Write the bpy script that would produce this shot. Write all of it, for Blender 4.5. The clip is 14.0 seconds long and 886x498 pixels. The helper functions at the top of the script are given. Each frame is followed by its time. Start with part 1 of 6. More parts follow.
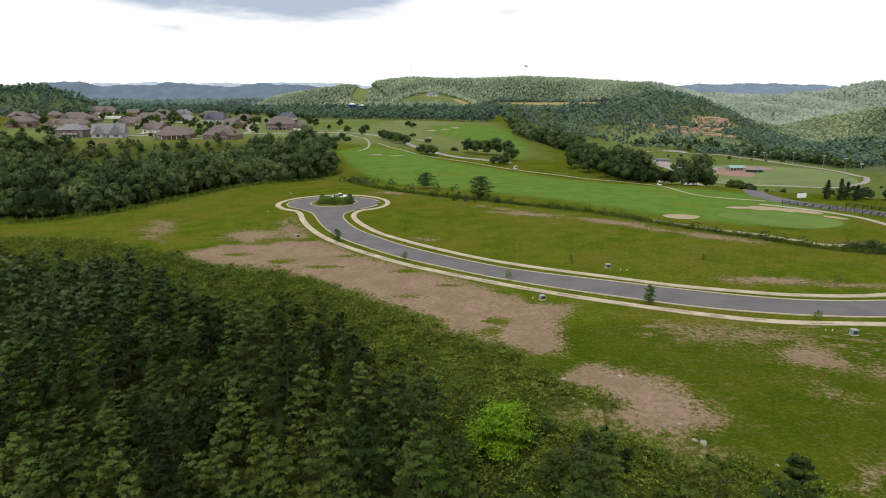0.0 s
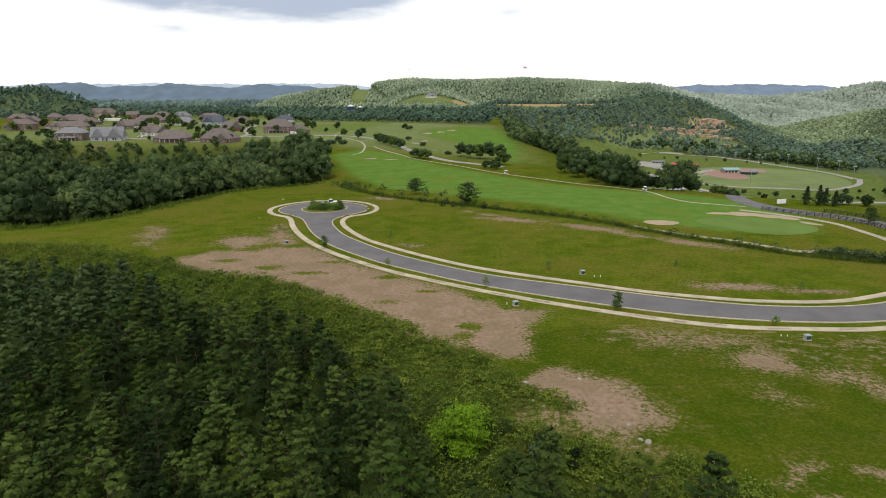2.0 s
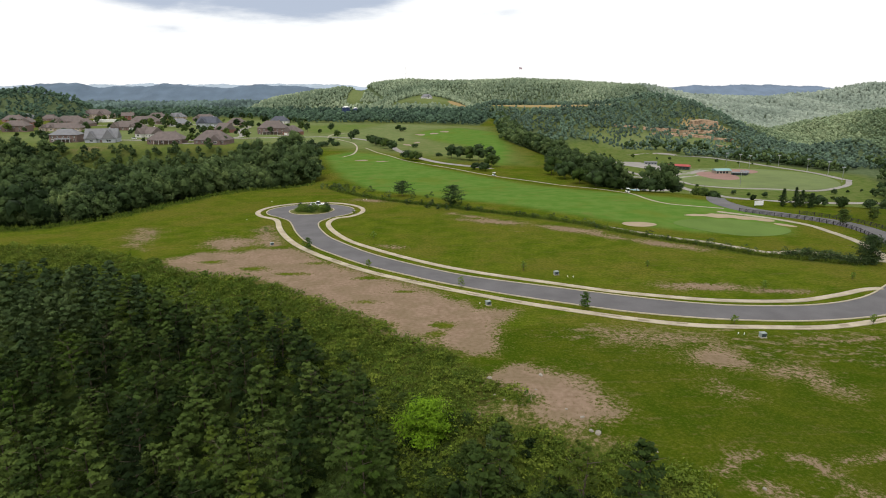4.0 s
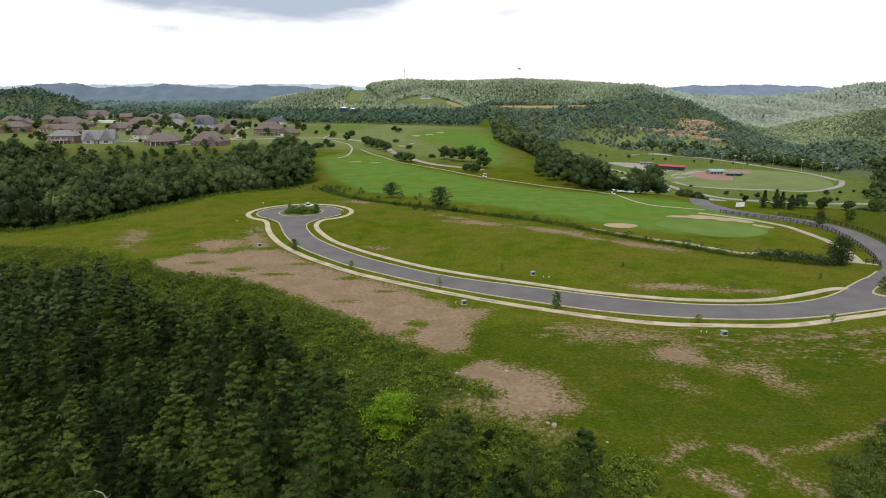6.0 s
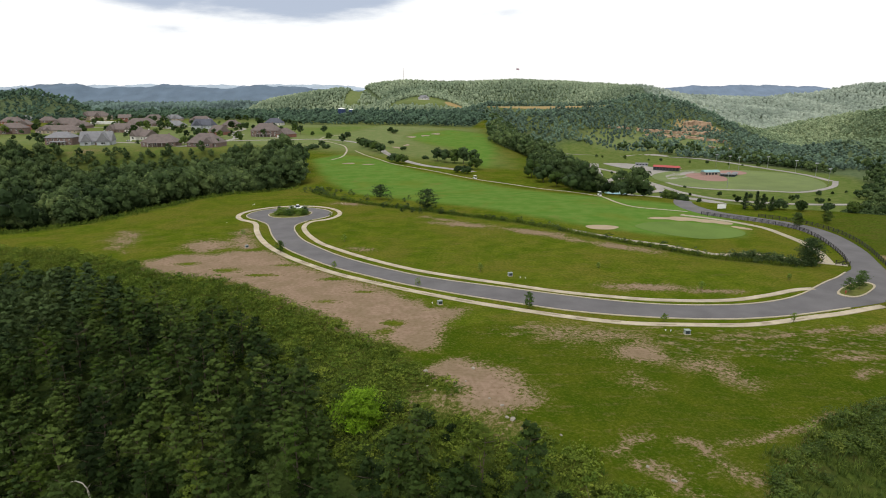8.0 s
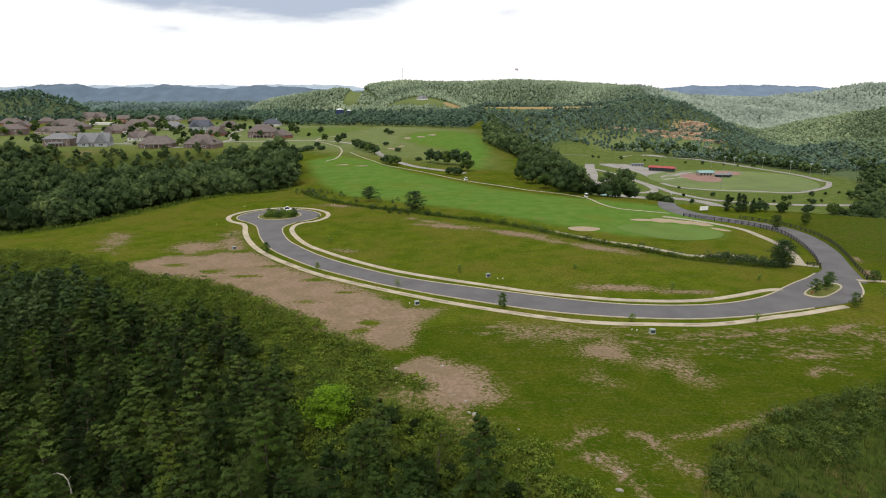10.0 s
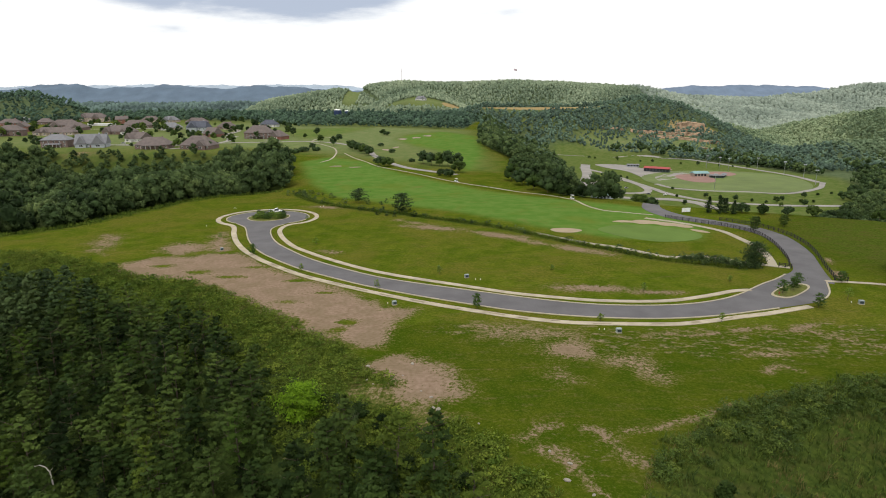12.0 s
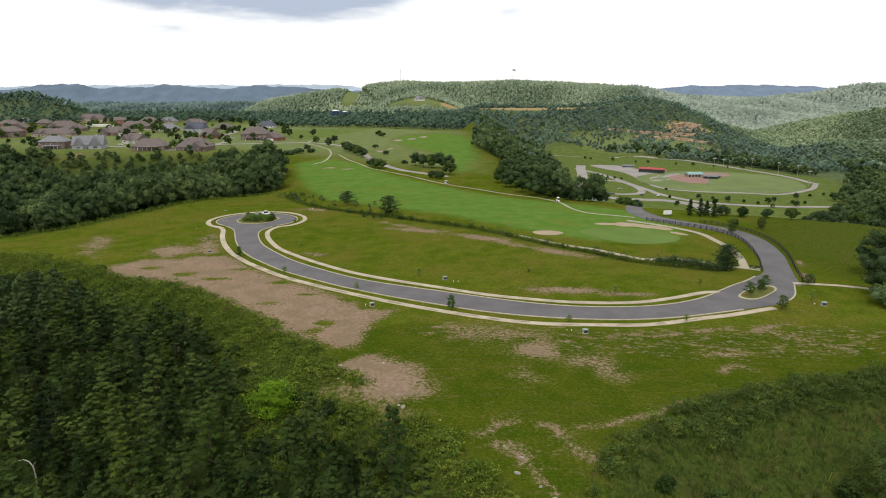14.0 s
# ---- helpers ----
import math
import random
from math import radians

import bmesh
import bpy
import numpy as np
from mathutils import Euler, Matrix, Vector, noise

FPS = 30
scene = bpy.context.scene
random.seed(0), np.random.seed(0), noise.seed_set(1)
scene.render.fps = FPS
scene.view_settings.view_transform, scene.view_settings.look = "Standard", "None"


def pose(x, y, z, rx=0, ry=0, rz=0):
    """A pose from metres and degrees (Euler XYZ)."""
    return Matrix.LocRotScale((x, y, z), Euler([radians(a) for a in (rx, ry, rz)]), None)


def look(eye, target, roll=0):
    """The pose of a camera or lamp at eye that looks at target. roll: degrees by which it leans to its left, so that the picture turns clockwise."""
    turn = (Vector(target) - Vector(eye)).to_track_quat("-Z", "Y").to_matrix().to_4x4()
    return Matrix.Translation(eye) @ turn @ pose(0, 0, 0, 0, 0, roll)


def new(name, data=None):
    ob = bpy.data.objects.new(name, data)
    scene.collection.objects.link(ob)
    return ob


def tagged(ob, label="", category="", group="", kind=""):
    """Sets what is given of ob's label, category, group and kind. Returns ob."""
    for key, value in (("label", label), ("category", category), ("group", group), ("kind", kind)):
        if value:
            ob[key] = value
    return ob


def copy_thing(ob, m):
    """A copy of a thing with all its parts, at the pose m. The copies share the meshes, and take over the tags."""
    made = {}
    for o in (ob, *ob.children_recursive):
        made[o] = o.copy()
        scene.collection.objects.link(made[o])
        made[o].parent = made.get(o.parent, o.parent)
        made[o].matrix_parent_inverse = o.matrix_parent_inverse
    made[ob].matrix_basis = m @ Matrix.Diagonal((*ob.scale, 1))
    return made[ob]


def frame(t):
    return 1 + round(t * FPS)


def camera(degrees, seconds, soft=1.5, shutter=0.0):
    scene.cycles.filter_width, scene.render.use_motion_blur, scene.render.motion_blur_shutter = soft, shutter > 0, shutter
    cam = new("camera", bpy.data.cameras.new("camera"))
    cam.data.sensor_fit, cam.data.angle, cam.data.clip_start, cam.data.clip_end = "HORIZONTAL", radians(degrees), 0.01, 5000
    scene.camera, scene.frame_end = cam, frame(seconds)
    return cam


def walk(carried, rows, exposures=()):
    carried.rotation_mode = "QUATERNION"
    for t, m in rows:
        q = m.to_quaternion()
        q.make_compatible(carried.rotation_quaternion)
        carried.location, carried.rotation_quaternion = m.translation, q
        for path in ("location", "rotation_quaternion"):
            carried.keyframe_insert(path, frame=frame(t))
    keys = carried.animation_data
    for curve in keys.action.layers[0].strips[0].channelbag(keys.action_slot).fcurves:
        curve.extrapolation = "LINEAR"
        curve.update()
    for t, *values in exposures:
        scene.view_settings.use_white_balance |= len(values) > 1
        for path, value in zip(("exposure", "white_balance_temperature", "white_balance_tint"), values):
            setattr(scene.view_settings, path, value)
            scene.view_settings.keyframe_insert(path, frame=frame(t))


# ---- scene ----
cam = camera(71.9, 14.0, soft=1.0)
METRES, EYE, TILT, LEAN, TURN = 50.0, 39.75, -14.8, 0.0, 0.0
ROWS = [
    (0.0, 0.0, 0.0, 0.0, 0.0, 0.0, 0.0),
    (0.5, 0.0226, -0.0275, 0.0088, 0.01, -0.01, -0.0),
    (1.0, 0.0457, -0.055, 0.0174, 0.01, 0.0, -0.01),
    (1.5, 0.069, -0.0818, 0.0251, 0.03, 0.01, -0.01),
    (2.0, 0.0923, -0.1082, 0.0311, 0.04, 0.03, -0.01),
    (2.5, 0.1157, -0.1335, 0.0343, -0.06, 0.04, 0.02),
    (3.0, 0.1388, -0.158, 0.0357, -0.17, 0.05, 0.04),
    (5.5, 0.2605, -0.2742, 0.0419, -0.21, 0.04, 0.06),
    (6.0, 0.2864, -0.297, 0.0435, -0.19, 0.04, 0.06),
    (6.5, 0.3127, -0.3195, 0.0453, -0.19, 0.05, 0.06),
    (7.0, 0.3394, -0.3418, 0.0472, -0.17, 0.04, 0.07),
    (7.5, 0.3663, -0.364, 0.0489, -0.16, 0.05, 0.07),
    (8.0, 0.3935, -0.3861, 0.0509, -0.15, 0.05, 0.07),
    (8.5, 0.4211, -0.4076, 0.0529, -0.13, 0.05, 0.06),
    (11.0, 0.5604, -0.5179, 0.0655, -0.07, 0.03, 0.08),
    (11.5, 0.5889, -0.5402, 0.0675, -0.06, 0.03, 0.07),
    (12.0, 0.618, -0.5624, 0.0694, -0.05, 0.02, 0.07),
    (12.5, 0.6479, -0.5851, 0.0715, -0.03, 0.01, 0.07),
    (13.0, 0.6782, -0.6093, 0.0757, -0.02, -0.01, 0.07),
    (13.5, 0.7089, -0.6346, 0.0814, -0.01, -0.02, 0.07),
    (14.0, 0.7398, -0.6605, 0.087, -0.0, -0.01, 0.06),
]
walk(cam, [(t, pose(0, 0, EYE, TILT, LEAN, TURN) @ pose(METRES * x, METRES * y, METRES * z, 90 + pitch, roll, yaw)) for t, x, y, z, yaw, pitch, roll in ROWS])

# ---- world, sun ----
SUN_UP, SUN_ROUND = radians(58), radians(200)
world = bpy.data.worlds.new("world")
scene.world = world
world.use_nodes = True
wn, wl = world.node_tree.nodes, world.node_tree.links
wn.clear()
w_out, w_back = wn.new("ShaderNodeOutputWorld"), wn.new("ShaderNodeBackground")
w_sky, w_co, w_map = wn.new("ShaderNodeTexSky"), wn.new("ShaderNodeTexCoord"), wn.new("ShaderNodeMapping")
w_noise, w_ramp, w_mix = wn.new("ShaderNodeTexNoise"), wn.new("ShaderNodeValToRGB"), wn.new("ShaderNodeMix")
w_dim = wn.new("ShaderNodeVectorMath")
w_sky.sky_type, w_sky.sun_disc = "NISHITA", False
w_sky.sun_elevation, w_sky.sun_rotation = SUN_UP, SUN_ROUND
w_map.inputs["Scale"].default_value = (5.0, 5.0, 26.0)
w_noise.inputs["Scale"].default_value, w_noise.inputs["Detail"].default_value = 1.6, 8.0
w_noise.inputs["Roughness"].default_value = 0.6
w_ramp.color_ramp.elements[0].position, w_ramp.color_ramp.elements[0].color = 0.0, (1.12, 1.12, 1.12, 1)
w_ramp.color_ramp.elements[1].position, w_ramp.color_ramp.elements[1].color = 1.0, (0.50, 0.56, 0.69, 1)


def w_math(kind, a, b):
    o = wn.new("ShaderNodeMath")
    o.operation = kind
    for i, v in enumerate((a, b)):
        if isinstance(v, (int, float)):
            o.inputs[i].default_value = v
        else:
            wl.new(v, o.inputs[i])
    return o.outputs[0]


# grey undersides of clouds above the white haze of the horizon
w_sep = wn.new("ShaderNodeSeparateXYZ")
wl.new(w_co.outputs["Generated"], w_sep.inputs[0])
cloud = w_math("MULTIPLY", w_math("SUBTRACT", w_noise.outputs["Fac"], 0.5), 1.5)
masses = None
for cx, cz, wide, tall, full in ((-0.24, 0.150, 0.235, 0.062, 2.4), (-0.40, 0.130, 0.085, 0.030, 1.5), (-0.382, 0.083, 0.050, 0.009, 0.42), (0.098, 0.109, 0.055, 0.012, 0.5), (0.55, 0.24, 0.5, 0.06, 1.0), (-0.8, 0.3, 0.4, 0.08, 1.0)):
    u = w_math("DIVIDE", w_math("SUBTRACT", w_sep.outputs[0], cx), wide)
    v = w_math("DIVIDE", w_math("SUBTRACT", w_sep.outputs[2], cz), tall)
    r = w_math("SUBTRACT", 1.0, w_math("SQRT", w_math("ADD", w_math("MULTIPLY", u, u), w_math("MULTIPLY", v, v)), 0.0))
    r = w_math("MULTIPLY", r, full)
    masses = r if masses is None else w_math("MAXIMUM", masses, r)
w_soft = wn.new("ShaderNodeMapRange")
w_soft.interpolation_type = "SMOOTHSTEP"
w_soft.inputs["From Min"].default_value, w_soft.inputs["From Max"].default_value = 0.0, 0.8
wl.new(w_math("ADD", masses, cloud), w_soft.inputs["Value"])
w_dim.operation = "SCALE"
w_dim.inputs["Scale"].default_value = 0.12
w_mix.data_type = "RGBA"
w_mix.inputs[0].default_value = 0.88
wl.new(w_co.outputs["Generated"], w_map.inputs["Vector"])
wl.new(w_map.outputs["Vector"], w_noise.inputs["Vector"])
wl.new(w_soft.outputs["Result"], w_ramp.inputs["Fac"])
wl.new(w_sky.outputs["Color"], w_dim.inputs[0])
wl.new(w_dim.outputs["Vector"], w_mix.inputs[6])
wl.new(w_ramp.outputs["Color"], w_mix.inputs[7])
wl.new(w_mix.outputs[2], w_back.inputs["Color"])
wl.new(w_back.outputs["Background"], w_out.inputs["Surface"])
w_back.inputs["Strength"].default_value = 1.0

sun = new("sun", bpy.data.lights.new("sun", "SUN"))
sun.data.energy, sun.data.angle, sun.data.color = 1.5, radians(12), (1.0, 0.96, 0.88)
sun.matrix_world = look((0, 0, 300), (0 - 300 * math.sin(SUN_ROUND) / math.tan(SUN_UP), -300 * math.cos(SUN_ROUND) / math.tan(SUN_UP), 0))


# ---- materials ----
def material(name, colour, rough=0.9, vary=0.25, scale=3.0, bump=0.0, bump_scale=20.0, dark=None, metal=0.0, island=0.0, per_object=0.0, translucent=0.0, tint_attr=0.0, spec=0.3):
    """A surface with a base colour, two scales of noise towards a darker colour, and fine relief."""
    m = bpy.data.materials.new(name)
    m.use_nodes = True
    n, l = m.node_tree.nodes, m.node_tree.links
    b = n["Principled BSDF"]
    b.inputs["Roughness"].default_value, b.inputs["Metallic"].default_value = rough, metal
    b.inputs["Specular IOR Level"].default_value = spec
    geo = n.new("ShaderNodeNewGeometry")
    big, fine = n.new("ShaderNodeTexNoise"), n.new("ShaderNodeTexNoise")
    big.inputs["Scale"].default_value, big.inputs["Detail"].default_value = 1 / scale, 4
    fine.inputs["Scale"].default_value, fine.inputs["Detail"].default_value = bump_scale / scale, 3
    l.new(geo.outputs["Position"], big.inputs["Vector"])
    l.new(geo.outputs["Position"], fine.inputs["Vector"])
    add = n.new("ShaderNodeMath")
    add.operation = "MULTIPLY_ADD"
    l.new(fine.outputs["Fac"], add.inputs[0])
    add.inputs[1].default_value = 0.5
    l.new(big.outputs["Fac"], add.inputs[2])
    rng = n.new("ShaderNodeMapRange")
    rng.inputs["From Min"].default_value, rng.inputs["From Max"].default_value = 0.45, 1.05
    l.new(add.outputs[0], rng.inputs["Value"])
    mix = n.new("ShaderNodeMix")
    mix.data_type = "RGBA"
    l.new(rng.outputs["Result"], mix.inputs[0])
    dark = dark or tuple(c * (1 - vary) for c in colour)
    light = tuple(min(1, c * (1 + vary * 0.6)) for c in colour)
    mix.inputs[6].default_value, mix.inputs[7].default_value = (*dark, 1), (*light, 1)
    last = mix.outputs[2]

    def shift(source, amount, last, hue=0.03):
        hsv, r1, r2 = n.new("ShaderNodeHueSaturation"), n.new("ShaderNodeMapRange"), n.new("ShaderNodeMapRange")
        r1.inputs["To Min"].default_value, r1.inputs["To Max"].default_value = 1 - amount, 1 + amount
        r2.inputs["To Min"].default_value, r2.inputs["To Max"].default_value = 0.5 + hue * 0.6, 0.5 - hue
        l.new(source, r1.inputs["Value"])
        l.new(source, r2.inputs["Value"])
        l.new(r1.outputs["Result"], hsv.inputs["Value"])
        l.new(r2.outputs["Result"], hsv.inputs["Hue"])
        l.new(last, hsv.inputs["Color"])
        return hsv.outputs["Color"]

    if island:
        last = shift(geo.outputs["Random Per Island"], island, last, 0.01)
    if per_object:
        info = n.new("ShaderNodeObjectInfo")
        last = shift(info.outputs["Random"], per_object, last, 0.026)
    if tint_attr:
        at = n.new("ShaderNodeAttribute")
        at.attribute_name = "tint"
        last = shift(at.outputs["Fac"], tint_attr, last)
    l.new(last, b.inputs["Base Color"])
    if bump:
        bp = n.new("ShaderNodeBump")
        bp.inputs["Strength"].default_value, bp.inputs["Distance"].default_value = 1.0, bump
        l.new(fine.outputs["Fac"], bp.inputs["Height"])
        l.new(bp.outputs["Normal"], b.inputs["Normal"])
    if translucent:
        tr, ms = n.new("ShaderNodeBsdfTranslucent"), n.new("ShaderNodeMixShader")
        l.new(last, tr.inputs["Color"])
        ms.inputs[0].default_value = translucent
        l.new(b.outputs[0], ms.inputs[1])
        l.new(tr.outputs[0], ms.inputs[2])
        l.new(ms.outputs[0], n["Material Output"].inputs["Surface"])
    return m


M_LEAF = material("leaf", (0.034, 0.063, 0.012), 0.75, 0.25, 9, island=0.16, per_object=0.7, translucent=0.10, spec=0.1)
M_LEAF_BRIGHT = material("leaf_bright", (0.150, 0.270, 0.014), 0.75, 0.25, 6, island=0.3, translucent=0.3, spec=0.1)
M_LEAF_SILVER = material("leaf_silver", (0.095, 0.145, 0.050), 0.75, 0.25, 6, island=0.3, translucent=0.25)
# leaf green with a little haze blue mixed in
M_WOODS = material("woods", (0.058, 0.096, 0.032), 0.8, 0.45, 2.2, bump=0.5, bump_scale=2.2, island=0.25, tint_attr=0.6, translucent=0.15, spec=0.1)
# far ridge leaf colour lightened to carry haze and distant sunshine
M_HILL_HAZE = material("hill_woods", (0.192, 0.246, 0.155), 0.9, 0.35, 14, tint_attr=0.35, spec=0.05)
# nearer hillside woods, bluish from haze put into the colour
M_SLOPE_HAZE = material("slope_woods", (0.100, 0.150, 0.108), 0.9, 0.3, 20, tint_attr=0.4, spec=0.05)
# east and west hills: haze paled into the leaf colours
M_EAST_HAZE = material("east_haze_woods", (0.205, 0.270, 0.150), 0.9, 0.4, 12, tint_attr=0.35, spec=0.05)
M_PALE_HAZE = material("haze_pale_hill_woods", (0.250, 0.298, 0.238), 0.9, 0.3, 24, tint_attr=0.25, spec=0.05)
M_WEST_HAZE = material("west_haze_woods", (0.105, 0.150, 0.135), 0.9, 0.3, 100, tint_attr=0.4, spec=0.05)
M_THICKET = material("thicket", (0.084, 0.132, 0.018), 0.8, 0.35, 3, island=0.35, translucent=0.25, tint_attr=0.4)
M_STRAW = material("dry_grass", (0.17, 0.145, 0.045), 0.9, 0.3, 4, island=0.3, translucent=0.2)
# tree belt green, its blue cast painted in for haze
M_BELT_HAZE = material("belt_woods", (0.066, 0.108, 0.072), 0.85, 0.3, 30, tint_attr=0.4, spec=0.05)
M_BARK = material("bark", (0.11, 0.085, 0.06), 0.95, 0.4, 0.5, bump=0.02)
M_ASPHALT = material("asphalt", (0.120, 0.114, 0.116), 0.85, 0.28, 6, bump=0.003, bump_scale=60)
M_CONCRETE = material("concrete", (0.46, 0.395, 0.29), 0.9, 0.2, 3.5, dark=(0.27, 0.225, 0.16), bump=0.003, bump_scale=40)
M_CURB = material("curb_concrete", (0.40, 0.35, 0.25), 0.9, 0.22, 2, bump=0.003, bump_scale=40)
M_GRAVEL = material("gravel", (0.28, 0.26, 0.235), 0.95, 0.25, 20)
M_PATH = material("cart_path_concrete", (0.34, 0.30, 0.22), 0.92, 0.25, 6)
M_SAND = material("bunker_sand", (0.33, 0.26, 0.17), 0.95, 0.15, 3, bump=0.02)
M_CLAY = material("infield_clay", (0.27, 0.16, 0.13), 0.95, 0.2, 15)
M_WEED = material("weeds", (0.102, 0.158, 0.022), 0.85, 0.45, 4, island=0.3, translucent=0.25, tint_attr=0.35, spec=0.08)
M_BED = material("bed_grass", (0.115, 0.125, 0.018), 0.9, 0.35, 1.5, bump=0.05)
M_ROCK = material("rock", (0.30, 0.27, 0.22), 0.9, 0.3, 0.6, bump=0.03)


# ---- lie of the land ----
PLATEAU = [(48, 34), (42, 45.5), (35.5, 56), (29, 63), (20, 71.5), (12.5, 86), (3.5, 95.5), (-9, 108.5), (-30, 126.5), (-46, 133.5), (-60, 142), (-92, 158), (-135, 164), (-260, 175),
           (-260, 190), (-124, 181), (-106, 197), (-98, 216), (-89, 238), (-82, 261), (-74, 277), (-57, 295), (-50, 322), (-64, 370), (-88, 430),
           (-106, 494), (-150, 523), (-240, 529), (-400, 534), (-760, 560), (-900, 1250), (-250, 1250), (60, 1200), (100, 1000), (80, 780), (66, 580), (84, 430),
           (74, 365), (84, 300), (106, 262), (128, 240), (152, 226), (200, 205), (260, 150), (260, 90), (121, 76), (101, 72), (82, 65), (64, 53), (56, 40), (52, 20)]


def smooth(a, b, v):
    k = np.clip((v - a) / (b - a), 0, 1)
    return k * k * (3 - 2 * k)


def to_line(x, y, pts, closed=False):
    """Distance to a polyline, and how far along it (in vertices) the nearest point lies."""
    best, along = np.full(np.shape(x), 1e9), np.zeros(np.shape(x))
    ends = pts[1:] + pts[:1] if closed else pts[1:]
    for i, (a, b) in enumerate(zip(pts, ends)):
        dx, dy = b[0] - a[0], b[1] - a[1]
        k = np.clip(((x - a[0]) * dx + (y - a[1]) * dy) / (dx * dx + dy * dy), 0, 1)
        d = np.hypot(x - a[0] - k * dx, y - a[1] - k * dy)
        near = d < best
        best, along = np.where(near, d, best), np.where(near, i + k, along)
    return best, along


def inside(x, y, pts):
    odd = np.zeros(np.shape(x), bool)
    for a, b in zip(pts, pts[1:] + pts[:1]):
        if a[1] != b[1]:
            odd ^= ((a[1] > y) != (b[1] > y)) & (x < a[0] + (y - a[1]) * (b[0] - a[0]) / (b[1] - a[1]))
    return odd


def outside_by(x, y, pts):
    """Metres outside a closed outline; inside it, minus the metres to its edge."""
    d, _ = to_line(x, y, pts, True)
    return np.where(inside(x, y, pts), -d, d)


def waves(x, y, size, seed=0.0):
    """Soft smooth unevenness between about -1 and 1."""
    x, y = np.asarray(x, float) / size + seed * 3.7, np.asarray(y, float) / size - seed * 1.9
    return (np.sin(x * 2.1 + 1.3 * np.sin(y * 1.3 + seed)) + np.sin(y * 1.9 + 1.1 * np.sin(x * 1.7 - seed)) + 0.7 * np.sin(x * 3.3 - y * 2.7 + seed * 5)) / 2.7


# crests of the hills: x, y, height of the ground, and the half width of the slope
RIDGES = [
    (220, [(-60, 2150, 52), (-50, 1950, 36), (-40, 1760, 17), (-30, 1620, -5), (-20, 1450, -45)]),
    (370, [(-700, 2150, -60), (-560, 2150, 8), (-420, 2150, 30), (-320, 2150, 42), (-268, 2200, 32), (-225, 2200, 56), (-120, 2200, 68), (-50, 2200, 66), (40, 2200, 62), (300, 2200, 70), (480, 2200, 62), (650, 2200, 52), (850, 2300, 18), (1000, 2300, -20)]),
    (160, [(130, 1230, -10), (260, 1230, 2), (350, 1290, 8), (430, 1320, 25), (470, 1330, 27), (530, 1320, 14), (590, 1290, -10), (640, 1270, -42), (680, 1250, -75)]),
    (240, [(40, 1340, -8), (118, 1320, 10), (235, 1315, 10), (370, 1315, 11), (430, 1330, 18)]),
    (140, [(-1100, 1180, 30), (-830, 1130, 34), (-700, 1100, 37), (-640, 1080, 24), (-590, 1080, 0), (-520, 1080, -40)]),
    (210, [(760, 1560, -80), (880, 1480, -40), (960, 1400, -14), (1000, 1330, 0), (1050, 1290, 20), (1150, 1250, 45), (1350, 1150, 75), (1700, 1000, 90)]),
    (120, [(560, 960, -58), (640, 930, -40), (720, 900, -34), (820, 860, -30), (1000, 800, -20)]),
    (330, [(-2600, 2750, -22), (-1900, 2750, -26), (-1500, 2700, -20), (-1150, 2650, -25), (-800, 2600, -18), (-600, 2600, -30)]),
    (300, [(880, 2450, 14), (1050, 2550, 8), (1250, 2650, 0), (1550, 2750, -5), (1750, 2700, -40)]),
    (400, [(1800, 3000, 10), (2050, 3000, 55), (2300, 3000, 60), (2900, 2900, 70)]),
]


def height(x, y):
    x, y = np.asarray(x, float), np.asarray(y, float)
    out = outside_by(x, y, PLATEAU) + waves(x, y, 22) * 2.0
    top = -3.2 * smooth(240, 300, y) + 0.25 * waves(x, y, 30, 2) * smooth(30, 90, np.abs(x) + y)
    deep = 28 + 27 * smooth(60, 170, x) * smooth(215, 330, y) + 26 * smooth(900, 1300, y)
    slope = 0.30 + 0.08 * smooth(150, 60, y) + 0.5 * smooth(60, 150, x) * smooth(215, 300, y) + 0.45 * smooth(-60, -130, x) * smooth(400, 500, y)
    fall = np.maximum(out, 0)
    drop = deep * np.tanh(slope * fall * fall / (fall + 5) / deep)
    z = top - drop
    for wide, pts in RIDGES:
        d, along = to_line(x, y, [p[:2] for p in pts])
        crest = np.interp(along, range(len(pts)), [p[2] for p in pts])
        d = d * (1 + 0.22 * waves(x, y, wide * 0.5, 3))
        hill = -82 + (crest + 82) * np.exp(-((d / wide) ** 2))
        z = np.maximum(z, hill)
    return z


def ground_at(x, y):
    return float(height(np.array([x]), np.array([y]))[0])


# ---- helpers for building ----
def mesh_object(name, verts, faces, mat, parent=None, smooth_faces=False):
    me = bpy.data.meshes.new(name)
    me.from_pydata([tuple(v) for v in verts], [], [tuple(f) for f in faces])
    me.materials.append(mat)
    if smooth_faces:
        me.polygons.foreach_set("use_smooth", [True] * len(me.polygons))
    ob = new(name, me)
    if parent:
        ob.parent = parent
    return ob


def part(name, bm, mat, parent=None, label=""):
    """One bmesh as one mesh object under a thing or a part."""
    me = bpy.data.meshes.new(name)
    bm.to_mesh(me)
    bm.free()
    me.materials.append(mat)
    ob = new(name, me)
    if parent:
        ob.parent = parent
    if label:
        ob["label"] = label
    return ob


def thing(name, x, y, z, turn=0.0, label="", category="", group=""):
    ob = new(name)
    ob.matrix_basis = pose(x, y, z, 0, 0, turn)
    ob.empty_display_size = 0.2
    return tagged(ob, label, category, group)


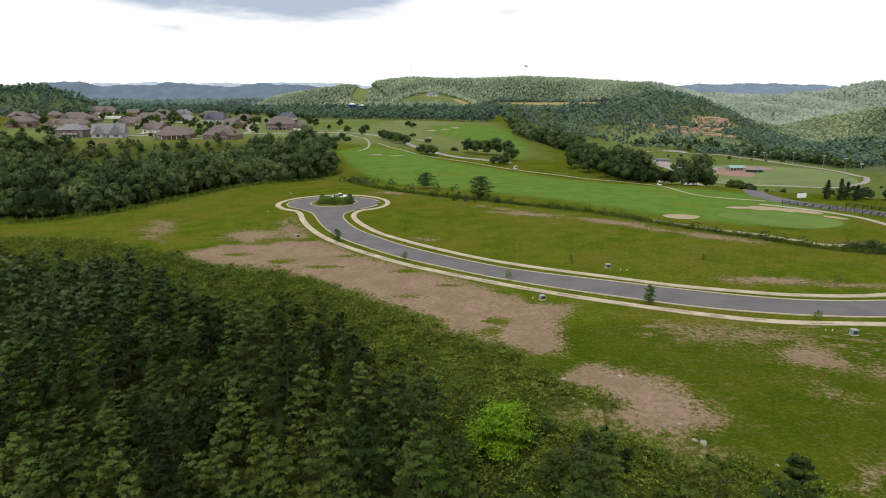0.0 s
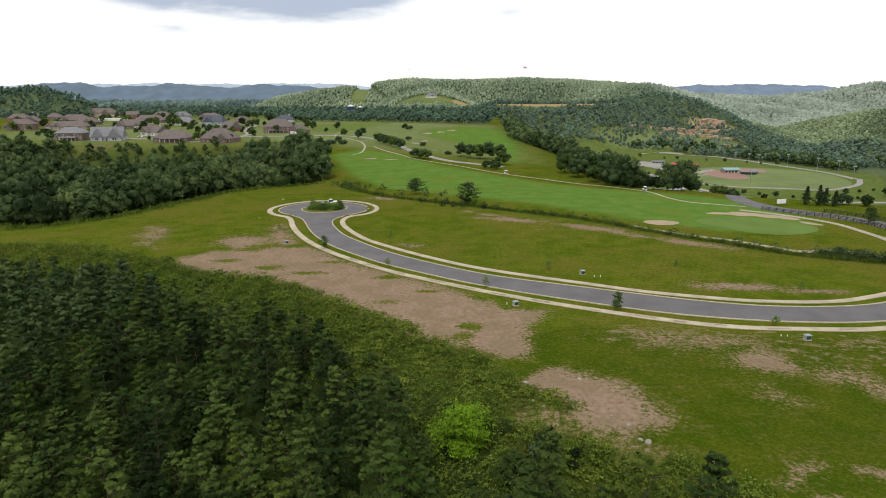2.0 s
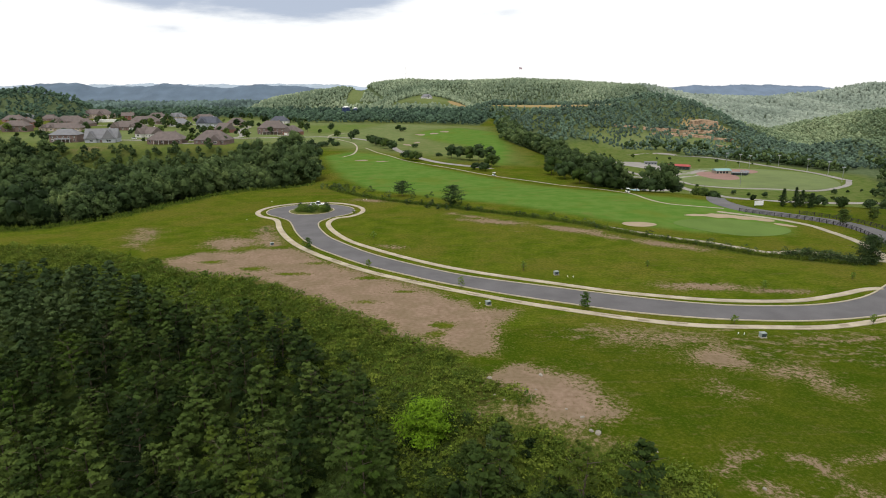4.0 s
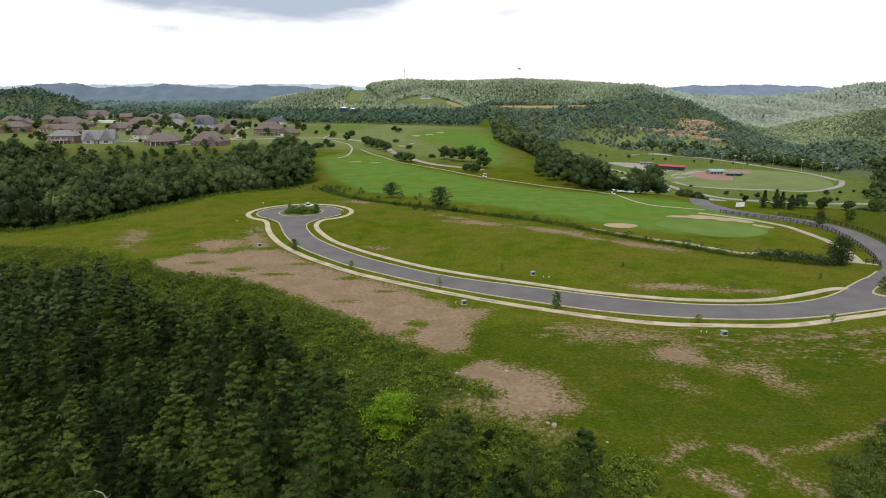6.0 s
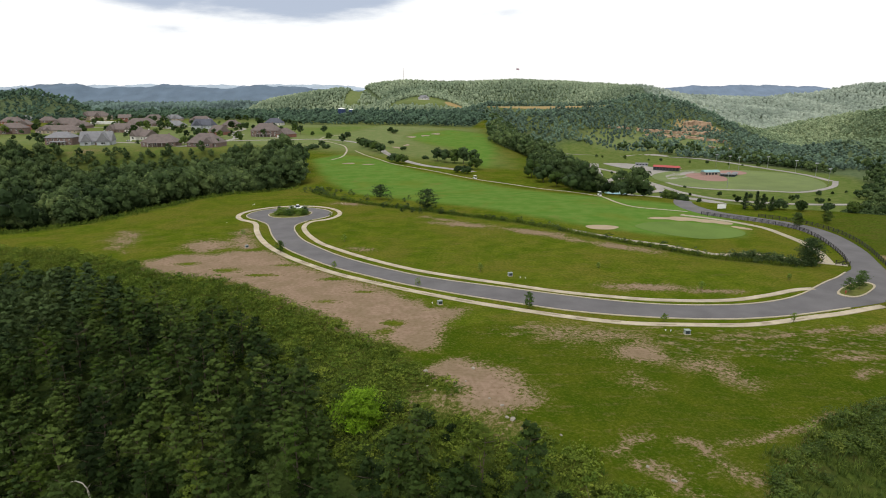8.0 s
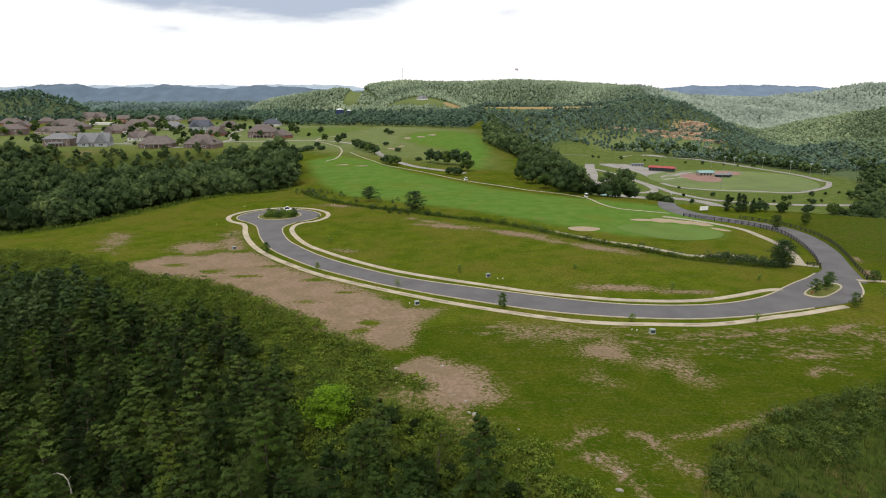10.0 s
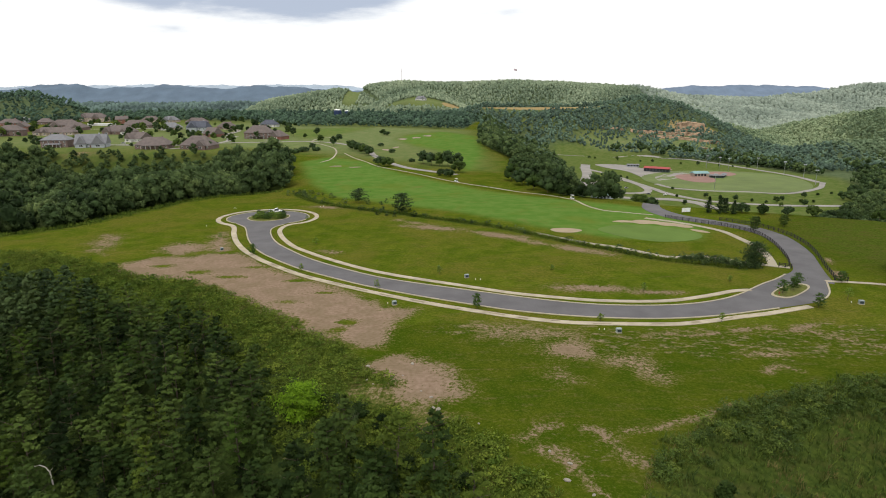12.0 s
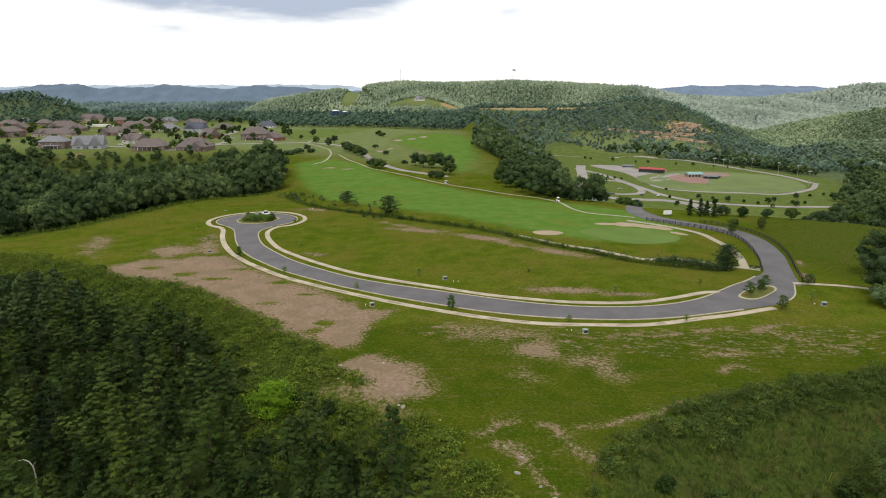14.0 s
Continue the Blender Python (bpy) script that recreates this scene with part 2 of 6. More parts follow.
def box(bm, x0, x1, y0, y1, z0, z1, bevel=0.0):
    vs = bmesh.ops.create_cube(bm, size=1.0)["verts"]
    for v in vs:
        v.co = Vector(((x0 + x1) / 2 + v.co.x * (x1 - x0), (y0 + y1) / 2 + v.co.y * (y1 - y0), (z0 + z1) / 2 + v.co.z * (z1 - z0)))
    if bevel:
        es = list({e for v in vs for e in v.link_edges})
        bmesh.ops.bevel(bm, geom=es, offset=bevel, segments=1, affect="EDGES", profile=0.5)


def tube(bm, a, b, r0, r1, sides=6):
    a, b = Vector(a), Vector(b)
    q = (b - a).to_track_quat("Z", "Y")
    rings = []
    for p, r in ((a, r0), (b, r1)):
        rings.append([bm.verts.new(p + q @ Vector((r * math.cos(i * math.tau / sides), r * math.sin(i * math.tau / sides), 0))) for i in range(sides)])
    for i in range(sides):
        j = (i + 1) % sides
        bm.faces.new((rings[0][i], rings[0][j], rings[1][j], rings[1][i]))
    bm.faces.new(rings[0][::-1])
    bm.faces.new(rings[1])


def spline(pts, step=1.0, closed=False):
    """A smooth line through the points, as an array with one row about every step metres."""
    p = np.array(pts, float)
    n = len(p)
    if closed:
        p = np.vstack([p[-1], p, p[0], p[1]])
    else:
        p = np.vstack([2 * p[0] - p[1], p, 2 * p[-1] - p[-2]])
    rows = []
    for i in range(1, len(p) - 2):
        a, b, c, d = p[i - 1], p[i], p[i + 1], p[i + 2]
        m = max(2, int(np.linalg.norm(c - b) / step))
        for k in np.linspace(0, 1, m, endpoint=False):
            rows.append(0.5 * (2 * b + (c - a) * k + (2 * a - 5 * b + 4 * c - d) * k * k + (3 * b - a - 3 * c + d) * k ** 3))
    if not closed:
        rows.append(p[-2])
    return np.array(rows)


def normals(line, closed=False):
    if closed:
        t = np.roll(line, -1, 0) - np.roll(line, 1, 0)
    else:
        t = np.gradient(line, axis=0)
    t /= np.linalg.norm(t, axis=1)[:, None] + 1e-9
    return np.c_[-t[:, 1], t[:, 0]]


def ribbon(name, line, left, right, top, mat, parent=None, closed=False, depth=0.3, across=3, level=height):
    """A strip with thickness laid on the ground along a line, from left to right metres beside it, top metres above the ground."""
    nrm = normals(line, closed)
    left, right = np.broadcast_to(left, len(line)), np.broadcast_to(right, len(line))
    cols = []
    for k in np.linspace(0, 1, across):
        p = line + nrm * (left + (right - left) * k)[:, None]
        cols.append(np.c_[p, level(p[:, 0], p[:, 1]) + top])
    low_l, low_r = cols[0].copy(), cols[-1].copy()
    low_l[:, 2] -= depth
    low_r[:, 2] -= depth
    cols = [low_l] + cols + [low_r]
    n, w = len(line), len(cols)
    verts = np.stack(cols, 1).reshape(-1, 3)
    faces = []
    for i in range(n if closed else n - 1):
        j = (i + 1) % n
        for k in range(w - 1):
            faces.append((i * w + k, i * w + k + 1, j * w + k + 1, j * w + k))
    return mesh_object(name, verts, faces, mat, parent)


def sheet(name, line, top, mat, parent=None, rings=4, depth=0.25, dish=0.0, level=height):
    """A flat area inside a closed outline, laid on the ground, its middle dished by so many metres."""
    mid = line.mean(0)
    n = len(line)
    verts = []
    for k in np.linspace(1, 0.12, rings):
        p = mid + (line - mid) * k
        verts.append(np.c_[p, level(p[:, 0], p[:, 1]) + top - dish * (1 - k * k)])
    low = verts[0].copy()
    low[:, 2] -= depth
    verts = np.vstack([low] + verts)
    faces = [(r * n + i, r * n + (i + 1) % n, (r + 1) * n + (i + 1) % n, (r + 1) * n + i) for r in range(rings) for i in range(n)]
    faces.append(tuple(rings * n + i for i in range(n)))
    return mesh_object(name, verts, faces, mat, parent)


def oval(x, y, a, b, turn=0, n=32, rough=0.0, seed=0):
    th = np.linspace(0, math.tau, n, endpoint=False)
    r = 1 + rough * (np.sin(2 * th + seed) + 0.7 * np.sin(3 * th + 2 * seed) + 0.4 * np.sin(5 * th - seed)) / 2
    px, py = a * r * np.cos(th), b * r * np.sin(th)
    c, s = math.cos(radians(turn)), math.sin(radians(turn))
    return np.c_[x + px * c - py * s, y + px * s + py * c]


# ---- ground: one sheet to the horizon ----
def axis(lo, hi, step, far_lo, far_hi, grow=1.045):
    mid = list(np.arange(lo, hi + step / 2, step))
    up, down, s = [mid[-1]], [mid[0]], step
    while up[-1] < far_hi:
        s *= grow
        up.append(up[-1] + s)
    s = step
    while down[-1] > far_lo:
        s *= grow
        down.append(down[-1] - s)
    return np.array(down[:0:-1] + mid + up[1:])


GX, GY = axis(-125, 165, 1.0, -4700, 4700), axis(28, 262, 1.0, -900, 4800)
gx, gy = np.meshgrid(GX, GY)
gz = height(gx, gy)
out_of = outside_by(gx, gy, PLATEAU)

# bare earth: x, y, half length, half width, turn
BARE = [(-245, 519, 30, 4, 0, 0.75), (-205, 518, 14, 4, 10, 0.7), (-290, 524, 16, 4, 0, 0.7), (70, 124, 11, 2.6, -4, 0.85), (85, 121, 6, 1.9, 0, 0.75), (28, 196, 13, 4.0, -25, 0.8), (52, 183, 13, 3.6, -32, 0.85), (74, 164, 10, 3.2, -33, 0.85),
        (-4, 160, 5, 2.5, -20, 0.7), (-20, 235, 10, 4, -10, 0.65), (110, 98, 7, 1.4, 25, 0.7), (95, 84, 4, 1.6, 0, 0.7), (141, 136, 5, 1.6, 65, 0.8), (147, 150, 4, 1.2, 65, 0.7)]
# outlines of the worn patches: strength, corners
WORN = [(1.0, [(-64, 147), (-58, 154), (-49, 155), (-42, 158), (-33, 159), (-26, 150), (-16, 139.5), (-5.5, 130), (3.6, 123.5), (10, 117.5), (17, 110), (24, 108), (20, 102), (19, 95), (20, 91), (17.4, 88.6),
                (10, 90.5), (3.8, 95.7), (-1.7, 102.5), (-9, 108.7), (-14.4, 113), (-20.7, 119), (-29.8, 127), (-36, 131), (-46, 133), (-57, 138)]),
        (0.85, [(-61, 164), (-59, 172.6), (-54, 174), (-46, 168.7), (-47.6, 163.6), (-52, 157)]),
        (0.85, [(-44.6, 165.5), (-50.3, 184), (-47.5, 189), (-42.5, 177), (-37, 163), (-41, 160)]),
        (0.62, [(-83, 161), (-89, 176), (-90, 187), (-80, 183), (-77, 168), (-74, 156)]),
        (1.0, [(17, 79), (21.7, 82.7), (27.6, 80.6), (32.2, 75.3), (34.2, 69), (31.6, 66.7), (27.7, 65.3), (24.5, 67.2), (22.3, 69.2), (23.2, 72.2), (20.4, 75.8)]),
        (0.66, [(13.2, 71), (17.8, 71.8), (22.5, 67.4), (27.7, 65.3), (31.4, 60.4), (29.2, 58.5), (23.8, 64.7), (19.6, 66.7)]),
        (0.85, [(51.4, 88.3), (58.4, 91.2), (61.8, 82.7), (57, 82), (52, 83.8)]),
        (0.85, [(62.2, 83.2), (67.5, 83.6), (71.5, 76.7), (70.7, 73), (68.4, 74.2), (66, 77.7), (63.2, 79.5)]),
        (0.75, [(50.5, 74), (53, 77.6), (54, 73.5), (52.2, 72)]),
        (0.62, [(38.3, 92), (37, 100.6), (46.8, 99.7), (51.7, 97.6), (59.2, 96.6), (60, 92), (54.6, 90), (47.3, 90)])]
bare = np.zeros_like(gx)


def wood_line(x):
    """How far out the woods begin behind the houses and the fairways."""
    return np.interp(x, (-900, -620, -450, -290, -210, -60, 60, 90, 300), (860, 960, 1040, 1000, 870, 850, 800, 1000, 1100))


# thin winding scrapes of earth
SCRAPES = [([(42.3, 54.1), (44.5, 55.1), (46.2, 57.2), (48.3, 57.6)], 1.2), ([(42.8, 54), (45.2, 51), (47, 49.5), (49, 46.8), (50.4, 44.7)], 1.1), ([(46.6, 52), (48.5, 50), (49.7, 48.6), (48.4, 46.2)], 1.2), ([(52.5, 57), (55, 56), (55, 53.6)], 1.2),
           ([(55.8, 52.8), (57, 49.6), (59, 48.3)], 1.3), ([(58.3, 56.3), (63.8, 56.7), (67, 58.7), (73, 60), (78, 64.2)], 0.9), ([(73.3, 92.6), (78.7, 94.3), (82, 92.7), (90, 94.6)], 1.1), ([(92.8, 95.2), (97.4, 97.2), (101.6, 98)], 0.9),
           ([(90.5, 76), (94.3, 79.5), (96.5, 77)], 1.1), ([(50, 43.5), (52, 40.6), (52, 38.8)], 1.0), ([(110, 95), (115, 90.4), (121, 86)], 1.3), ([(14, 209), (30, 197), (44, 188), (58, 177), (72, 166), (84, 156)], 2.6)]
for line, wide in SCRAPES:
    bare = np.maximum(bare, 0.60 - 0.25 * to_line(gx, gy, line)[0] / wide)
for bx, by, a, b, turn, strong in BARE:
    c, s = math.cos(radians(turn)), math.sin(radians(turn))
    u, v = ((gx - bx) * c + (gy - by) * s) / a, (-(gx - bx) * s + (gy - by) * c) / b
    bare = np.maximum(bare, strong * (1 - 0.48 * np.hypot(u, v)))
for strong, outline in WORN:
    bare = np.maximum(bare, strong * np.clip(0.57 - 0.10 * outside_by(gx, gy, outline), 0, 0.92))


def field(u, v, a, b):
    return np.clip(1.3 - np.hypot(u / a, v / b), 0, 1)


def worn_at(x, y):
    return np.min([outside_by(x, y, outline) for _, outline in WORN[:6]], axis=0) < 0.6


# grass islets left in the worn ground
for bx, by, a, b in ((-7, 114.3, 3.2, 1.6), (7.8, 96.7, 2.6, 1.8), (10, 101.5, 3.0, 2.0), (-9, 130.7, 3.5, 1.2), (-37.5, 138.8, 4.5, 2.6), (-50.4, 145.3, 4.0, 2.4), (1, 121, 2.5, 1.0), (-24, 143, 4, 1.2), (-28, 134, 5, 1.4)):
    bare *= 1 - 0.75 * np.exp(-((gx - bx) / a) ** 2 - ((gy - by) / b) ** 2)
FAIRWAY = [(-34, 300), (-48, 330), (-62, 380), (-75, 432), (-58, 470), (-30, 440), (5, 368), (40, 318), (68, 285), (92, 255), (118, 236), (128, 215), (128, 190), (118, 176), (90, 178), (66, 196), (40, 222), (5, 245), (-20, 268)]
FAIRWAY_FAR = [(-12, 713), (34, 763), (73, 674), (66, 473), (55, 385), (43, 373), (40, 434), (25, 518), (3, 558), (-20, 632)]
FAIRWAY_LEFT = [(-180, 800), (-150, 700), (-120, 640), (-90, 700), (-60, 860)]
fair = smooth(4, -6, outside_by(gx, gy, FAIRWAY)) * 1.0
fair = np.maximum(fair, smooth(6, -10, outside_by(gx, gy, FAIRWAY_FAR)))
fair = np.maximum(fair, 0.6 * smooth(10, -16, outside_by(gx, gy, FAIRWAY_LEFT)))
rough = smooth(-3, 4, out_of) * smooth(280, 240, gy)
# lawn east of the lane takes the weed colour, painting its slope darker
rough = np.maximum(rough, 0.75 * np.clip(2 * field(gx - 197, gy - 165, 44, 50), 0, 1))
# the wild strips left and right of the field
HEDGE = [(-44, 285), (-36, 266), (-22, 243), (5, 226), (27, 213), (46.5, 200), (60.5, 187.5), (71, 176), (84, 163), (95, 152.5), (104.5, 148), (117, 142.5)]
rough = np.maximum(rough, smooth(3.5, 1.0, to_line(gx, gy, HEDGE)[0]))
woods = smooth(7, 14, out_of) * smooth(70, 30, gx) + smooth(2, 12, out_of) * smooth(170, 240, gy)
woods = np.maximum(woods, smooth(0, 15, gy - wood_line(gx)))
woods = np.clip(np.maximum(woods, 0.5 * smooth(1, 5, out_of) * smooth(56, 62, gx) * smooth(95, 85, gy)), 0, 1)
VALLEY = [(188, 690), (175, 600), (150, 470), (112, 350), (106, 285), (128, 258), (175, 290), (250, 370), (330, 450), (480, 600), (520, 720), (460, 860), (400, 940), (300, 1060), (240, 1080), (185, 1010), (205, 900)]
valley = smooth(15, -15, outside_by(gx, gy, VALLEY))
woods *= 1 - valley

tan = np.clip(field(gx - 240, gy - 1298, 150, 34) + 4 * field(gx + 215, gy - 1920, 40, 14) + 2 * field(gx - 60, gy - 1755, 30, 10) + field(gx - 520, gy - 1190, 70, 35), 0, 1)
lawn = np.clip(field(gx + 300, gy - 620, 260, 110) + field(gx + 260, gy - 850, 260, 180) + field(gx - 480, gy - 1050, 90, 60) + 4 * field(gx + 20, gy - 1760, 90, 60) + smooth(34, 24, to_line(gx, gy, [(-268, 2260), (-262, 1930)])[0]), 0, 1)

# thin scratched ground below the street
dry = np.clip(field(gx - 75, gy - 90, 55, 12) + field(gx - 120, gy - 92, 40, 12) + field(gx - 45, gy - 98, 20, 6) + 0.8 * field(gx - 75, gy - 122, 25, 4) + 0.8 * field(gx - 52, gy - 50, 14, 14) + 0.7 * field(gx - 45, gy - 182, 45, 10) + 0.6 * field(gx + 40, gy - 165, 40, 25), 0, 1)
# the green slope under the old cut, the scrubby flank beside it, and the lower lawn's deep green with dimming painted
# in
CUT = [(270, 1120), (290, 1040), (380, 985), (470, 985), (520, 1040), (530, 1090), (500, 1120), (440, 1145), (380, 1150), (320, 1140)]
lawn = np.clip(lawn + smooth(12, -12, outside_by(gx, gy, CUT)) + 0.5 * field(gx - 200, gy - 1180, 130, 60) + 0.8 * smooth(20, -40, outside_by(gx, gy, [(-170, 560), (-60, 470), (20, 400), (66, 380), (70, 450), (62, 580), (80, 780), (-60, 860), (-200, 860)])), 0, 1)
lawn *= 1 - fair
# last two terms: dimming painted into the near lawn and the eastern slope
lush_dimmed = np.clip(field(gx - 42, gy - 76, 16, 16) + field(gx - 62, gy - 68, 20, 10) + field(gx - 92, gy - 80, 34, 9) + field(gx - 30, gy - 92, 10, 8) + 0.8 * field(gx - 45, gy - 48, 12, 14) + 0.8 * smooth(106, 88, gy) + 1.2 * field(gx - 190, gy - 165, 50, 55), 0, 1)
woods *= 1 - np.clip(lawn * 1.6 + tan * 1.6, 0, 1)
me = bpy.data.meshes.new("ground")
nx, ny = len(GX), len(GY)
idx = np.arange(nx * ny).reshape(ny, nx)
quads = np.stack([idx[:-1, :-1], idx[:-1, 1:], idx[1:, 1:], idx[1:, :-1]], -1).reshape(-1, 4)
me.vertices.add(nx * ny)
me.vertices.foreach_set("co", np.stack([gx, gy, gz], -1).astype(np.float32).ravel())
me.loops.add(quads.size)
me.loops.foreach_set("vertex_index", quads.astype(np.int32).ravel())
me.polygons.add(len(quads))
me.polygons.foreach_set("loop_start", np.arange(0, quads.size, 4, dtype=np.int32))
me.update(calc_edges=True)
me.polygons.foreach_set("use_smooth", np.ones(len(quads), bool))
# second turf layer: distance by which the woodland floor is painted paler
for key, layers in (("cover", (bare, fair, rough, woods)), ("land", (tan, lawn, valley, dry)), ("turf", (lush_dimmed, smooth(480, 680, gy), 0 * lush_dimmed, 0 * lush_dimmed))):
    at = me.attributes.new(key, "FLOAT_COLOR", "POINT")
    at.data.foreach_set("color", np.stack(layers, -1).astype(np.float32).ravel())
ground = tagged(new("ground", me), "rolling grass field with bare earth patches, fairways and wooded slopes", "ground", kind="structure")


def ground_material():
    m = bpy.data.materials.new("turf")
    m.use_nodes = True
    n, l = m.node_tree.nodes, m.node_tree.links
    b = n["Principled BSDF"]
    b.inputs["Roughness"].default_value, b.inputs["Specular IOR Level"].default_value = 0.95, 0.0
    geo = n.new("ShaderNodeNewGeometry")

    def noise_at(scale, detail=5, rough_=0.6, stretch=None):
        t = n.new("ShaderNodeTexNoise")
        t.inputs["Scale"].default_value, t.inputs["Detail"].default_value, t.inputs["Roughness"].default_value = scale, detail, rough_
        if stretch:
            mp = n.new("ShaderNodeMapping")
            mp.inputs["Scale"].default_value, mp.inputs["Rotation"].default_value = stretch, (0, 0, radians(38))
            l.new(geo.outputs["Position"], mp.inputs["Vector"])
            l.new(mp.outputs["Vector"], t.inputs["Vector"])
        else:
            l.new(geo.outputs["Position"], t.inputs["Vector"])
        return t.outputs["Fac"]

    def ramp(v, a, b_, lo=0.0, hi=1.0):
        r = n.new("ShaderNodeMapRange")
        r.interpolation_type = "SMOOTHSTEP"
        for k, val in zip(("From Min", "From Max", "To Min", "To Max"), (a, b_, lo, hi)):
            r.inputs[k].default_value = val
        l.new(v, r.inputs["Value"])
        return r.outputs["Result"]

    def op(kind, a, b_):
        o = n.new("ShaderNodeMath")
        o.operation = kind
        for i, v in enumerate((a, b_)):
            if isinstance(v, (int, float)):
                o.inputs[i].default_value = v
            else:
                l.new(v, o.inputs[i])
        return o.outputs[0]

    def mix(fac, a, b_):
        x = n.new("ShaderNodeMix")
        x.data_type = "RGBA"
        if isinstance(fac, float):
            x.inputs[0].default_value = fac
        else:
            l.new(fac, x.inputs[0])
        for i, v in ((6, a), (7, b_)):
            if isinstance(v, tuple):
                x.inputs[i].default_value = (*v, 1)
            else:
                l.new(v, x.inputs[i])
        return x.outputs[2]

    def layers(name):
        a, s = n.new("ShaderNodeAttribute"), n.new("ShaderNodeSeparateColor")
        a.attribute_name = name
        l.new(a.outputs["Color"], s.inputs[0])
        return s.outputs[0], s.outputs[1], s.outputs[2], a.outputs["Alpha"]

    bare_, fair_, rough_, woods_ = layers("cover")
    tan_, lawn_, valley_, dry_ = layers("land")
    lush_dimmed_, beyond_ = layers("turf")[:2]
    big, mid, fine, tiny = noise_at(0.03), noise_at(0.16, 6), noise_at(1.3, 6, 0.65), noise_at(6.0, 4, 0.7)
    broad = noise_at(0.09, 5, 0.6)
    grit = noise_at(2.6, 5, 0.75)
    streak = noise_at(0.25, 6, 0.65, (0.5, 2.4, 1))
    scr = noise_at(0.4, 6, 0.72, (0.7, 1.5, 1))
    pale = mix(ramp(tiny, 0.35, 0.65), (0.20, 0.148, 0.085), (0.30, 0.225, 0.145))
    thin = mix(ramp(tiny, 0.35, 0.65), (0.075, 0.085, 0.016), (0.17, 0.135, 0.055))
    grass = mix(ramp(mid, 0.35, 0.65), (0.058, 0.094, 0.005), (0.109, 0.133, 0.012))
    grass = mix(ramp(op("ADD", op("MULTIPLY", big, 0.6), op("MULTIPLY", broad, 0.4)), 0.44, 0.60, 0, 0.85), grass, (0.132, 0.124, 0.020))
    # deep lawn green, also dark enough to dim the near grass
    green = mix(ramp(mid, 0.35, 0.65), (0.036, 0.064, 0.003), (0.064, 0.080, 0.006))
    grass = mix(ramp(op("ADD", lush_dimmed_, op("MULTIPLY", op("SUBTRACT", mid, 0.5), 0.7)), 0.1, 0.7, 0, 0.85), grass, green)
    grass = mix(ramp(op("ADD", op("MULTIPLY", streak, 0.6), op("MULTIPLY", fine, 0.4)), 0.50, 0.66, 0, 0.6), grass, (0.122, 0.098, 0.036))
    grass = mix(ramp(op("ADD", op("MULTIPLY", fine, 0.5), op("MULTIPLY", tiny, 0.5)), 0.42, 0.58, 0.6, 0.0), grass, (0.030, 0.050, 0.004))
    grass = mix(ramp(grit, 0.48, 0.68, 0, 0.32), grass, (0.128, 0.128, 0.024))
    wild = mix(ramp(fine, 0.35, 0.7), (0.034, 0.056, 0.008), (0.085, 0.112, 0.016))
    wild = mix(ramp(op("ADD", op("MULTIPLY", mid, 0.5), op("MULTIPLY", streak, 0.5)), 0.44, 0.62, 0, 0.7), wild, (0.078, 0.068, 0.020))
    mown = mix(ramp(mid, 0.3, 0.7), (0.074, 0.152, 0.023), (0.108, 0.176, 0.036))
    mown = mix(ramp(big, 0.5, 0.68, 0, 0.55), mown, (0.118, 0.142, 0.022))
    mown = mix(ramp(broad, 0.56, 0.72, 0, 0.4), mown, (0.150, 0.128, 0.040))
    earth = mix(ramp(fine, 0.35, 0.65), (0.205, 0.142, 0.098), (0.285, 0.202, 0.150))
    earth = mix(ramp(mid, 0.42, 0.6, 0, 0.5), earth, (0.165, 0.128, 0.075))
    earth = mix(ramp(grit, 0.50, 0.64, 0, 0.5), earth, (0.12, 0.098, 0.045))
    tan_c = mix(ramp(fine, 0.3, 0.7), (0.33, 0.24, 0.12), (0.26, 0.2, 0.09))
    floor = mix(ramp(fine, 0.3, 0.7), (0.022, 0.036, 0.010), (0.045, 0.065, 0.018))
    # far floor painted paler, to lift the shaded gaps between crowns
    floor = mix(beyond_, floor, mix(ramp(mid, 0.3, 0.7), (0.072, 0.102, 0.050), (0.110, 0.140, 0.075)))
    # far grass, its lighter green including some haze
    pasture = mix(ramp(mid, 0.3, 0.7), (0.112, 0.156, 0.052), (0.165, 0.182, 0.078))
    meadow = mix(ramp(mid, 0.3, 0.7), (0.075, 0.116, 0.024), (0.122, 0.142, 0.045))
    col = mix(fair_, grass, mown)
    col = mix(rough_, col, wild)
    col = mix(lawn_, col, pasture)
    col = mix(valley_, col, meadow)
    rag = op("ADD", op("MULTIPLY", op("SUBTRACT", fine, 0.5), 1.0), op("ADD", op("MULTIPLY", op("SUBTRACT", mid, 0.5), 1.1), op("MULTIPLY", op("SUBTRACT", grit, 0.5), 0.7)))
    scratch = op("ADD", op("MULTIPLY", dry_, 0.40), op("ADD", op("MULTIPLY", op("SUBTRACT", scr, 0.5), 1.7), op("MULTIPLY", op("SUBTRACT", fine, 0.5), 0.6)))
    col = mix(ramp(scratch, 0.38, 0.70, 0, 0.75), col, pale)
    col = mix(ramp(op("ADD", bare_, rag), 0.26, 0.50, 0, 0.6), col, thin)
    col = mix(ramp(op("ADD", bare_, rag), 0.46, 0.64, 0, 0.95), col, earth)
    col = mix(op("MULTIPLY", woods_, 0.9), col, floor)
    col = mix(ramp(op("ADD", tan_, op("MULTIPLY", op("SUBTRACT", mid, 0.5), 0.6)), 0.3, 0.5), col, tan_c)
    l.new(col, b.inputs["Base Color"])
    bp = n.new("ShaderNodeBump")
